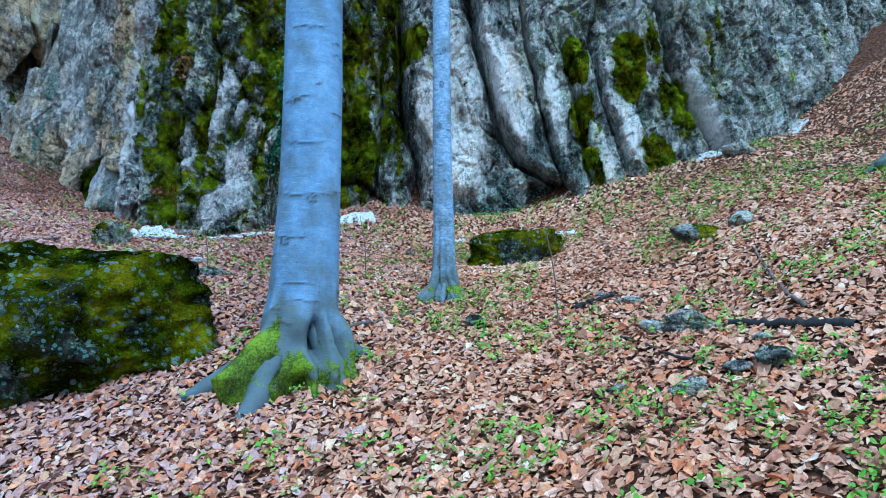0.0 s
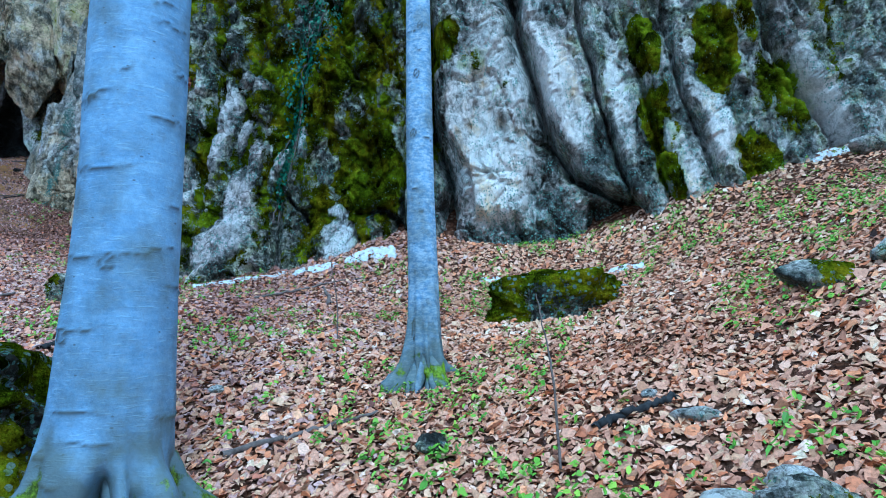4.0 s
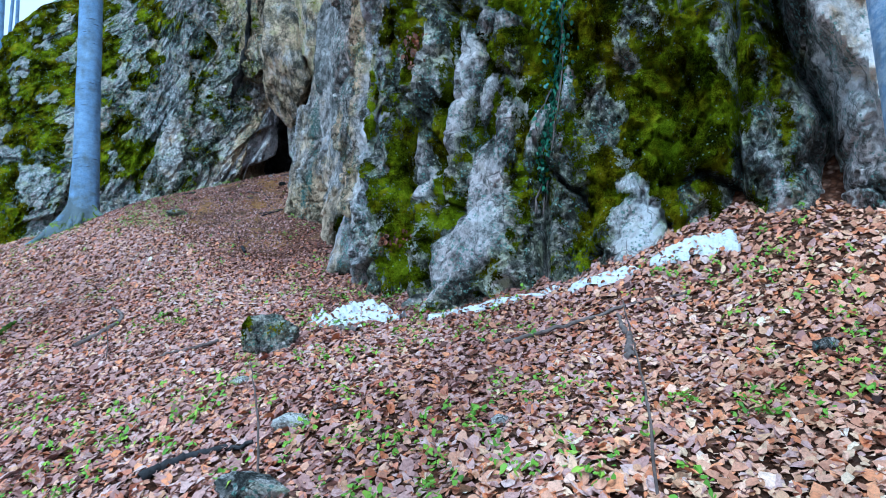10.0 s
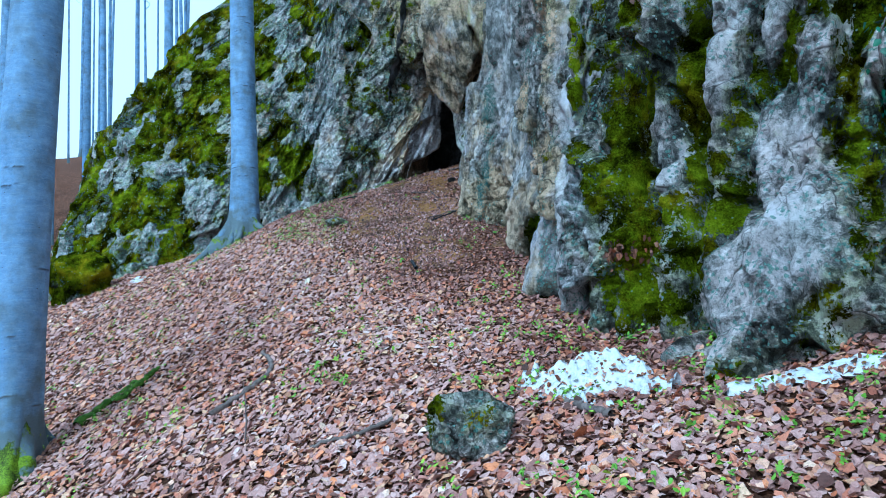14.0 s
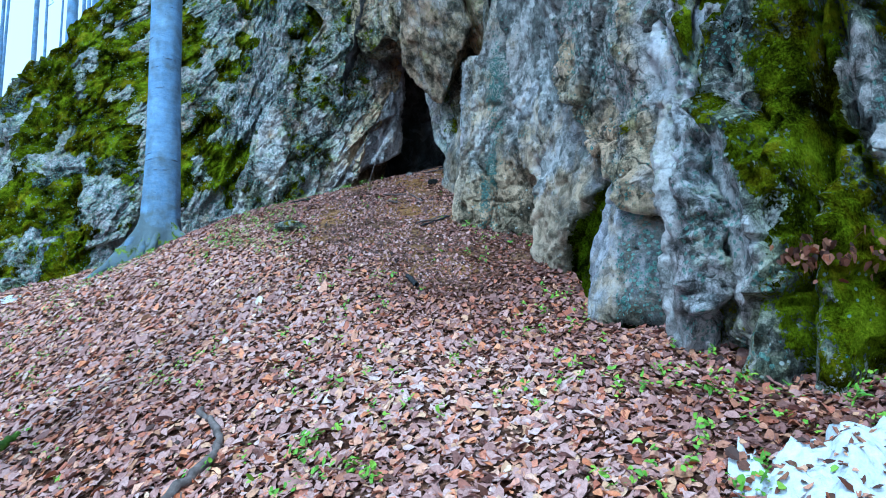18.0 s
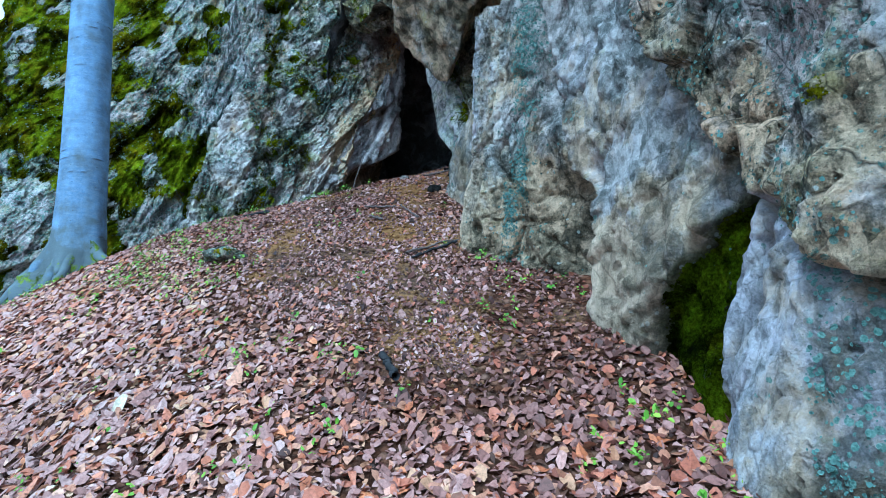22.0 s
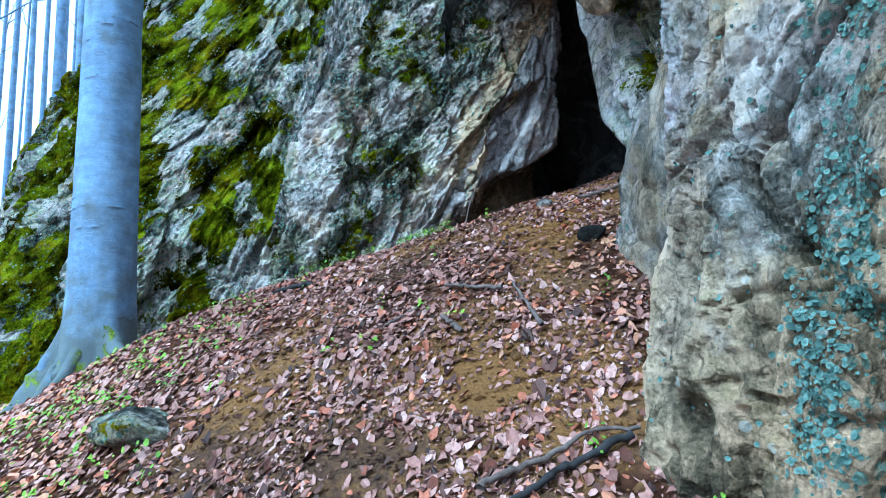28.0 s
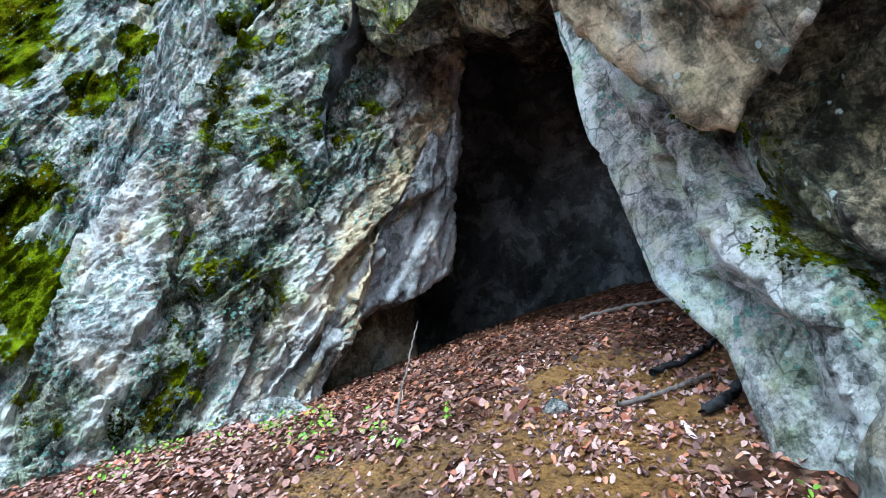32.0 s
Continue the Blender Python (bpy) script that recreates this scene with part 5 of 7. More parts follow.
def trunk_mesh(name, r, height, seed, roots, flare, lean, scars, moss=0.6, nseg=56, nring=150, sag=0.35, green=(), hollows=(), knobs=()):
    if nring > 100:
        h = np.concatenate([np.linspace(-sag, 1.2, 120), np.linspace(1.2, 5.0, 220)[1:], np.linspace(5.0, height, 20)[1:]])
    else:
        h = np.concatenate([np.linspace(-sag, 1.2, int(nring * 0.55)), np.linspace(1.2, height, int(nring * 0.45) + 1)[1:]])
    th = np.linspace(0, 2 * math.pi, nseg, endpoint=False)
    T, H = np.meshgrid(th, h, indexing="ij")
    lobe = np.zeros_like(T)
    for a, size, width in roots:
        dth = np.angle(np.exp(1j * (T - a)))
        lobe = lobe + size * np.exp(-((dth / width) ** 2))
    hh = np.maximum(H, 0) + 0.02
    rad = r * (1 - 0.5 * np.clip(H / (height * 1.15), 0, 1)) * (1 + 0.25 * np.exp(-hh / 0.5))
    lobe = lobe * (1 + 0.25 * vnoise(T * 3, H * 4, 0.0, seed + 40))
    rad = rad + r * flare * (1.5 * lobe - 0.35) * np.exp(-hh / 0.15) + r * 0.5 * flare * (lobe - 0.2) * np.exp(-hh / 0.42)
    rad = rad * (1 + 0.03 * fbm(np.cos(T) * 1.5, np.sin(T) * 1.5, H * 1.2, seed, 3))
    rad = rad * (1 + 0.09 * np.exp(-hh / 0.4) * fbm(np.cos(T) * 3.5, np.sin(T) * 3.5, H * 3.0, seed + 3, 4))
    for a, hz, wid, tall, out in (*knobs, *((a, hz, wid, tall, -deep) for a, hz, wid, tall, deep in hollows)):
        dth = np.angle(np.exp(1j * (T - a)))
        rad = rad + out * np.exp(-(((dth / wid) ** 2 + ((H - hz) / tall) ** 2) ** 1.5))
    scar = np.zeros_like(T)
    for hz, a, wid, tall in scars:
        dth = np.angle(np.exp(1j * (T - a)))
        sag_line = hz - 0.035 * np.cos(dth * 1.6) + 0.012 * vnoise(T * 5, hz * 9, 0.0, seed + 8)
        if tall > 0.03:
            eye = np.hypot(dth / wid, (H - sag_line) / tall)
            sh = np.maximum(np.exp(-(((eye - 0.9) / 0.2) ** 2)), 0.8 * np.exp(-((eye / 0.35) ** 2)))
        else:
            sh = np.exp(-((dth / wid) ** 4)) * np.exp(-(((H - sag_line) / tall) ** 2))
        scar = np.maximum(scar, sh)
    rad = rad + 0.010 * scar
    x = rad * np.cos(T) + lean[0] * H + 0.02 * vnoise(H * 0.5, 3.0, 0.0, seed)
    y = rad * np.sin(T) + lean[1] * H
    me = grid_mesh(name, np.stack([x.ravel(), y.ravel(), H.ravel()], -1), nseg, len(h), closed=True)
    put_attr(me, "scar", (scar * 1.3).clip(0, 1).ravel())
    low = np.exp(-np.maximum(H, 0) / 0.3)
    film = moss * 0.6 * low + 0.08 * np.exp(-np.maximum(H, 0) / 1.0) + 0.2 * np.exp(-((np.maximum(H, 0) / (0.5 + 0.1 * vnoise(T * 1.5, 0.0, 0.0, seed + 5))) ** 6))
    for a, wid, top in green:
        dth = np.angle(np.exp(1j * (T - a)))
        film = film + 0.55 * np.exp(-((dth / wid) ** 2)) * np.exp(-((np.maximum(H, 0) / top) ** 3))
    put_attr(me, "moss", film.ravel())
    return me


def tube(points, radii, nseg=8):
    """Tapered tube along points: arrays of verts and quads."""
    p, rr = np.array(points, float), np.array(radii, float)
    t = np.gradient(p, axis=0)
    t /= np.linalg.norm(t, axis=1)[:, None] + 1e-9
    ref = np.where(np.abs(t[:, 2:3]) > 0.9, [[1.0, 0, 0]], [[0, 0, 1.0]])
    a = np.cross(t, ref)
    a /= np.linalg.norm(a, axis=1)[:, None] + 1e-9
    b = np.cross(t, a)
    th = np.linspace(0, 2 * math.pi, nseg, endpoint=False)
    v = p[:, None] + rr[:, None, None] * (np.cos(th)[None, :, None] * a[:, None] + np.sin(th)[None, :, None] * b[:, None])
    n = len(p)
    i, j = np.meshgrid(np.arange(n - 1), np.arange(nseg), indexing="ij")
    j2 = (j + 1) % nseg
    q = np.stack([i * nseg + j, i * nseg + j2, (i + 1) * nseg + j2, (i + 1) * nseg + j], -1).reshape(-1, 4)
    return v.reshape(-1, 3), q


def limb_points(start, way, length, rng, droop=0.0, n=14, wob=0.12):
    p, d, out = np.array(start, float), np.array(way, float), []
    d /= np.linalg.norm(d)
    for i in range(n):
        out.append(p.copy())
        p = p + d * length / n
        d = d + np.array([rng.gauss(0, wob), rng.gauss(0, wob), rng.gauss(0.03, wob) - droop])
        d /= np.linalg.norm(d)
    return out


def root_mesh(x, y, r, a, reach, thick, seed, moss):
    """One surface root that leaves the trunk and dips into the ground."""
    rng = random.Random(seed)
    base, pts, rad = gz(x, y), [], []
    for k in range(16):
        u = k / 15
        out = r * 0.45 + (r * 0.75 + reach) * u
        aa = a + 0.22 * math.sin(2.2 * u + rng.uniform(-0.06, 0.06)) * (1 if seed % 2 else -1)
        px, py = out * math.cos(aa), out * math.sin(aa)
        top = r * 1.7 * (1 - u) ** 2.4 + thick * 0.5 * (1 - u) - 0.12 * u * u
        pts.append((px, py, gz(x + px, y + py) - base + top - thick * 0.3))
        rad.append(thick * (1.2 - 1.0 * u ** 0.8) * rng.uniform(0.94, 1.06) + 0.012)
    v, f = tube(pts, rad, 14)
    v = v + 0.022 * np.stack([fbm(v[:, 0] * 7, v[:, 1] * 7, v[:, 2] * 7, seed + q, 3) for q in range(3)], -1)
    me = raw_mesh("root", v, f)
    put_attr(me, "scar", np.zeros(len(v)))
    put_attr(me, "moss", 0.75 * moss + 0.2 + 0.25 * fbm(v[:, 0] * 4, v[:, 1] * 4, v[:, 2] * 4, seed + 9, 2))
    return me


def beech_tree(x, y, r, height, seed, roots, flare, lean, scars, label, moss=0.6, limbs=7, nseg=80, nring=150, base=None, claws=(), green=(), hollows=(), knobs=(), bark=None):
    rng = random.Random(seed)
    root = new("beech_tree")
    root.location = (x, y, gz(x, y) if base is None else base)
    tagged(root, label, "tree", group="beech trees")
    part("trunk", trunk_mesh("trunk", r, height, seed, roots, flare, lean, scars, moss, nseg, nring, green=green, hollows=hollows, knobs=knobs), bark or BARK, root)
    for q, (a, reach, thick, green) in enumerate(claws):
        part("root", root_mesh(x, y, r, a, reach, thick, seed * 10 + q, green), bark or BARK, root)
    for i in range(limbs):
        hz = height * (0.62 + 0.36 * i / max(1, limbs - 1))
        a = rng.uniform(0, 6.28)
        base_pt = (lean[0] * hz, lean[1] * hz, hz)
        pts = limb_points(base_pt, (math.cos(a), math.sin(a), 0.9), height * rng.uniform(0.18, 0.3), rng)
        vs, fs, off = [], [], 0
        v, f = tube(pts, np.linspace(r * 0.32, r * 0.05, len(pts)))
        vs.append(v), fs.append(f + off)
        off += len(v)
        for k in (5, 8, 11):
            b = rng.uniform(0, 6.28)
            tw = limb_points(pts[k], (math.cos(b), math.sin(b), 0.6), height * 0.09, rng, n=8)
            v, f = tube(tw, np.linspace(r * 0.1, r * 0.02, len(tw)), 5)
            vs.append(v), fs.append(f + off)
            off += len(v)
        me = raw_mesh("limb", np.vstack(vs), np.vstack(fs))
        put_attr(me, "scar", np.zeros(off))
        put_attr(me, "moss", np.zeros(off))
        part("limb", me, BARK, root)
    return root


def ring_scars(seed, n, lo, hi):
    rng = random.Random(seed)
    return [(rng.uniform(lo, hi), rng.uniform(-3.1, 3.1), rng.uniform(0.1, 0.6), rng.uniform(0.004, 0.008)) for _ in range(n)]


SOUTH = -math.pi / 2
beech_tree(-1.135, 5.36, 0.264, 17, 5, [(SOUTH - 0.75, 1.5, 0.22), (SOUTH - 0.25, 0.8, 0.2), (SOUTH + 0.42, 0.8, 0.13), (SOUTH + 0.78, 0.7, 0.12), (SOUTH + 1.15, 0.9, 0.16), (SOUTH - 1.4, 1.2, 0.25), (0.9, 0.8, 0.3), (2.3, 0.9, 0.3)], 0.62, (0.008, 0.0),
           [(1.43, SOUTH + 0.30, 0.14, 0.04), (1.46, SOUTH + 0.1, 0.95, 0.007), (1.09, SOUTH - 0.5, 0.16, 0.035), (1.12, SOUTH - 0.3, 0.55, 0.006), (1.9, SOUTH - 0.1, 0.75, 0.008), (2.26, SOUTH - 0.5, 0.12, 0.032), (2.28, SOUTH - 0.4, 0.5, 0.006), (2.4, SOUTH + 0.4, 0.1, 0.008),
            (0.61, SOUTH + 0.25, 0.4, 0.006), (0.55, SOUTH - 0.55, 0.08, 0.031), (0.44, SOUTH - 0.3, 0.3, 0.01), (2.9, SOUTH, 0.6, 0.007)] + ring_scars(1, 26, 0.6, 4.8),
           "smooth blue-grey beech trunk with mossy flared roots", moss=0.5, green=((SOUTH - 0.68, 0.24, 0.32), (SOUTH - 0.45, 0.14, 0.55), (SOUTH + 0.05, 0.25, 0.16), (SOUTH + 1.35, 0.2, 0.22)),
           hollows=[(SOUTH + 0.5, 0.27, 0.17, 0.15, 0.24), (SOUTH + 1.0, 0.14, 0.09, 0.18, 0.16), (SOUTH - 0.25, 0.06, 0.1, 0.1, 0.12)],
           knobs=[(SOUTH - 0.65, 0.18, 0.3, 0.16, 0.12), (SOUTH + 0.1, 0.08, 0.35, 0.1, 0.10), (SOUTH + 0.78, 0.2, 0.12, 0.22, 0.10), (SOUTH + 1.35, 0.26, 0.26, 0.2, 0.14), (SOUTH + 0.05, 0.42, 0.3, 0.12, 0.04)],
           claws=[(SOUTH - 1.0, 0.95, 0.10, 0.2), (SOUTH - 0.7, 0.62, 0.12, 0.45), (SOUTH - 0.3, 0.3, 0.08, 0.5), (SOUTH + 0.75, 0.2, 0.05, 0.25), (SOUTH + 1.25, 0.3, 0.08, 0.4), (SOUTH - 1.5, 0.6, 0.09, 0.35), (0.9, 0.5, 0.1, 0.3), (2.2, 0.5, 0.1, 0.3)])
beech_tree(0.02, 7.5, 0.118, 13, 6, [(SOUTH - 0.9, 1.5, 0.22), (SOUTH - 0.3, 0.8, 0.16), (SOUTH + 0.25, 0.8, 0.15), (SOUTH + 0.9, 1.2, 0.2), (2.5, 0.8, 0.4), (0.8, 0.8, 0.4), (3.1, 0.8, 0.3)], 0.8, (-0.004, 0.005),
           [(2.05, SOUTH - 0.3, 0.25, 0.032), (2.57, SOUTH, 0.22, 0.034), (0.45, SOUTH - 0.5, 0.16, 0.08), (1.4, SOUTH + 0.2, 0.2, 0.01), (3.0, SOUTH + 0.3, 0.2, 0.032)] + ring_scars(2, 24, 0.5, 4), "slender pale beech trunk with clawed grey roots", moss=0.3, bark=CRUSTED_BARK,
           hollows=[(SOUTH - 0.45, 0.07, 0.2, 0.10, 0.07), (SOUTH + 0.12, 0.08, 0.22, 0.12, 0.08), (SOUTH + 0.75, 0.06, 0.16, 0.1, 0.06)], green=((SOUTH + 1.2, 0.3, 0.2),),
           claws=[(SOUTH - 1.05, 0.42, 0.05, 0.1), (SOUTH - 0.55, 0.28, 0.045, 0.1), (SOUTH - 0.1, 0.2, 0.04, 0.15), (SOUTH + 0.4, 0.2, 0.045, 0.2), (SOUTH + 0.95, 0.3, 0.05, 0.45), (2.6, 0.3, 0.05, 0.2), (0.8, 0.3, 0.05, 0.2), (SOUTH - 1.6, 0.3, 0.05, 0.15)])
beech_tree(-15.0, 12.92, 0.285, 18, 7, [(SOUTH - 0.5, 1.3, 0.3), (SOUTH + 0.8, 0.6, 0.4), (2.9, 0.8, 0.4), (0.3, 0.7, 0.4)], 0.6, (0.0, 0.0), ring_scars(3, 34, 0.4, 5), "grey beech trunk before the cave slope", moss=0.4, green=(),
           claws=[(SOUTH - 0.5, 1.25, 0.11, 0.15), (SOUTH + 0.2, 0.35, 0.09, 0.3), (SOUTH + 1.0, 0.4, 0.09, 0.42), (0.1, 0.4, 0.10, 0.35), (2.8, 0.5, 0.12, 0.3)])
beech_tree(-9.21, 8.1, 0.25, 17, 8, [(SOUTH + 1.5, 1.0, 0.4), (SOUTH - 0.5, 0.7, 0.4), (2.0, 0.7, 0.4)], 0.8, (0.03, 0.03), ring_scars(4, 24, 0.4, 5), "grey beech trunk rising from mossy roots", moss=0.45, green=((SOUTH + 1.3, 0.4, 0.3),), claws=[(SOUTH + 2.0, 0.35, 0.12, 0.5), (SOUTH + 1.0, 0.3, 0.1, 0.55), (SOUTH, 0.4, 0.1, 0.4), (2.0, 0.4, 0.1, 0.3)])
beech_tree(6.2, 8.15, 0.22, 15, 9, [(3.1, 1.0, 0.4), (SOUTH, 0.7, 0.4), (0.6, 0.7, 0.4)], 1.0, (0.01, 0.0), ring_scars(5, 10, 0.4, 4), "dark beech trunk at the slope edge", moss=0.5, claws=[(3.0, 0.7, 0.09, 0.2), (SOUTH - 0.9, 0.4, 0.08, 0.3), (SOUTH, 0.4, 0.08, 0.4)])
rngb = random.Random(77)
for i in range(52):
    dist = rngb.uniform(24, 60)
    ang = rngb.uniform(1.22, 1.6)
    bx, by = -1.7 - math.sin(ang) * dist, 6.9 + math.cos(ang) * dist
    beech_tree(bx, by, rngb.uniform(0.06, 0.19), rngb.uniform(18, 25), 100 + i, [(0.5, 0.6, 0.5), (2.6, 0.6, 0.5), (4.6, 0.6, 0.5)], 0.6, (rngb.gauss(0, 0.012), rngb.gauss(0, 0.012)), [],
               "distant bare beech trunk on the ridge", moss=0.2, limbs=4, nseg=16, nring=30)

# ---- boulders ----


def boulder(name, x, y, size, seed, label, moss=0.5, tone=0.5, sink=0.3, turn=0.0, sub=5, rough=0.16, z=None, lichen=0.8, box=0.0):
    bm = bmesh.new()
    bmesh.ops.create_icosphere(bm, subdivisions=sub, radius=1.0)
    me = bpy.data.meshes.new(name)
    bm.to_mesh(me)
    bm.free()
    co = np.empty(len(me.vertices) * 3, np.float32)
    me.vertices.foreach_get("co", co)
    p = co.reshape(-1, 3).astype(float)
    rng = np.random.RandomState(seed)
    d = (np.abs(p) ** box).sum(1) ** (-1 / box) if box else np.ones(len(p))
    for k in range(6 if box else 15):
        nrm = rng.normal(size=3)
        nrm /= np.linalg.norm(nrm)
        cut = rng.uniform(0.6, 0.92) + (0.16 if box else 0)
        dot = p @ nrm
        d = np.minimum(d, np.where(dot > 0.05, cut / np.maximum(dot, 0.05), 9))
    d = d * (1 + rough * fbm(p[:, 0] * 1.6 + seed, p[:, 1] * 1.6, p[:, 2] * 1.6, seed, 4) + 0.07 * fbm(p[:, 0] * 6, p[:, 1] * 6, p[:, 2] * 6, seed + 9, 4))
    if rough > 0.1 and sub > 4:
        bed = p[:, 2] * 3.2 + 0.7 * p[:, 0] + 0.6 * fbm(p[:, 0] * 2, p[:, 1] * 2, p[:, 2] * 2, seed + 4, 2)
        d = d + 0.07 * np.abs(vnoise(bed, 0.3 * p[:, 0], 0.3 * p[:, 1], seed + 6)) + 0.05 * fbm(p[:, 0] * 11, p[:, 1] * 11, p[:, 2] * 14, seed + 7, 3)
    up = p[:, 2]
    q = p * d[:, None] * np.array(size) * 0.5 * 1.12
    me.vertices.foreach_set("co", q.astype(np.float32).ravel())
    me.polygons.foreach_set("use_smooth", np.ones(len(me.polygons), bool))
    me.update()
    n1 = fbm(q[:, 0] * 3, q[:, 1] * 3, q[:, 2] * 3, seed + 3, 3)
    put_attr(me, "moss", moss + 0.12 * up + 0.4 * n1)
    put_attr(me, "tone", tone + 0.06 + 0.2 * n1)
    put_attr(me, "lichen", np.full(len(p), lichen))
    put_attr(me, "ochre", np.full(len(p), 0.75 if "hanging" in name else 0.2))
    put_attr(me, "calm", np.full(len(p), 0.4 if "hanging" in name else 0.0))
    ob = part(name, me, ROCK)
    ob.location = (x, y, (gz(x, y) if z is None else z) + size[2] * (0.5 - sink))
    ob.rotation_euler = (0.05, 0.04, turn)
    return tagged(ob, label, "rock")


boulder("boulder", -3.55, 5.65, (2.5, 1.75, 1.3), 3, "large moss-covered boulder resting in the leaves", 0.72, 0.33, 0.28, 0.3, 6, 0.12, box=6.0, lichen=2.7)
boulder("boulder", 1.05, 9.35, (1.15, 0.72, 0.6), 8, "dark mossy boulder on the leafy slope", 0.62, 0.40, 0.38, -0.2, 6, 0.14, box=6.0, lichen=2.3)
boulder("boulder", -5.1, 9.95, (0.62, 0.5, 0.45), 12, "small angular boulder with moss and lichen", 0.4, 0.55, 0.25, 0.5)
boulder("stone", 1.9, 5.0, (0.46, 0.3, 0.2), 15, "grey flat stone half buried in leaves", 0.25, 0.58, 0.3, 0.2, 5)
boulder("stone", 1.66, 5.12, (0.26, 0.2, 0.12), 14, "pale flat stone beside a grey stone", -0.2, 0.72, 0.3, 0.5, 4)
boulder("stone", 2.0, 3.95, (0.34, 0.24, 0.14), 16, "mossy low stone among leaves", 0.35, 0.5, 0.3, 0.9, 4)
boulder("stone", 3.1, 7.75, (0.66, 0.42, 0.3), 17, "mossy grey stone on the leafy slope", 0.35, 0.52, 0.42, 0.3, 4)
boulder("stone", 3.6, 7.75, (0.38, 0.26, 0.26), 18, "pale angular stone on the leafy slope", 0.1, 0.7, 0.3, 1.2, 4)
boulder("stone", 5.75, 12.2, (0.7, 0.45, 0.35), 19, "pale flat rock lying beside snow", 0.15, 0.6, 0.3, 0.1, 4)
boulder("stone", -2.8, 7.9, (0.36, 0.24, 0.16), 20, "pale flat stone among leaves", 0.1, 0.62, 0.3, 0.4, 4)
boulder("boulder", -17.2, 10.3, (1.4, 1.2, 1.1), 23, "bright mossy boulder beside the rock slope", 0.8, 0.4, 0.3, 0.3)
boulder("stone", -11.4, 12.95, (0.42, 0.3, 0.16), 24, "pale rounded stone in the soil", 0.3, 0.55, 0.4, 0.3, 4)
boulder("stone", -13.66, 15.5, (0.42, 0.2, 0.18), 25, "pale stone at the foot of the slab", 0.05, 0.75, 0.3, 0.6, 4)
hung = boulder("hanging_boulder", -10.66, 15.2, (1.6, 1.15, 2.9), 27, "rounded grey rock rib hanging over the cave mouth", -0.15, 0.5, 0.5, 0.2, 6, 0.06, z=9.25, lichen=0.2)
hung.rotation_euler = (0.0, -0.16, 0.2)
hung = boulder("hanging_boulder", -9.85, 15.45, (1.35, 1.2, 3.0), 28, "rounded pale rock rib beside the hanging boulder", 0.1, 0.55, 0.5, 0.2, 6, 0.08, z=9.75, lichen=0.4)
hung.rotation_euler = (0.0, -0.15, 0.4)

# ---- snow ----


SNOW_LEAVES = []


def snow_patch(x, y, size, seed, label, turn=0.0):
    n = 72
    u, v = np.meshgrid(np.linspace(-1, 1, n), np.linspace(-1, 1, n), indexing="ij")
    px, py = u * size[0] / 2, v * size[1] / 2
    wx, wy = x + px * math.cos(turn) - py * math.sin(turn), y + px * math.sin(turn) + py * math.cos(turn)
    rr = np.hypot(u, v) + 0.42 * fbm(wx * 3.5, wy * 3.5, 0.0, seed, 4) + 0.16 * fbm(wx * 14, wy * 14, 0.0, seed + 5, 3)
    h = size[2] * np.sqrt(np.clip(1 - rr / 0.85, 0, 1)) * (0.75 + 0.6 * fbm(wx * 8, wy * 8, 1.0, seed + 2, 4)) - 0.06 * sstep(0.8, 0.9, rr)
    z = ground_z(wx, wy) + h + 0.012
    me = grid_mesh("snow_patch", np.stack([wx.ravel(), wy.ravel(), z.ravel()], -1), n, n)
    rng = np.random.RandomState(seed)
    top = np.flatnonzero(h.ravel() > 0.01)
    if len(top):
        pick = rng.choice(top, int(size[0] * size[1] * 230) + 6)
        SNOW_LEAVES.append(np.stack([wx.ravel()[pick], wy.ravel()[pick], h.ravel()[pick] + 0.018], -1))
    return tagged(part("snow_patch", me, SNOW), label, "snow", group="snow patches")


snow_patch(-5.0, 11.05, (1.15, 0.85, 0.17), 2, "lumpy heap of old snow with leaf litter")
snow_patch(-3.55, 11.45, (1.5, 0.26, 0.06), 3, "thin strip of old snow below the cliff", 0.5)
snow_patch(-2.5, 11.8, (0.8, 0.25, 0.07), 13, "thin strip of old snow below the cliff", 0.3)
snow_patch(-1.65, 12.15, (0.95, 0.35, 0.14), 4, "ridge of old snow below the cliff", 0.2)
snow_patch(0.28, 11.25, (0.42, 0.28, 0.06), 5, "small patch of old snow on the leaves")
snow_patch(2.0, 10.9, (0.5, 0.32, 0.06), 6, "small patch of old snow on the leaves")
snow_patch(5.3, 12.6, (1.0, 0.4, 0.08), 7, "narrow patch of snow on the upper slope", 0.2)
snow_patch(7.4, 13.6, (1.6, 0.5, 0.1), 8, "long patch of snow on the upper slope", 0.45)
snow_patch(-16.4, 11.2, (0.5, 0.3, 0.05), 9, "small patch of snow beside the rocks")

# ---- leaf litter ----


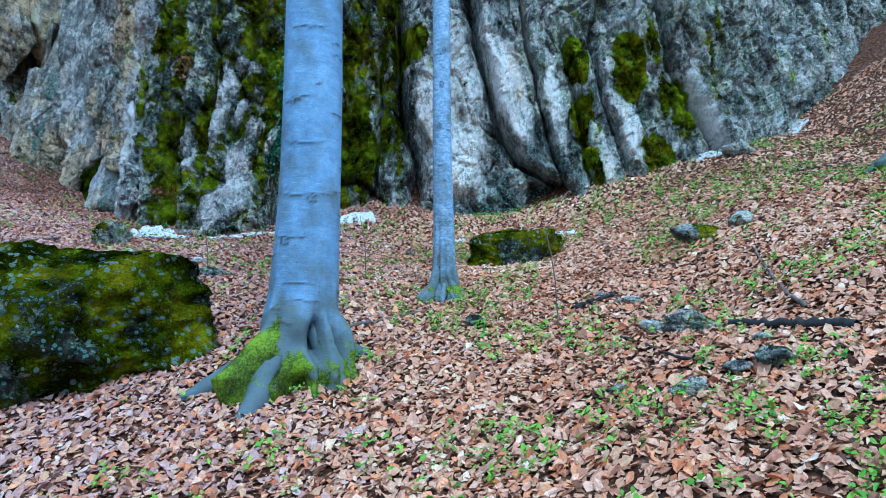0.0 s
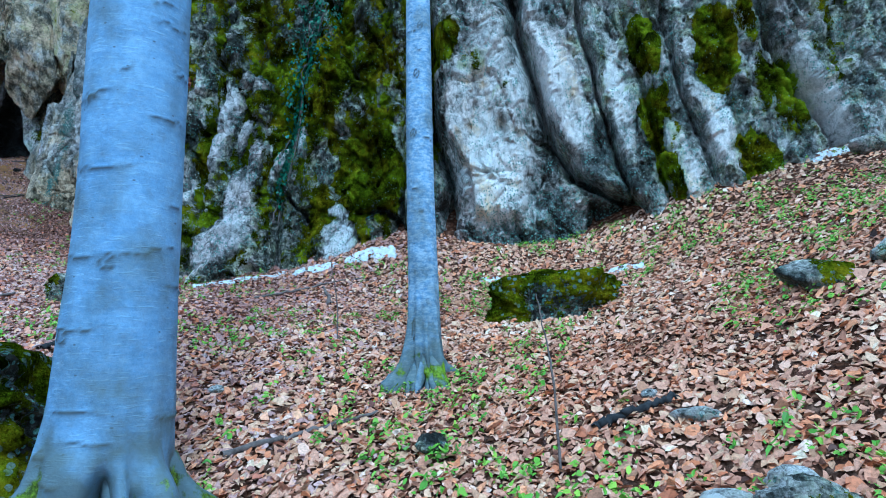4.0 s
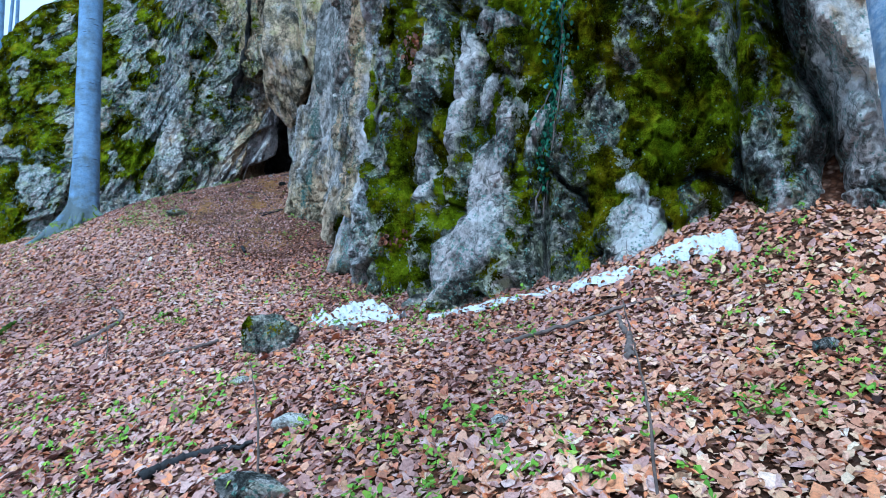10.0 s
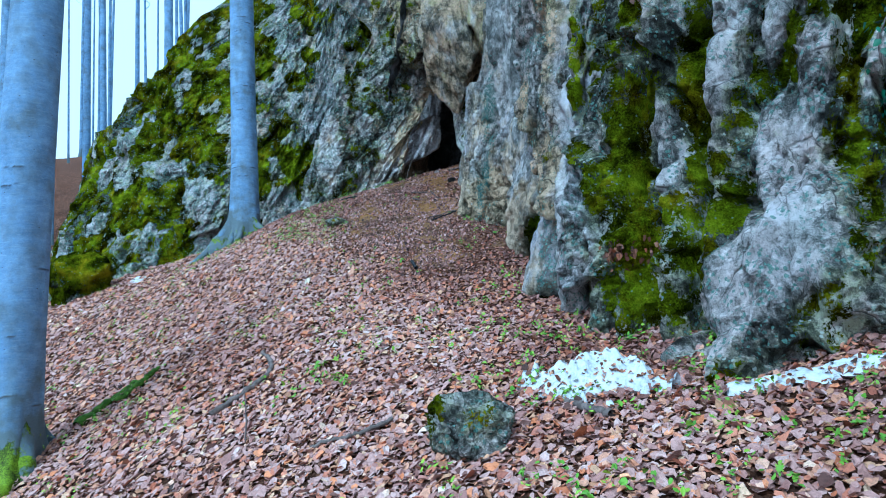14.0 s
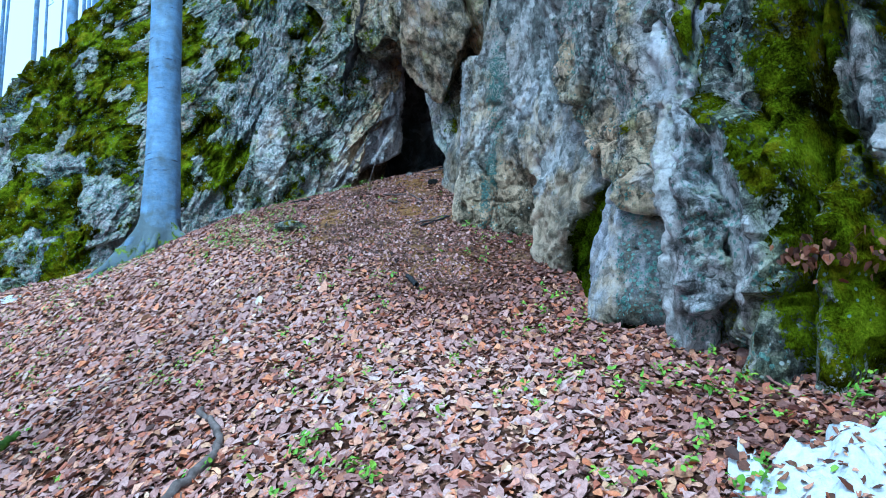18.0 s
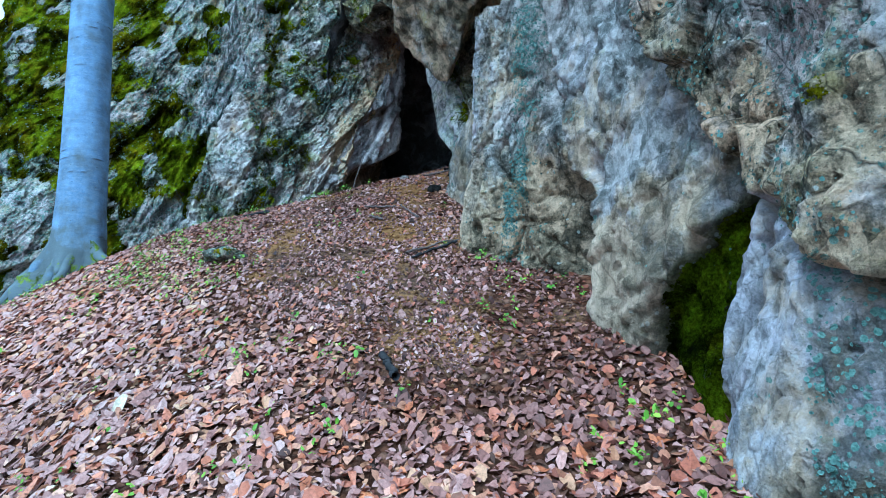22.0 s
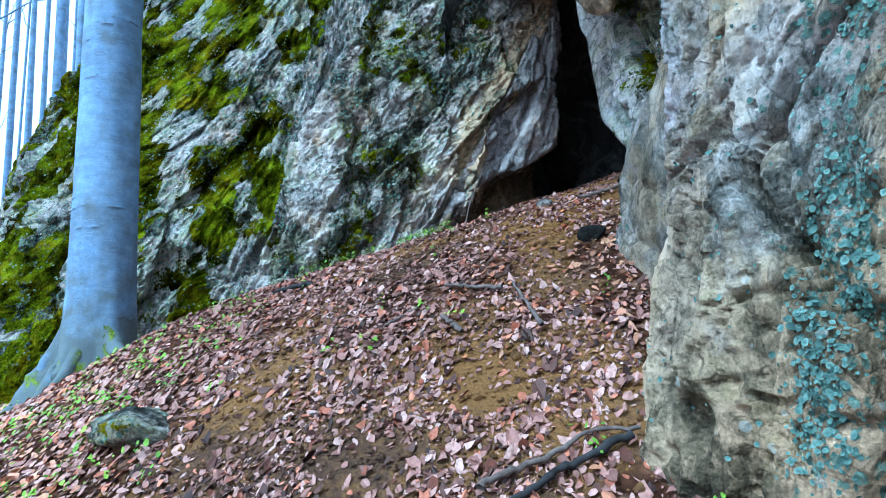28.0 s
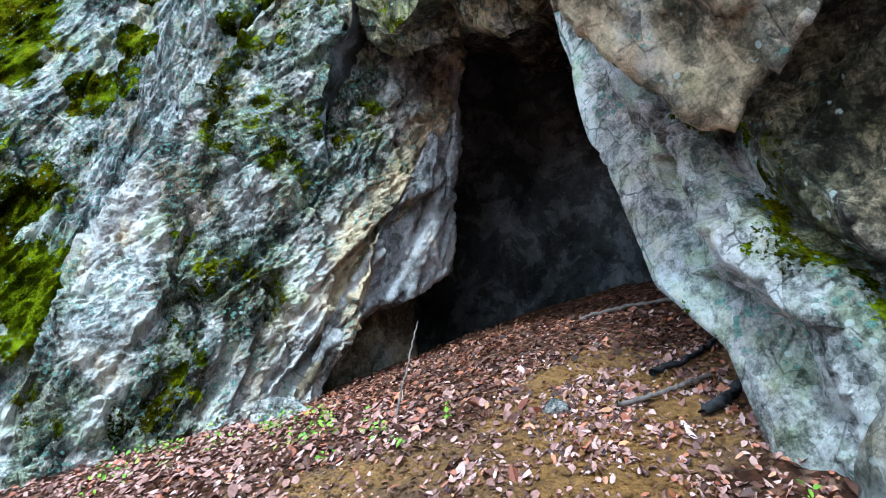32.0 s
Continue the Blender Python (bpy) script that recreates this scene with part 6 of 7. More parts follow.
def leaf_field(name, px, py, dz, length, tone, seed, tilt, material, label, wide=0.66, fine=False):
    """Many dry pointed leaves in one mesh, each folded along its midrib, bowed and twisted."""
    rng = np.random.RandomState(seed)
    n = len(px)
    a = rng.uniform(0, 2 * np.pi, n)
    if fine:
        shape = np.array([(-0.5, 0), (-0.05, 0), (0.54, 0), (-0.33, 0.33), (0.0, 0.5), (0.32, 0.33), (-0.33, -0.33), (0.0, -0.5), (0.32, -0.33)])
        tri = np.array([(0, 1, 3), (3, 1, 4), (1, 5, 4), (1, 2, 5), (0, 6, 1), (6, 7, 1), (1, 7, 8), (1, 8, 2)])
    else:
        shape = np.array([(-0.5, 0), (0.52, 0), (-0.2, 0.45), (0.25, 0.42), (-0.2, -0.45), (0.25, -0.42)])
        tri = np.array([(0, 1, 2), (2, 1, 3), (0, 4, 1), (4, 5, 1)])
    k = len(shape)
    lx = shape[None, :, 0] * length[:, None]
    ly = shape[None, :, 1] * (length * wide * rng.uniform(0.7, 1.25, n))[:, None]
    if fine:
        lx, ly = lx + rng.normal(0, 0.06, (n, k)) * length[:, None], ly + rng.normal(0, 0.06, (n, k)) * length[:, None]
    u, w = shape[None, :, 0], shape[None, :, 1]
    fold, bow, twist = rng.normal(0.12, 0.3, n)[:, None], rng.normal(0.08, 0.45, n)[:, None], rng.normal(0, 0.5, n)[:, None]
    lz = (fold * np.abs(w) + bow * u * u + twist * u * w) * length[:, None]
    lz = lz - np.minimum(lz.min(1), 0)[:, None] * 0.6
    t1, t2 = rng.normal(0, tilt, n), rng.normal(0, tilt, n)
    lz = lz + lx * np.tan(t1.clip(-0.6, 0.6))[:, None] + ly * np.tan(t2.clip(-1, 1))[:, None]
    ca, sa = np.cos(a)[:, None], np.sin(a)[:, None]
    x = px[:, None] + lx * ca - ly * sa
    y = py[:, None] + lx * sa + ly * ca
    e = 0.1
    gx = (ground_z(px + e, py) - ground_z(px - e, py)) / (2 * e)
    gy = (ground_z(px, py + e) - ground_z(px, py - e)) / (2 * e)
    z = (ground_z(px, py) + dz)[:, None] + lz + gx[:, None] * (x - px[:, None]) + gy[:, None] * (y - py[:, None])
    v = np.stack([x, y, z], -1).reshape(-1, 3)
    f = (np.arange(n)[:, None, None] * k + tri[None]).reshape(-1, 3)
    me = raw_mesh(name, v, f)
    me.polygons.foreach_set("use_smooth", np.zeros(len(me.polygons), dtype=bool))
    put_attr(me, "tone", np.repeat(tone, k))
    ob = part(name, me, material)
    return tagged(ob, label, "leaves", kind="stuff")


def path_far(x, y):
    """Distance from the line walked, in plan."""
    line = [(0, 0.5), (0.9, 2.4), (0.5, 4.5), (-1, 6.5), (-3, 7.5), (-5.2, 8.7), (-6.7, 11), (-8.3, 12.7), (-10, 13.2)]
    d = np.full(np.shape(x), 99.0)
    for (ax, ay), (bx, by) in zip(line, line[1:]):
        t = np.clip(((x - ax) * (bx - ax) + (y - ay) * (by - ay)) / ((bx - ax) ** 2 + (by - ay) ** 2), 0, 1)
        d = np.minimum(d, np.hypot(x - ax - t * (bx - ax), y - ay - t * (by - ay)))
    return d


def scatter(n, seed, x0, x1, y0, y1, keep):
    rng = np.random.RandomState(seed)
    x, y = rng.uniform(x0, x1, n), rng.uniform(y0, y1, n)
    ok = rng.uniform(0, 1, n) < keep(x, y)
    return x[ok], y[ok]


def on_floor(x, y):
    """1 where the open forest floor is, 0 under the cliff."""
    edge = np.interp(x, [-21, -18, -16.8, -15.3, -14.3, -14.2, -11.2, -10.9, -10.2, -9.7, -8.7, -8, -7, -6.5, -6, -4, -1, 4, 6, 9], [11.0, 12.2, 14.2, 14.4, 15.8, 18.5, 18.5, 15.9, 15.0, 14.3, 14.25, 13.75, 13.15, 12.8, 12.5, 12.2, 13.1, 12.6, 13.0, 14.5])
    return (y < edge).astype(float)


def litter_keep(x, y):
    near = path_far(x, y)
    thin = 1 - 0.5 * sstep(12.2, 13.2, y) * sstep(-8.0, -9.0, x) * sstep(-0.1, 0.12, fbm(x * 1.9, y * 1.9, 0.0, 13, 3))
    return thin * on_floor(x, y) * (1 - (0.78 + 0.19 * sstep(14.8, 15.3, y)) * np.clip(1.1 * bare_earth(x, y), 0, 1)) * np.clip(1.30 - near * 0.13, 0.2, 1) * sstep(-4.0, -0.5, y + 0.8 * fbm(x * 0.8, y * 0.8, 0.0, 14, 2))


def build_litter():
    x, y = scatter(860000, 5, -20, 10.8, -4.0, 18.8, litter_keep)
    rng = np.random.RandomState(6)
    n = len(x)
    upper = np.maximum(sstep(11.6, 13.2, y) * sstep(-7.0, -9.0, x), 0.72 * sstep(0.8, -3.5, x))
    upper = upper * (1 - 0.85 * sstep(15.3, 15.9, y) * (x < -10)) * (1 - 0.85 * bell(np.hypot((x + 10.6) / 0.5, (y - 15.0) / 0.8), 0, 1.0))
    # Tone drops inside the cave and, standing in for shade, at the buttress foot.
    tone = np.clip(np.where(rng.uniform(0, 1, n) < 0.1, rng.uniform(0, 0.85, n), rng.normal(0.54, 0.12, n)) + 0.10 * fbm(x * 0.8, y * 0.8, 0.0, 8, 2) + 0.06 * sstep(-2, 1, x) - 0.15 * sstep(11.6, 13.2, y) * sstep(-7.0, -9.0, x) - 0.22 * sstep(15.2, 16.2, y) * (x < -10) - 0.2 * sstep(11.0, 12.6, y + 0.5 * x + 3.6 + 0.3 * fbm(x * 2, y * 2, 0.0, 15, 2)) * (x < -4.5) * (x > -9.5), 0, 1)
    lift, size = rng.uniform(0.0, 0.024, n), (np.where(rng.uniform(0, 1, n) < 0.45, rng.lognormal(-3.35, 0.3, n), rng.lognormal(-2.74, 0.22, n)) * (1 - 0.36 * sstep(11.6, 13.2, y) * sstep(-7.0, -9.0, x)) * 0.9 * (1 + 0.03 * np.clip(path_far(x, y) - 3, 0, 5))).clip(0.022, 0.13)
    old, close = rng.uniform(0, 1, n) < upper, path_far(x, y) < 1.9
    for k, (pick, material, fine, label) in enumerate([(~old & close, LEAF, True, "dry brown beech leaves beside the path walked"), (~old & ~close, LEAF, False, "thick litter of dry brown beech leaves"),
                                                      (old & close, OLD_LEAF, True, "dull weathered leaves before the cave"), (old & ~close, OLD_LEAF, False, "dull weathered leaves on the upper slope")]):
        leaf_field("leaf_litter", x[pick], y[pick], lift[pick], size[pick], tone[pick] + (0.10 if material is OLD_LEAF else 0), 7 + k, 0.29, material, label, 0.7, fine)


build_litter()


def build_crumbs():
    """Small dark leaf scraps and crumbs on the bare soil before the cave."""
    x, y = scatter(170000, 25, -14.0, -8.6, 12.0, 17.5, lambda x, y: on_floor(x, y) * np.clip(0.15 + bare_earth(x, y), 0, 0.8) * np.clip(0.5 + 0.9 * fbm(x * 4, y * 4, 0.0, 26, 3), 0.1, 1))
    rng = np.random.RandomState(27)
    n = len(x)
    leaf_field("leaf_scraps", x, y, rng.uniform(0.0, 0.012, n), rng.lognormal(-3.95, 0.5, n).clip(0.006, 0.06), rng.uniform(0.0, 0.9, n), 28, 0.4, OLD_LEAF, "broken leaf scraps and crumbs on bare soil")


build_crumbs()


def build_clods():
    """Lumps of soil on the bare crest before the cave."""
    x, y = scatter(26000, 35, -13.0, -8.4, 12.4, 17.0, lambda x, y: on_floor(x, y) * np.clip(bare_earth(x, y), 0, 0.5))
    rng = np.random.RandomState(36)
    n = len(x)
    size = rng.lognormal(-4.6, 0.5, n).clip(0.004, 0.03)
    octa = np.array([(1, 0, 0), (0, 1, 0), (-1, 0, 0), (0, -1, 0), (0, 0, 0.8), (0, 0, -0.8)], float)
    v = octa[None] * size[:, None, None] * rng.uniform(0.6, 1.2, (n, 6, 1))
    a = rng.uniform(0, 6.28, n)
    vx, vy = v[..., 0] * np.cos(a)[:, None] - v[..., 1] * np.sin(a)[:, None], v[..., 0] * np.sin(a)[:, None] + v[..., 1] * np.cos(a)[:, None]
    p = np.stack([x[:, None] + vx, y[:, None] + vy, ground_z(x, y)[:, None] + v[..., 2] + 0.2 * size[:, None]], -1)
    tri = np.array([(0, 1, 4), (1, 2, 4), (2, 3, 4), (3, 0, 4), (1, 0, 5), (2, 1, 5), (3, 2, 5), (0, 3, 5)])
    me = raw_mesh("soil_clods", p.reshape(-1, 3), (np.arange(n)[:, None, None] * 6 + tri[None]).reshape(-1, 3))
    put_attr(me, "bare", np.ones(n * 6))
    put_attr(me, "clay", np.repeat(bell(np.hypot((x + 11.6) / 0.6, (y - 15.7) / 0.7), 0, 1.0), 6))
    tagged(part("soil_clods", me, GROUND), "small clods of brown soil before the cave", "soil", kind="stuff")


build_clods()


def build_snow_leaves():
    p = np.vstack(SNOW_LEAVES)
    rng = np.random.RandomState(16)
    n = len(p)
    leaf_field("snow_leaves", p[:, 0], p[:, 1], p[:, 2], rng.normal(0.036, 0.014, n).clip(0.012, 0.08), rng.uniform(0.0, 0.6, n), 17, 0.3, LEAF, "dark leaves strewn over the old snow")


build_snow_leaves()


def build_seedlings():
    rng = np.random.RandomState(9)

    def keep(x, y):
        return on_floor(x, y) * (1 - bare_earth(x, y)) * np.clip(0.42 + 1.2 * fbm(x * 1.1, y * 1.1, 0.0, 31, 3), 0, 1) * np.clip(0.5 + 0.7 * sstep(-1, 1.2, x) - 0.2 * sstep(-6, -9, x) + 2.5 * bell(np.hypot((x + 13.6) / 0.9, (y - 14.4) / 0.8), 0, 1.0) + 2.5 * bell(np.hypot((x + 12.6) / 1.0, (y - 12.7) / 0.6), 0, 1.0), 0, 1)

    x, y = scatter(26000, 10, -19, 9, 0.5, 15.4, keep)
    k = 8
    n = len(x)
    px = np.repeat(x, k) + rng.normal(0, 0.026, n * k)
    py = np.repeat(y, k) + rng.normal(0, 0.026, n * k)
    tone = np.clip(rng.uniform(0, 1, n * k) * 0.6 + 0.4 * np.repeat(rng.uniform(0, 1, n), k), 0, 1)
    leaf_field("seedlings", px, py, rng.uniform(0.02, 0.09, n * k), rng.normal(0.029, 0.009, n * k).clip(0.012, 0.05) * (1 - 0.3 * sstep(-6, -9, px)), tone, 11, 0.4, PLANT, "scattered green seedlings among dry leaves", 0.62)


build_seedlings()

# ---- sticks ----


def stick(points, r0, r1, seed, label, material=None, name="stick"):
    rng = random.Random(seed)
    c = np.array([(x, y, gz(x, y) + dz) for x, y, dz in points])
    pts, _ = spline(c, 26)
    wob = min(0.008, 0.3 * max(r0, r1))
    pts = pts + np.array([[rng.gauss(0, wob) for _ in range(3)] for _ in range(len(pts))])
    rad = np.linspace(r0, r1, len(pts)) * np.array([1 + 0.15 * rng.uniform(-1, 1) for _ in range(len(pts))])
    v, f = tube(pts, rad, 8)
    return tagged(part(name, raw_mesh(name, v, f), material or STICK), label, "branch", group="fallen sticks")


def at_ground(*xy, lift=0.03):
    return [(x, y, lift) for x, y in xy]


stick(at_ground((-8.6, 10.25), (-8.0, 10.05), (-7.8, 9.7), (-7.7, 9.35)), 0.018, 0.03, 1, "curved grey dead branch on the leaves")
stick(at_ground((-1.02, 6.21), (-0.69, 6.46), (-0.19, 6.86)), 0.022, 0.012, 2, "long grey stick lying by tree roots")
stick(at_ground((2.13, 4.83), (2.3, 4.49), (2.6, 4.1)), 0.03, 0.035, 3, "dark rotten branch on the leaves", DARKWOOD)
stick(at_ground((3.16, 6.57), (2.92, 5.86), (2.7, 5.13), (2.6, 4.65)), 0.008, 0.018, 4, "pale bent stick on the leaves")
stick(at_ground((1.4, 5.15), (1.56, 4.52), (1.69, 4.13)), 0.012, 0.01, 5, "thin dark twig on the leaves", DARKWOOD)
stick(at_ground((1.21, 6.11), (1.43, 6.18), (1.69, 6.25)), 0.026, 0.02, 6, "short black branch on the leaves", DARKWOOD)
stick(at_ground((-3.66, 7.82), (-3.61, 8.05), (-3.25, 8.27)), 0.035, 0.012, 7, "wet black branch lying among leaves", DARKWOOD)
stick(at_ground((-2.76, 10.31), (-2.32, 10.82), (-2.03, 11.16), (-1.56, 11.37)), 0.02, 0.012, 8, "long thin dark branch on the leaves")
stick(at_ground((-2.03, 10.93), (-1.81, 10.51), (-1.65, 10.05)), 0.016, 0.028, 9, "pale crooked stick on the leaves")
stick(at_ground((-6.17, 9.44), (-6.0, 9.68), (-5.94, 9.96)), 0.014, 0.018, 10, "grey stick half under leaves")
stick(at_ground((-4.94, 10.65), (-4.72, 10.58), (-4.53, 10.53)), 0.022, 0.028, 11, "broken branch with a pale orange end")
stick(at_ground((-9.8, 13.67), (-9.79, 13.92), (-9.73, 14.12)), 0.010, 0.013, 12, "dark stick leaning on the rock foot", DARKWOOD)
stick(at_ground((-9.04, 12.64), (-8.91, 12.58), (-8.81, 12.52)), 0.02, 0.022, 13, "short charred stick among leaves", DARKWOOD)
stick(at_ground((-9.9, 13.7), (-9.85, 13.93), (-9.83, 14.06), (-9.72, 14.16)), 0.012, 0.006, 14, "grey forked branch at the rock foot")
stick(at_ground((-10.78, 14.5), (-10.56, 14.41), (-10.37, 14.33)), 0.006, 0.010, 15, "grey broken stick on bare soil")
stick(at_ground((-11.01, 13.93), (-11.02, 14.0), (-11.03, 14.12)), 0.006, 0.007, 16, "small twig on bare soil")
stick(at_ground((-10.83, 14.14), (-10.7, 14.12), (-10.63, 14.11)), 0.01, 0.012, 17, "small pale twig on bare soil")
stick(at_ground((-11.13, 14.33), (-10.98, 14.39), (-10.78, 14.44)), 0.008, 0.01, 18, "grey twig on bare soil")
stick(at_ground((-11.5, 16.0), (-11.4, 16.18), (-11.34, 16.59)), 0.018, 0.013, 20, "short dark log in the cave mouth", DARKWOOD)
stick(at_ground((-11.2, 15.72), (-11.15, 15.81), (-11.1, 16.04)), 0.024, 0.017, 21, "charred log end in the cave mouth", DARKWOOD)
stick(at_ground((-11.5, 15.6), (-11.35, 15.82), (-11.24, 16.03)), 0.012, 0.01, 22, "thin stick in the cave mouth")
stick(at_ground((-12.76, 13.9), (-12.6, 14.0), (-12.49, 14.09)), 0.016, 0.014, 23, "dark stick near the slab foot", DARKWOOD)
stick([(-12.55, 15.35, 0.0), (-12.53, 15.42, 0.2), (-12.6, 15.6, 0.42)], 0.006, 0.004, 24, "thin reddish twig standing in soil")
stick(at_ground((-12.6, 17.4), (-12.3, 17.6), (-11.9, 17.7)), 0.02, 0.015, 25, "grey stick inside the cave")
for k, (sx, sy, tall) in enumerate([(-1.01, 8.45, 0.75), (-2.93, 8.03, 0.6), (1.02, 5.77, 0.9), (-6.9, 9.3, 0.4)]):
    stick([(sx, sy, -0.03), (sx - 0.02, sy + 0.02, tall * 0.5), (sx - 0.09, sy + 0.03, tall)], 0.007, 0.003, 70 + k, "thin upright leafless sapling in the litter", None, "sapling")
stick(at_ground((-9.8, 9.35), (-9.6, 9.0), (-9.4, 8.72), lift=0.02), 0.03, 0.06, 80, "mossy surface root among leaves", MOSSWOOD)
stick(at_ground((-9.85, 9.6), (-9.65, 9.3), (-9.5, 9.05), lift=0.02), 0.025, 0.05, 81, "mossy surface root among leaves", MOSSWOOD)
boulder("charred_lump", -10.83, 15.06, (0.17, 0.12, 0.11), 41, "black charred lump of wood on soil", -1, -0.2, 0.3, 0.3, 3, lichen=0.0)
boulder("stone", -11.73, 15.5, (0.12, 0.1, 0.09), 42, "small yellowish stone on bare soil", -1, 0.5, 0.3, 0.2, 3, lichen=0.0)
for k, (sx, sy, size, look_of) in enumerate([(1.73, 6.05, 0.22, 0.62), (0.31, 6.23, 0.26, 0.4), (-1.51, 7.06, 0.16, 0.7), (1.57, 6.45, 0.13, 0.72), (1.92, 5.28, 0.24, 0.75), (1.44, 3.9, 0.22, 0.62), (1.79, 4.02, 0.2, 0.65), (1.09, 4.1, 0.14, 0.6),
                                            (1.52, 3.95, 0.2, 0.75), (2.14, 4.38, 0.16, 0.72), (1.81, 6.04, 0.14, 0.7), (1.88, 10.0, 0.18, 0.72), (-2.02, 8.95, 0.14, 0.72), (-3.22, 8.52, 0.22, 0.68), (-4.44, 9.09, 0.22, 0.66), (-0.55, 10.44, 0.2, 0.6)]):
    boulder("stone", sx, sy, (size, size * 0.75, size * 0.5), 60 + k, "small mossy grey stone among leaves" if look_of < 0.6 else "small pale stone among dry leaves", 0.3 if look_of < 0.6 else -0.3, look_of + 0.05, 0.3, k * 1.3, 3)
# ---- ivy on the cliff ----
from mathutils.bvhtree import BVHTree


def face_tree(name):
    me = bpy.data.objects[name].data
    return BVHTree.FromPolygons([v.co for v in me.vertices], [p.vertices for p in me.polygons])


def wall_leaves(name, spots, length, seed, material, label, category="ivy", drop=0.25):
    """Leaves set on a rock face: spots are (place, normal) pairs."""
    rng = np.random.RandomState(seed)
    shape = np.array([(0, 0.0), (0.42, 0.32), (0.22, 0.95), (0, 1.15), (-0.22, 0.95), (-0.42, 0.32)])
    vs, tone = [], []
    for place, nrm in spots:
        nrm = (nrm + Vector(rng.normal(0, 0.35, 3))).normalized()
        down = Vector((rng.normal(0, 0.5), rng.normal(0, 0.2), -1.0))
        v = (down - nrm * down.dot(nrm)).normalized()
        u = nrm.cross(v)
        size = length * rng.uniform(0.6, 1.3)
        for a, c in shape:
            vs.append(place + u * (a * size) + v * ((c - 0.5) * size) + nrm * (drop * size * (0.3 - abs(a))))
        tone += [rng.uniform(0, 0.35 if material is LEAF else 1)] * 6
    n = len(spots)
    tri = np.array([(0, 1, 2), (0, 2, 3), (0, 3, 4), (0, 4, 5)])
    f = (np.arange(n)[:, None, None] * 6 + tri[None]).reshape(-1, 3)
    me = raw_mesh(name, np.array([tuple(p) for p in vs]), f)
    put_attr(me, "tone", np.array(tone))
    return tagged(part(name, me, material), label, category, kind="stuff")


def on_wall(tree, x, z, out=0.03):
    p, nrm, _, _ = tree.ray_cast(Vector((x, 6.0, z)), Vector((0, 1, 0)))
    if p is None:
        return None
    if nrm.y > 0:
        nrm = -nrm
    return p + nrm * out, nrm


def build_ivy():
    tree = face_tree("cliff_main")
    rng = random.Random(12)
    spots = []
    for _ in range(2300):
        z = 4.55 + 5.0 * rng.random() ** 0.9
        x = -3.33 + 0.11 * (z - 4.6) + rng.gauss(0, 0.035 + 0.035 * (z - 4.5))
        s = on_wall(tree, x, z, rng.uniform(0.02, 0.09))
        if s:
            spots.append(s)
    wall_leaves("ivy_leaves", spots, 0.046, 3, IVY, "trailing dark green ivy hanging down the cliff")
    for k in range(4):
        pts = []
        for i in range(30):
            z = 4.3 + 0.17 * i
            s = on_wall(tree, -3.33 + 0.11 * (z - 4.6) + 0.08 * math.sin(z * 2 + k) + 0.04 * k - 0.06, z, 0.03)
            if s:
                pts.append(s[0])
        v, f = tube([tuple(p) for p in pts], np.linspace(0.008, 0.012, len(pts)), 5)
        tagged(part("ivy_stem", raw_mesh("ivy_stem", v, f), STICK), "thin brown ivy stem on the cliff", "ivy")
    clump = []
    for _ in range(130):
        s = on_wall(tree, -5.35 + rng.gauss(0, 0.11), 4.2 + rng.gauss(0, 0.05), rng.uniform(0.02, 0.12))
        if s:
            clump.append(s)
    wall_leaves("dead_leaf_clump", clump, 0.045, 5, LEAF, "clump of dead brown leaves caught on rock", "leaves")
    tuft = []
    for _ in range(70):
        s = on_wall(tree, -5.2 + rng.gauss(0, 0.12), 6.9 + rng.gauss(0, 0.12), rng.uniform(0.02, 0.2))
        if s:
            tuft.append(s)
    wall_leaves("dry_tuft", tuft, 0.07, 6, LEAF, "dry brown tuft caught in a crack", "leaves")


build_ivy()


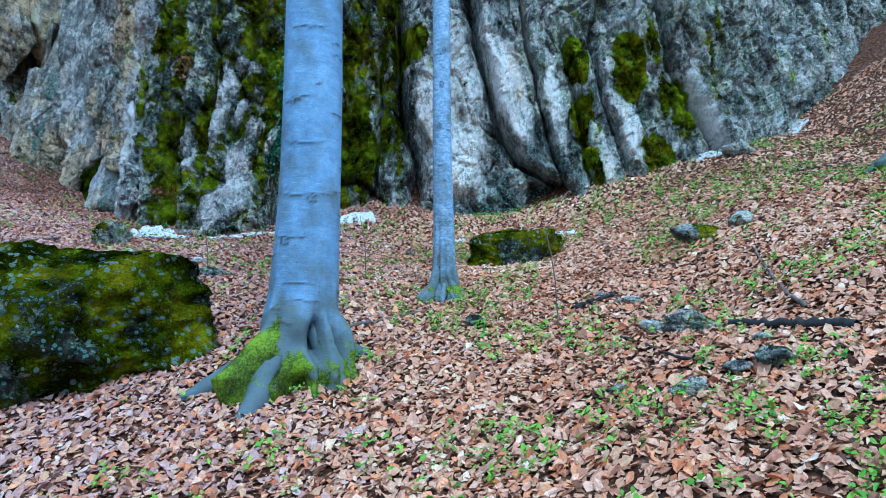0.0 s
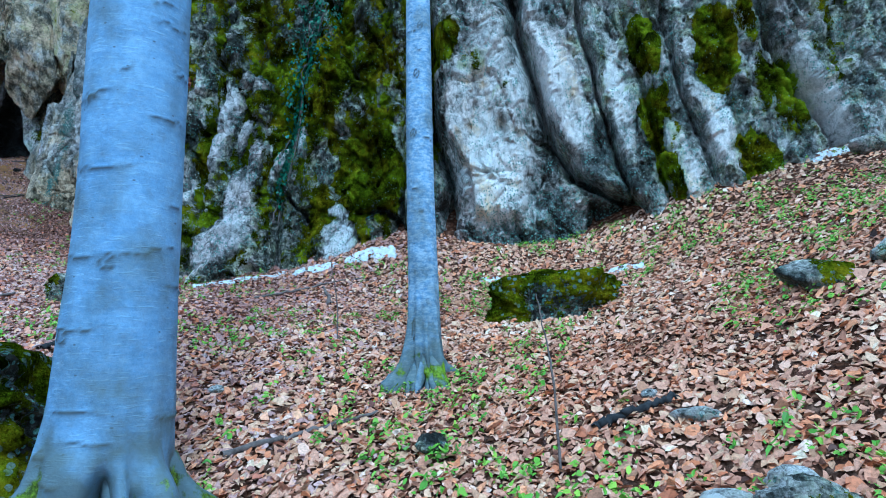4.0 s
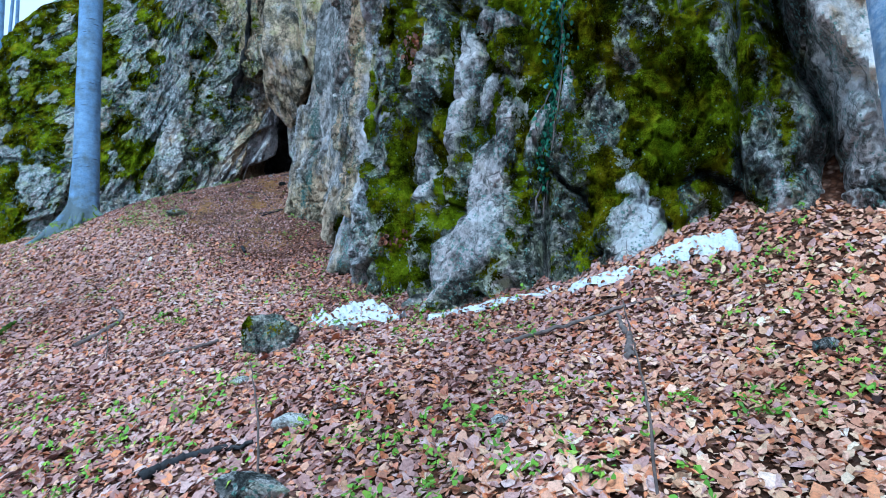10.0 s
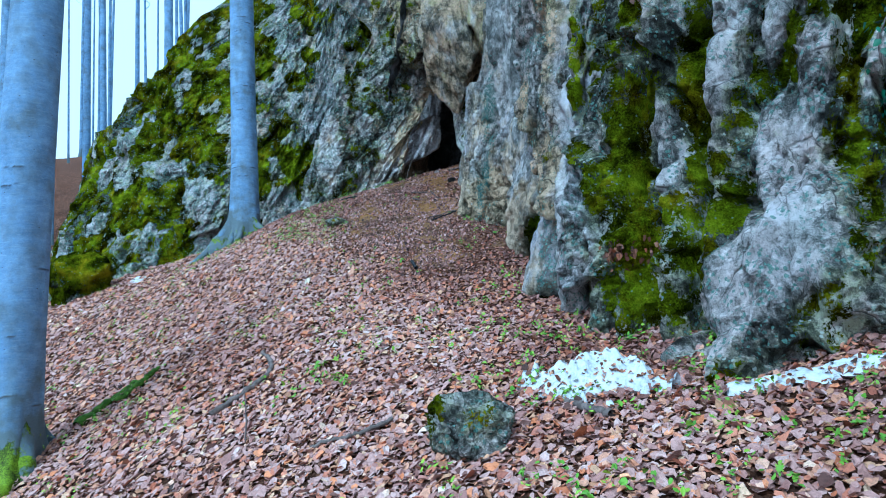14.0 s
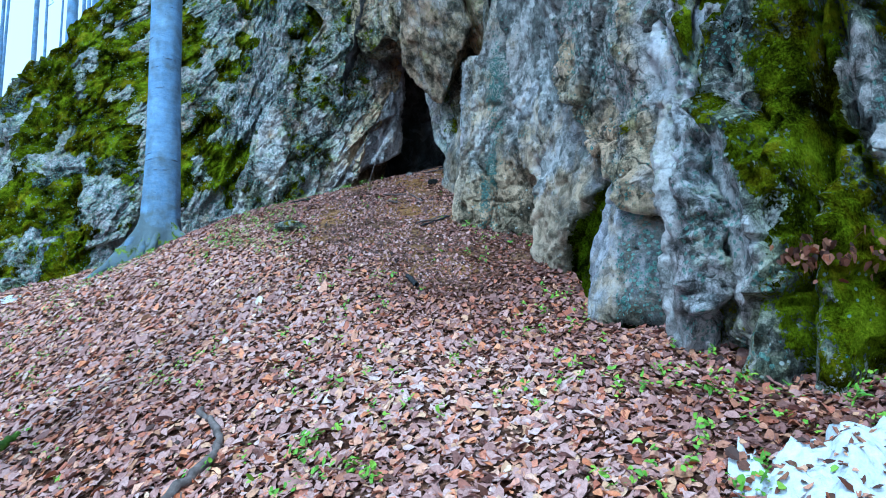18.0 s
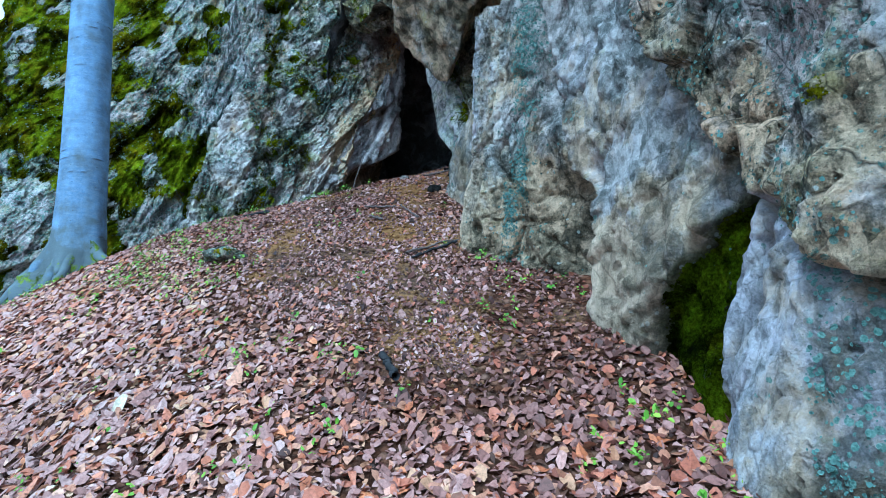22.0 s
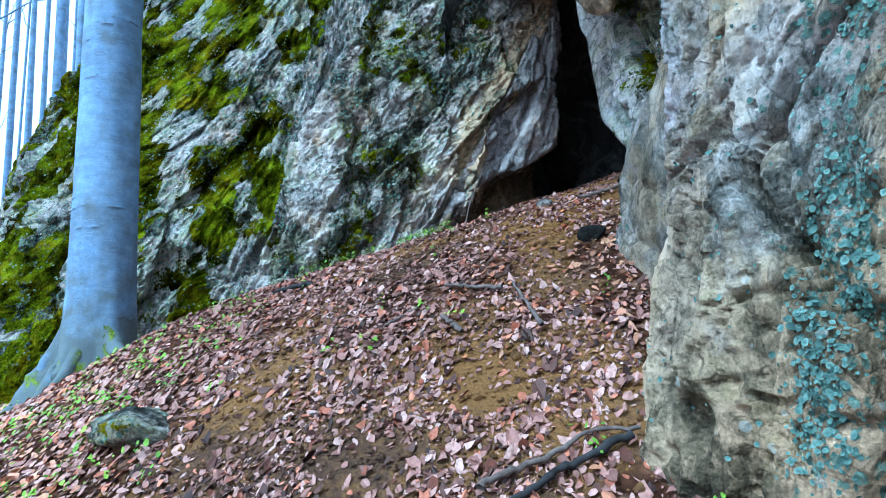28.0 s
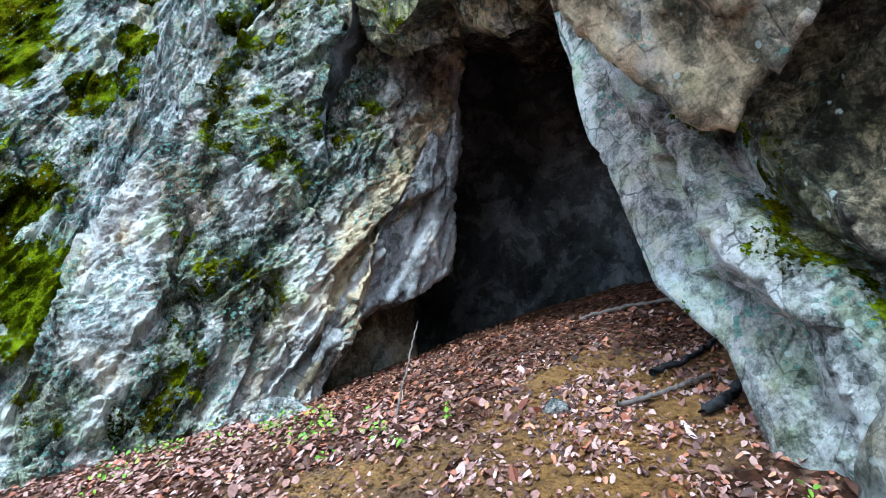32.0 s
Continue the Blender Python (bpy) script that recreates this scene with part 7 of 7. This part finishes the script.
def build_flakes():
    """Raised lichen rosettes where the crust is thickest on the buttress."""
    me = bpy.data.objects["cliff_block"].data
    n = len(me.vertices)
    co, nrm, crust = np.empty(n * 3, np.float32), np.empty(n * 3, np.float32), np.empty(n, np.float32)
    me.vertices.foreach_get("co", co)
    me.vertices.foreach_get("normal", nrm)
    me.attributes["lichen"].data.foreach_get("value", crust)
    co, nrm = co.reshape(-1, 3).astype(float), nrm.reshape(-1, 3).astype(float)
    wish = np.clip(crust - 0.45, 0, 1) ** 1.3 * (0.15 + sstep(-0.15, 0.25, fbm(co[:, 0] * 4, co[:, 1] * 4, co[:, 2] * 3, 33, 3))) * (co[:, 2] < 7.6) * (co[:, 0] < -6.4)
    wish = wish + 0.006 * (co[:, 0] < -8.4) * (co[:, 2] < 7.6)
    arr = np.random.RandomState(32)
    pick = arr.choice(n, 8500, p=wish / wish.sum())
    spin = np.linspace(0, 2 * math.pi, 7, endpoint=False)
    vs, tone = [], []
    for i in pick:
        p, nv = Vector(co[i]) + Vector(arr.normal(0, 0.009, 3)), Vector(nrm[i])
        nv = (nv + Vector(arr.normal(0, 0.3, 3))).normalized()
        u = nv.cross(Vector((arr.normal(), arr.normal(), arr.normal()))).normalized()
        w = nv.cross(u)
        size = float(np.clip(arr.lognormal(-5.15, 0.4), 0.002, 0.011))
        vs.append(p + nv * 0.003)
        for a in spin:
            k = size * arr.uniform(0.7, 1.15)
            vs.append(p + u * (math.cos(a) * k) + w * (math.sin(a) * k) + nv * (0.004 + 0.25 * size * arr.uniform(0.2, 1)))
        tone += [arr.uniform(0, 0.4)] + list(arr.uniform(0, 1) * 0.6 + 0.4 * arr.uniform(0, 1, 7))
    tri = np.array([(0, 1 + i, 1 + (i + 1) % 7) for i in range(7)])
    f = (np.arange(len(pick))[:, None, None] * 8 + tri[None]).reshape(-1, 3)
    me = raw_mesh("lichen_flakes", np.array([tuple(p) for p in vs]), f)
    put_attr(me, "tone", np.array(tone))
    tagged(part("lichen_flakes", me, LICHEN), "teal lichen rosettes crusting the grey buttress", "lichen", kind="stuff")


build_flakes()
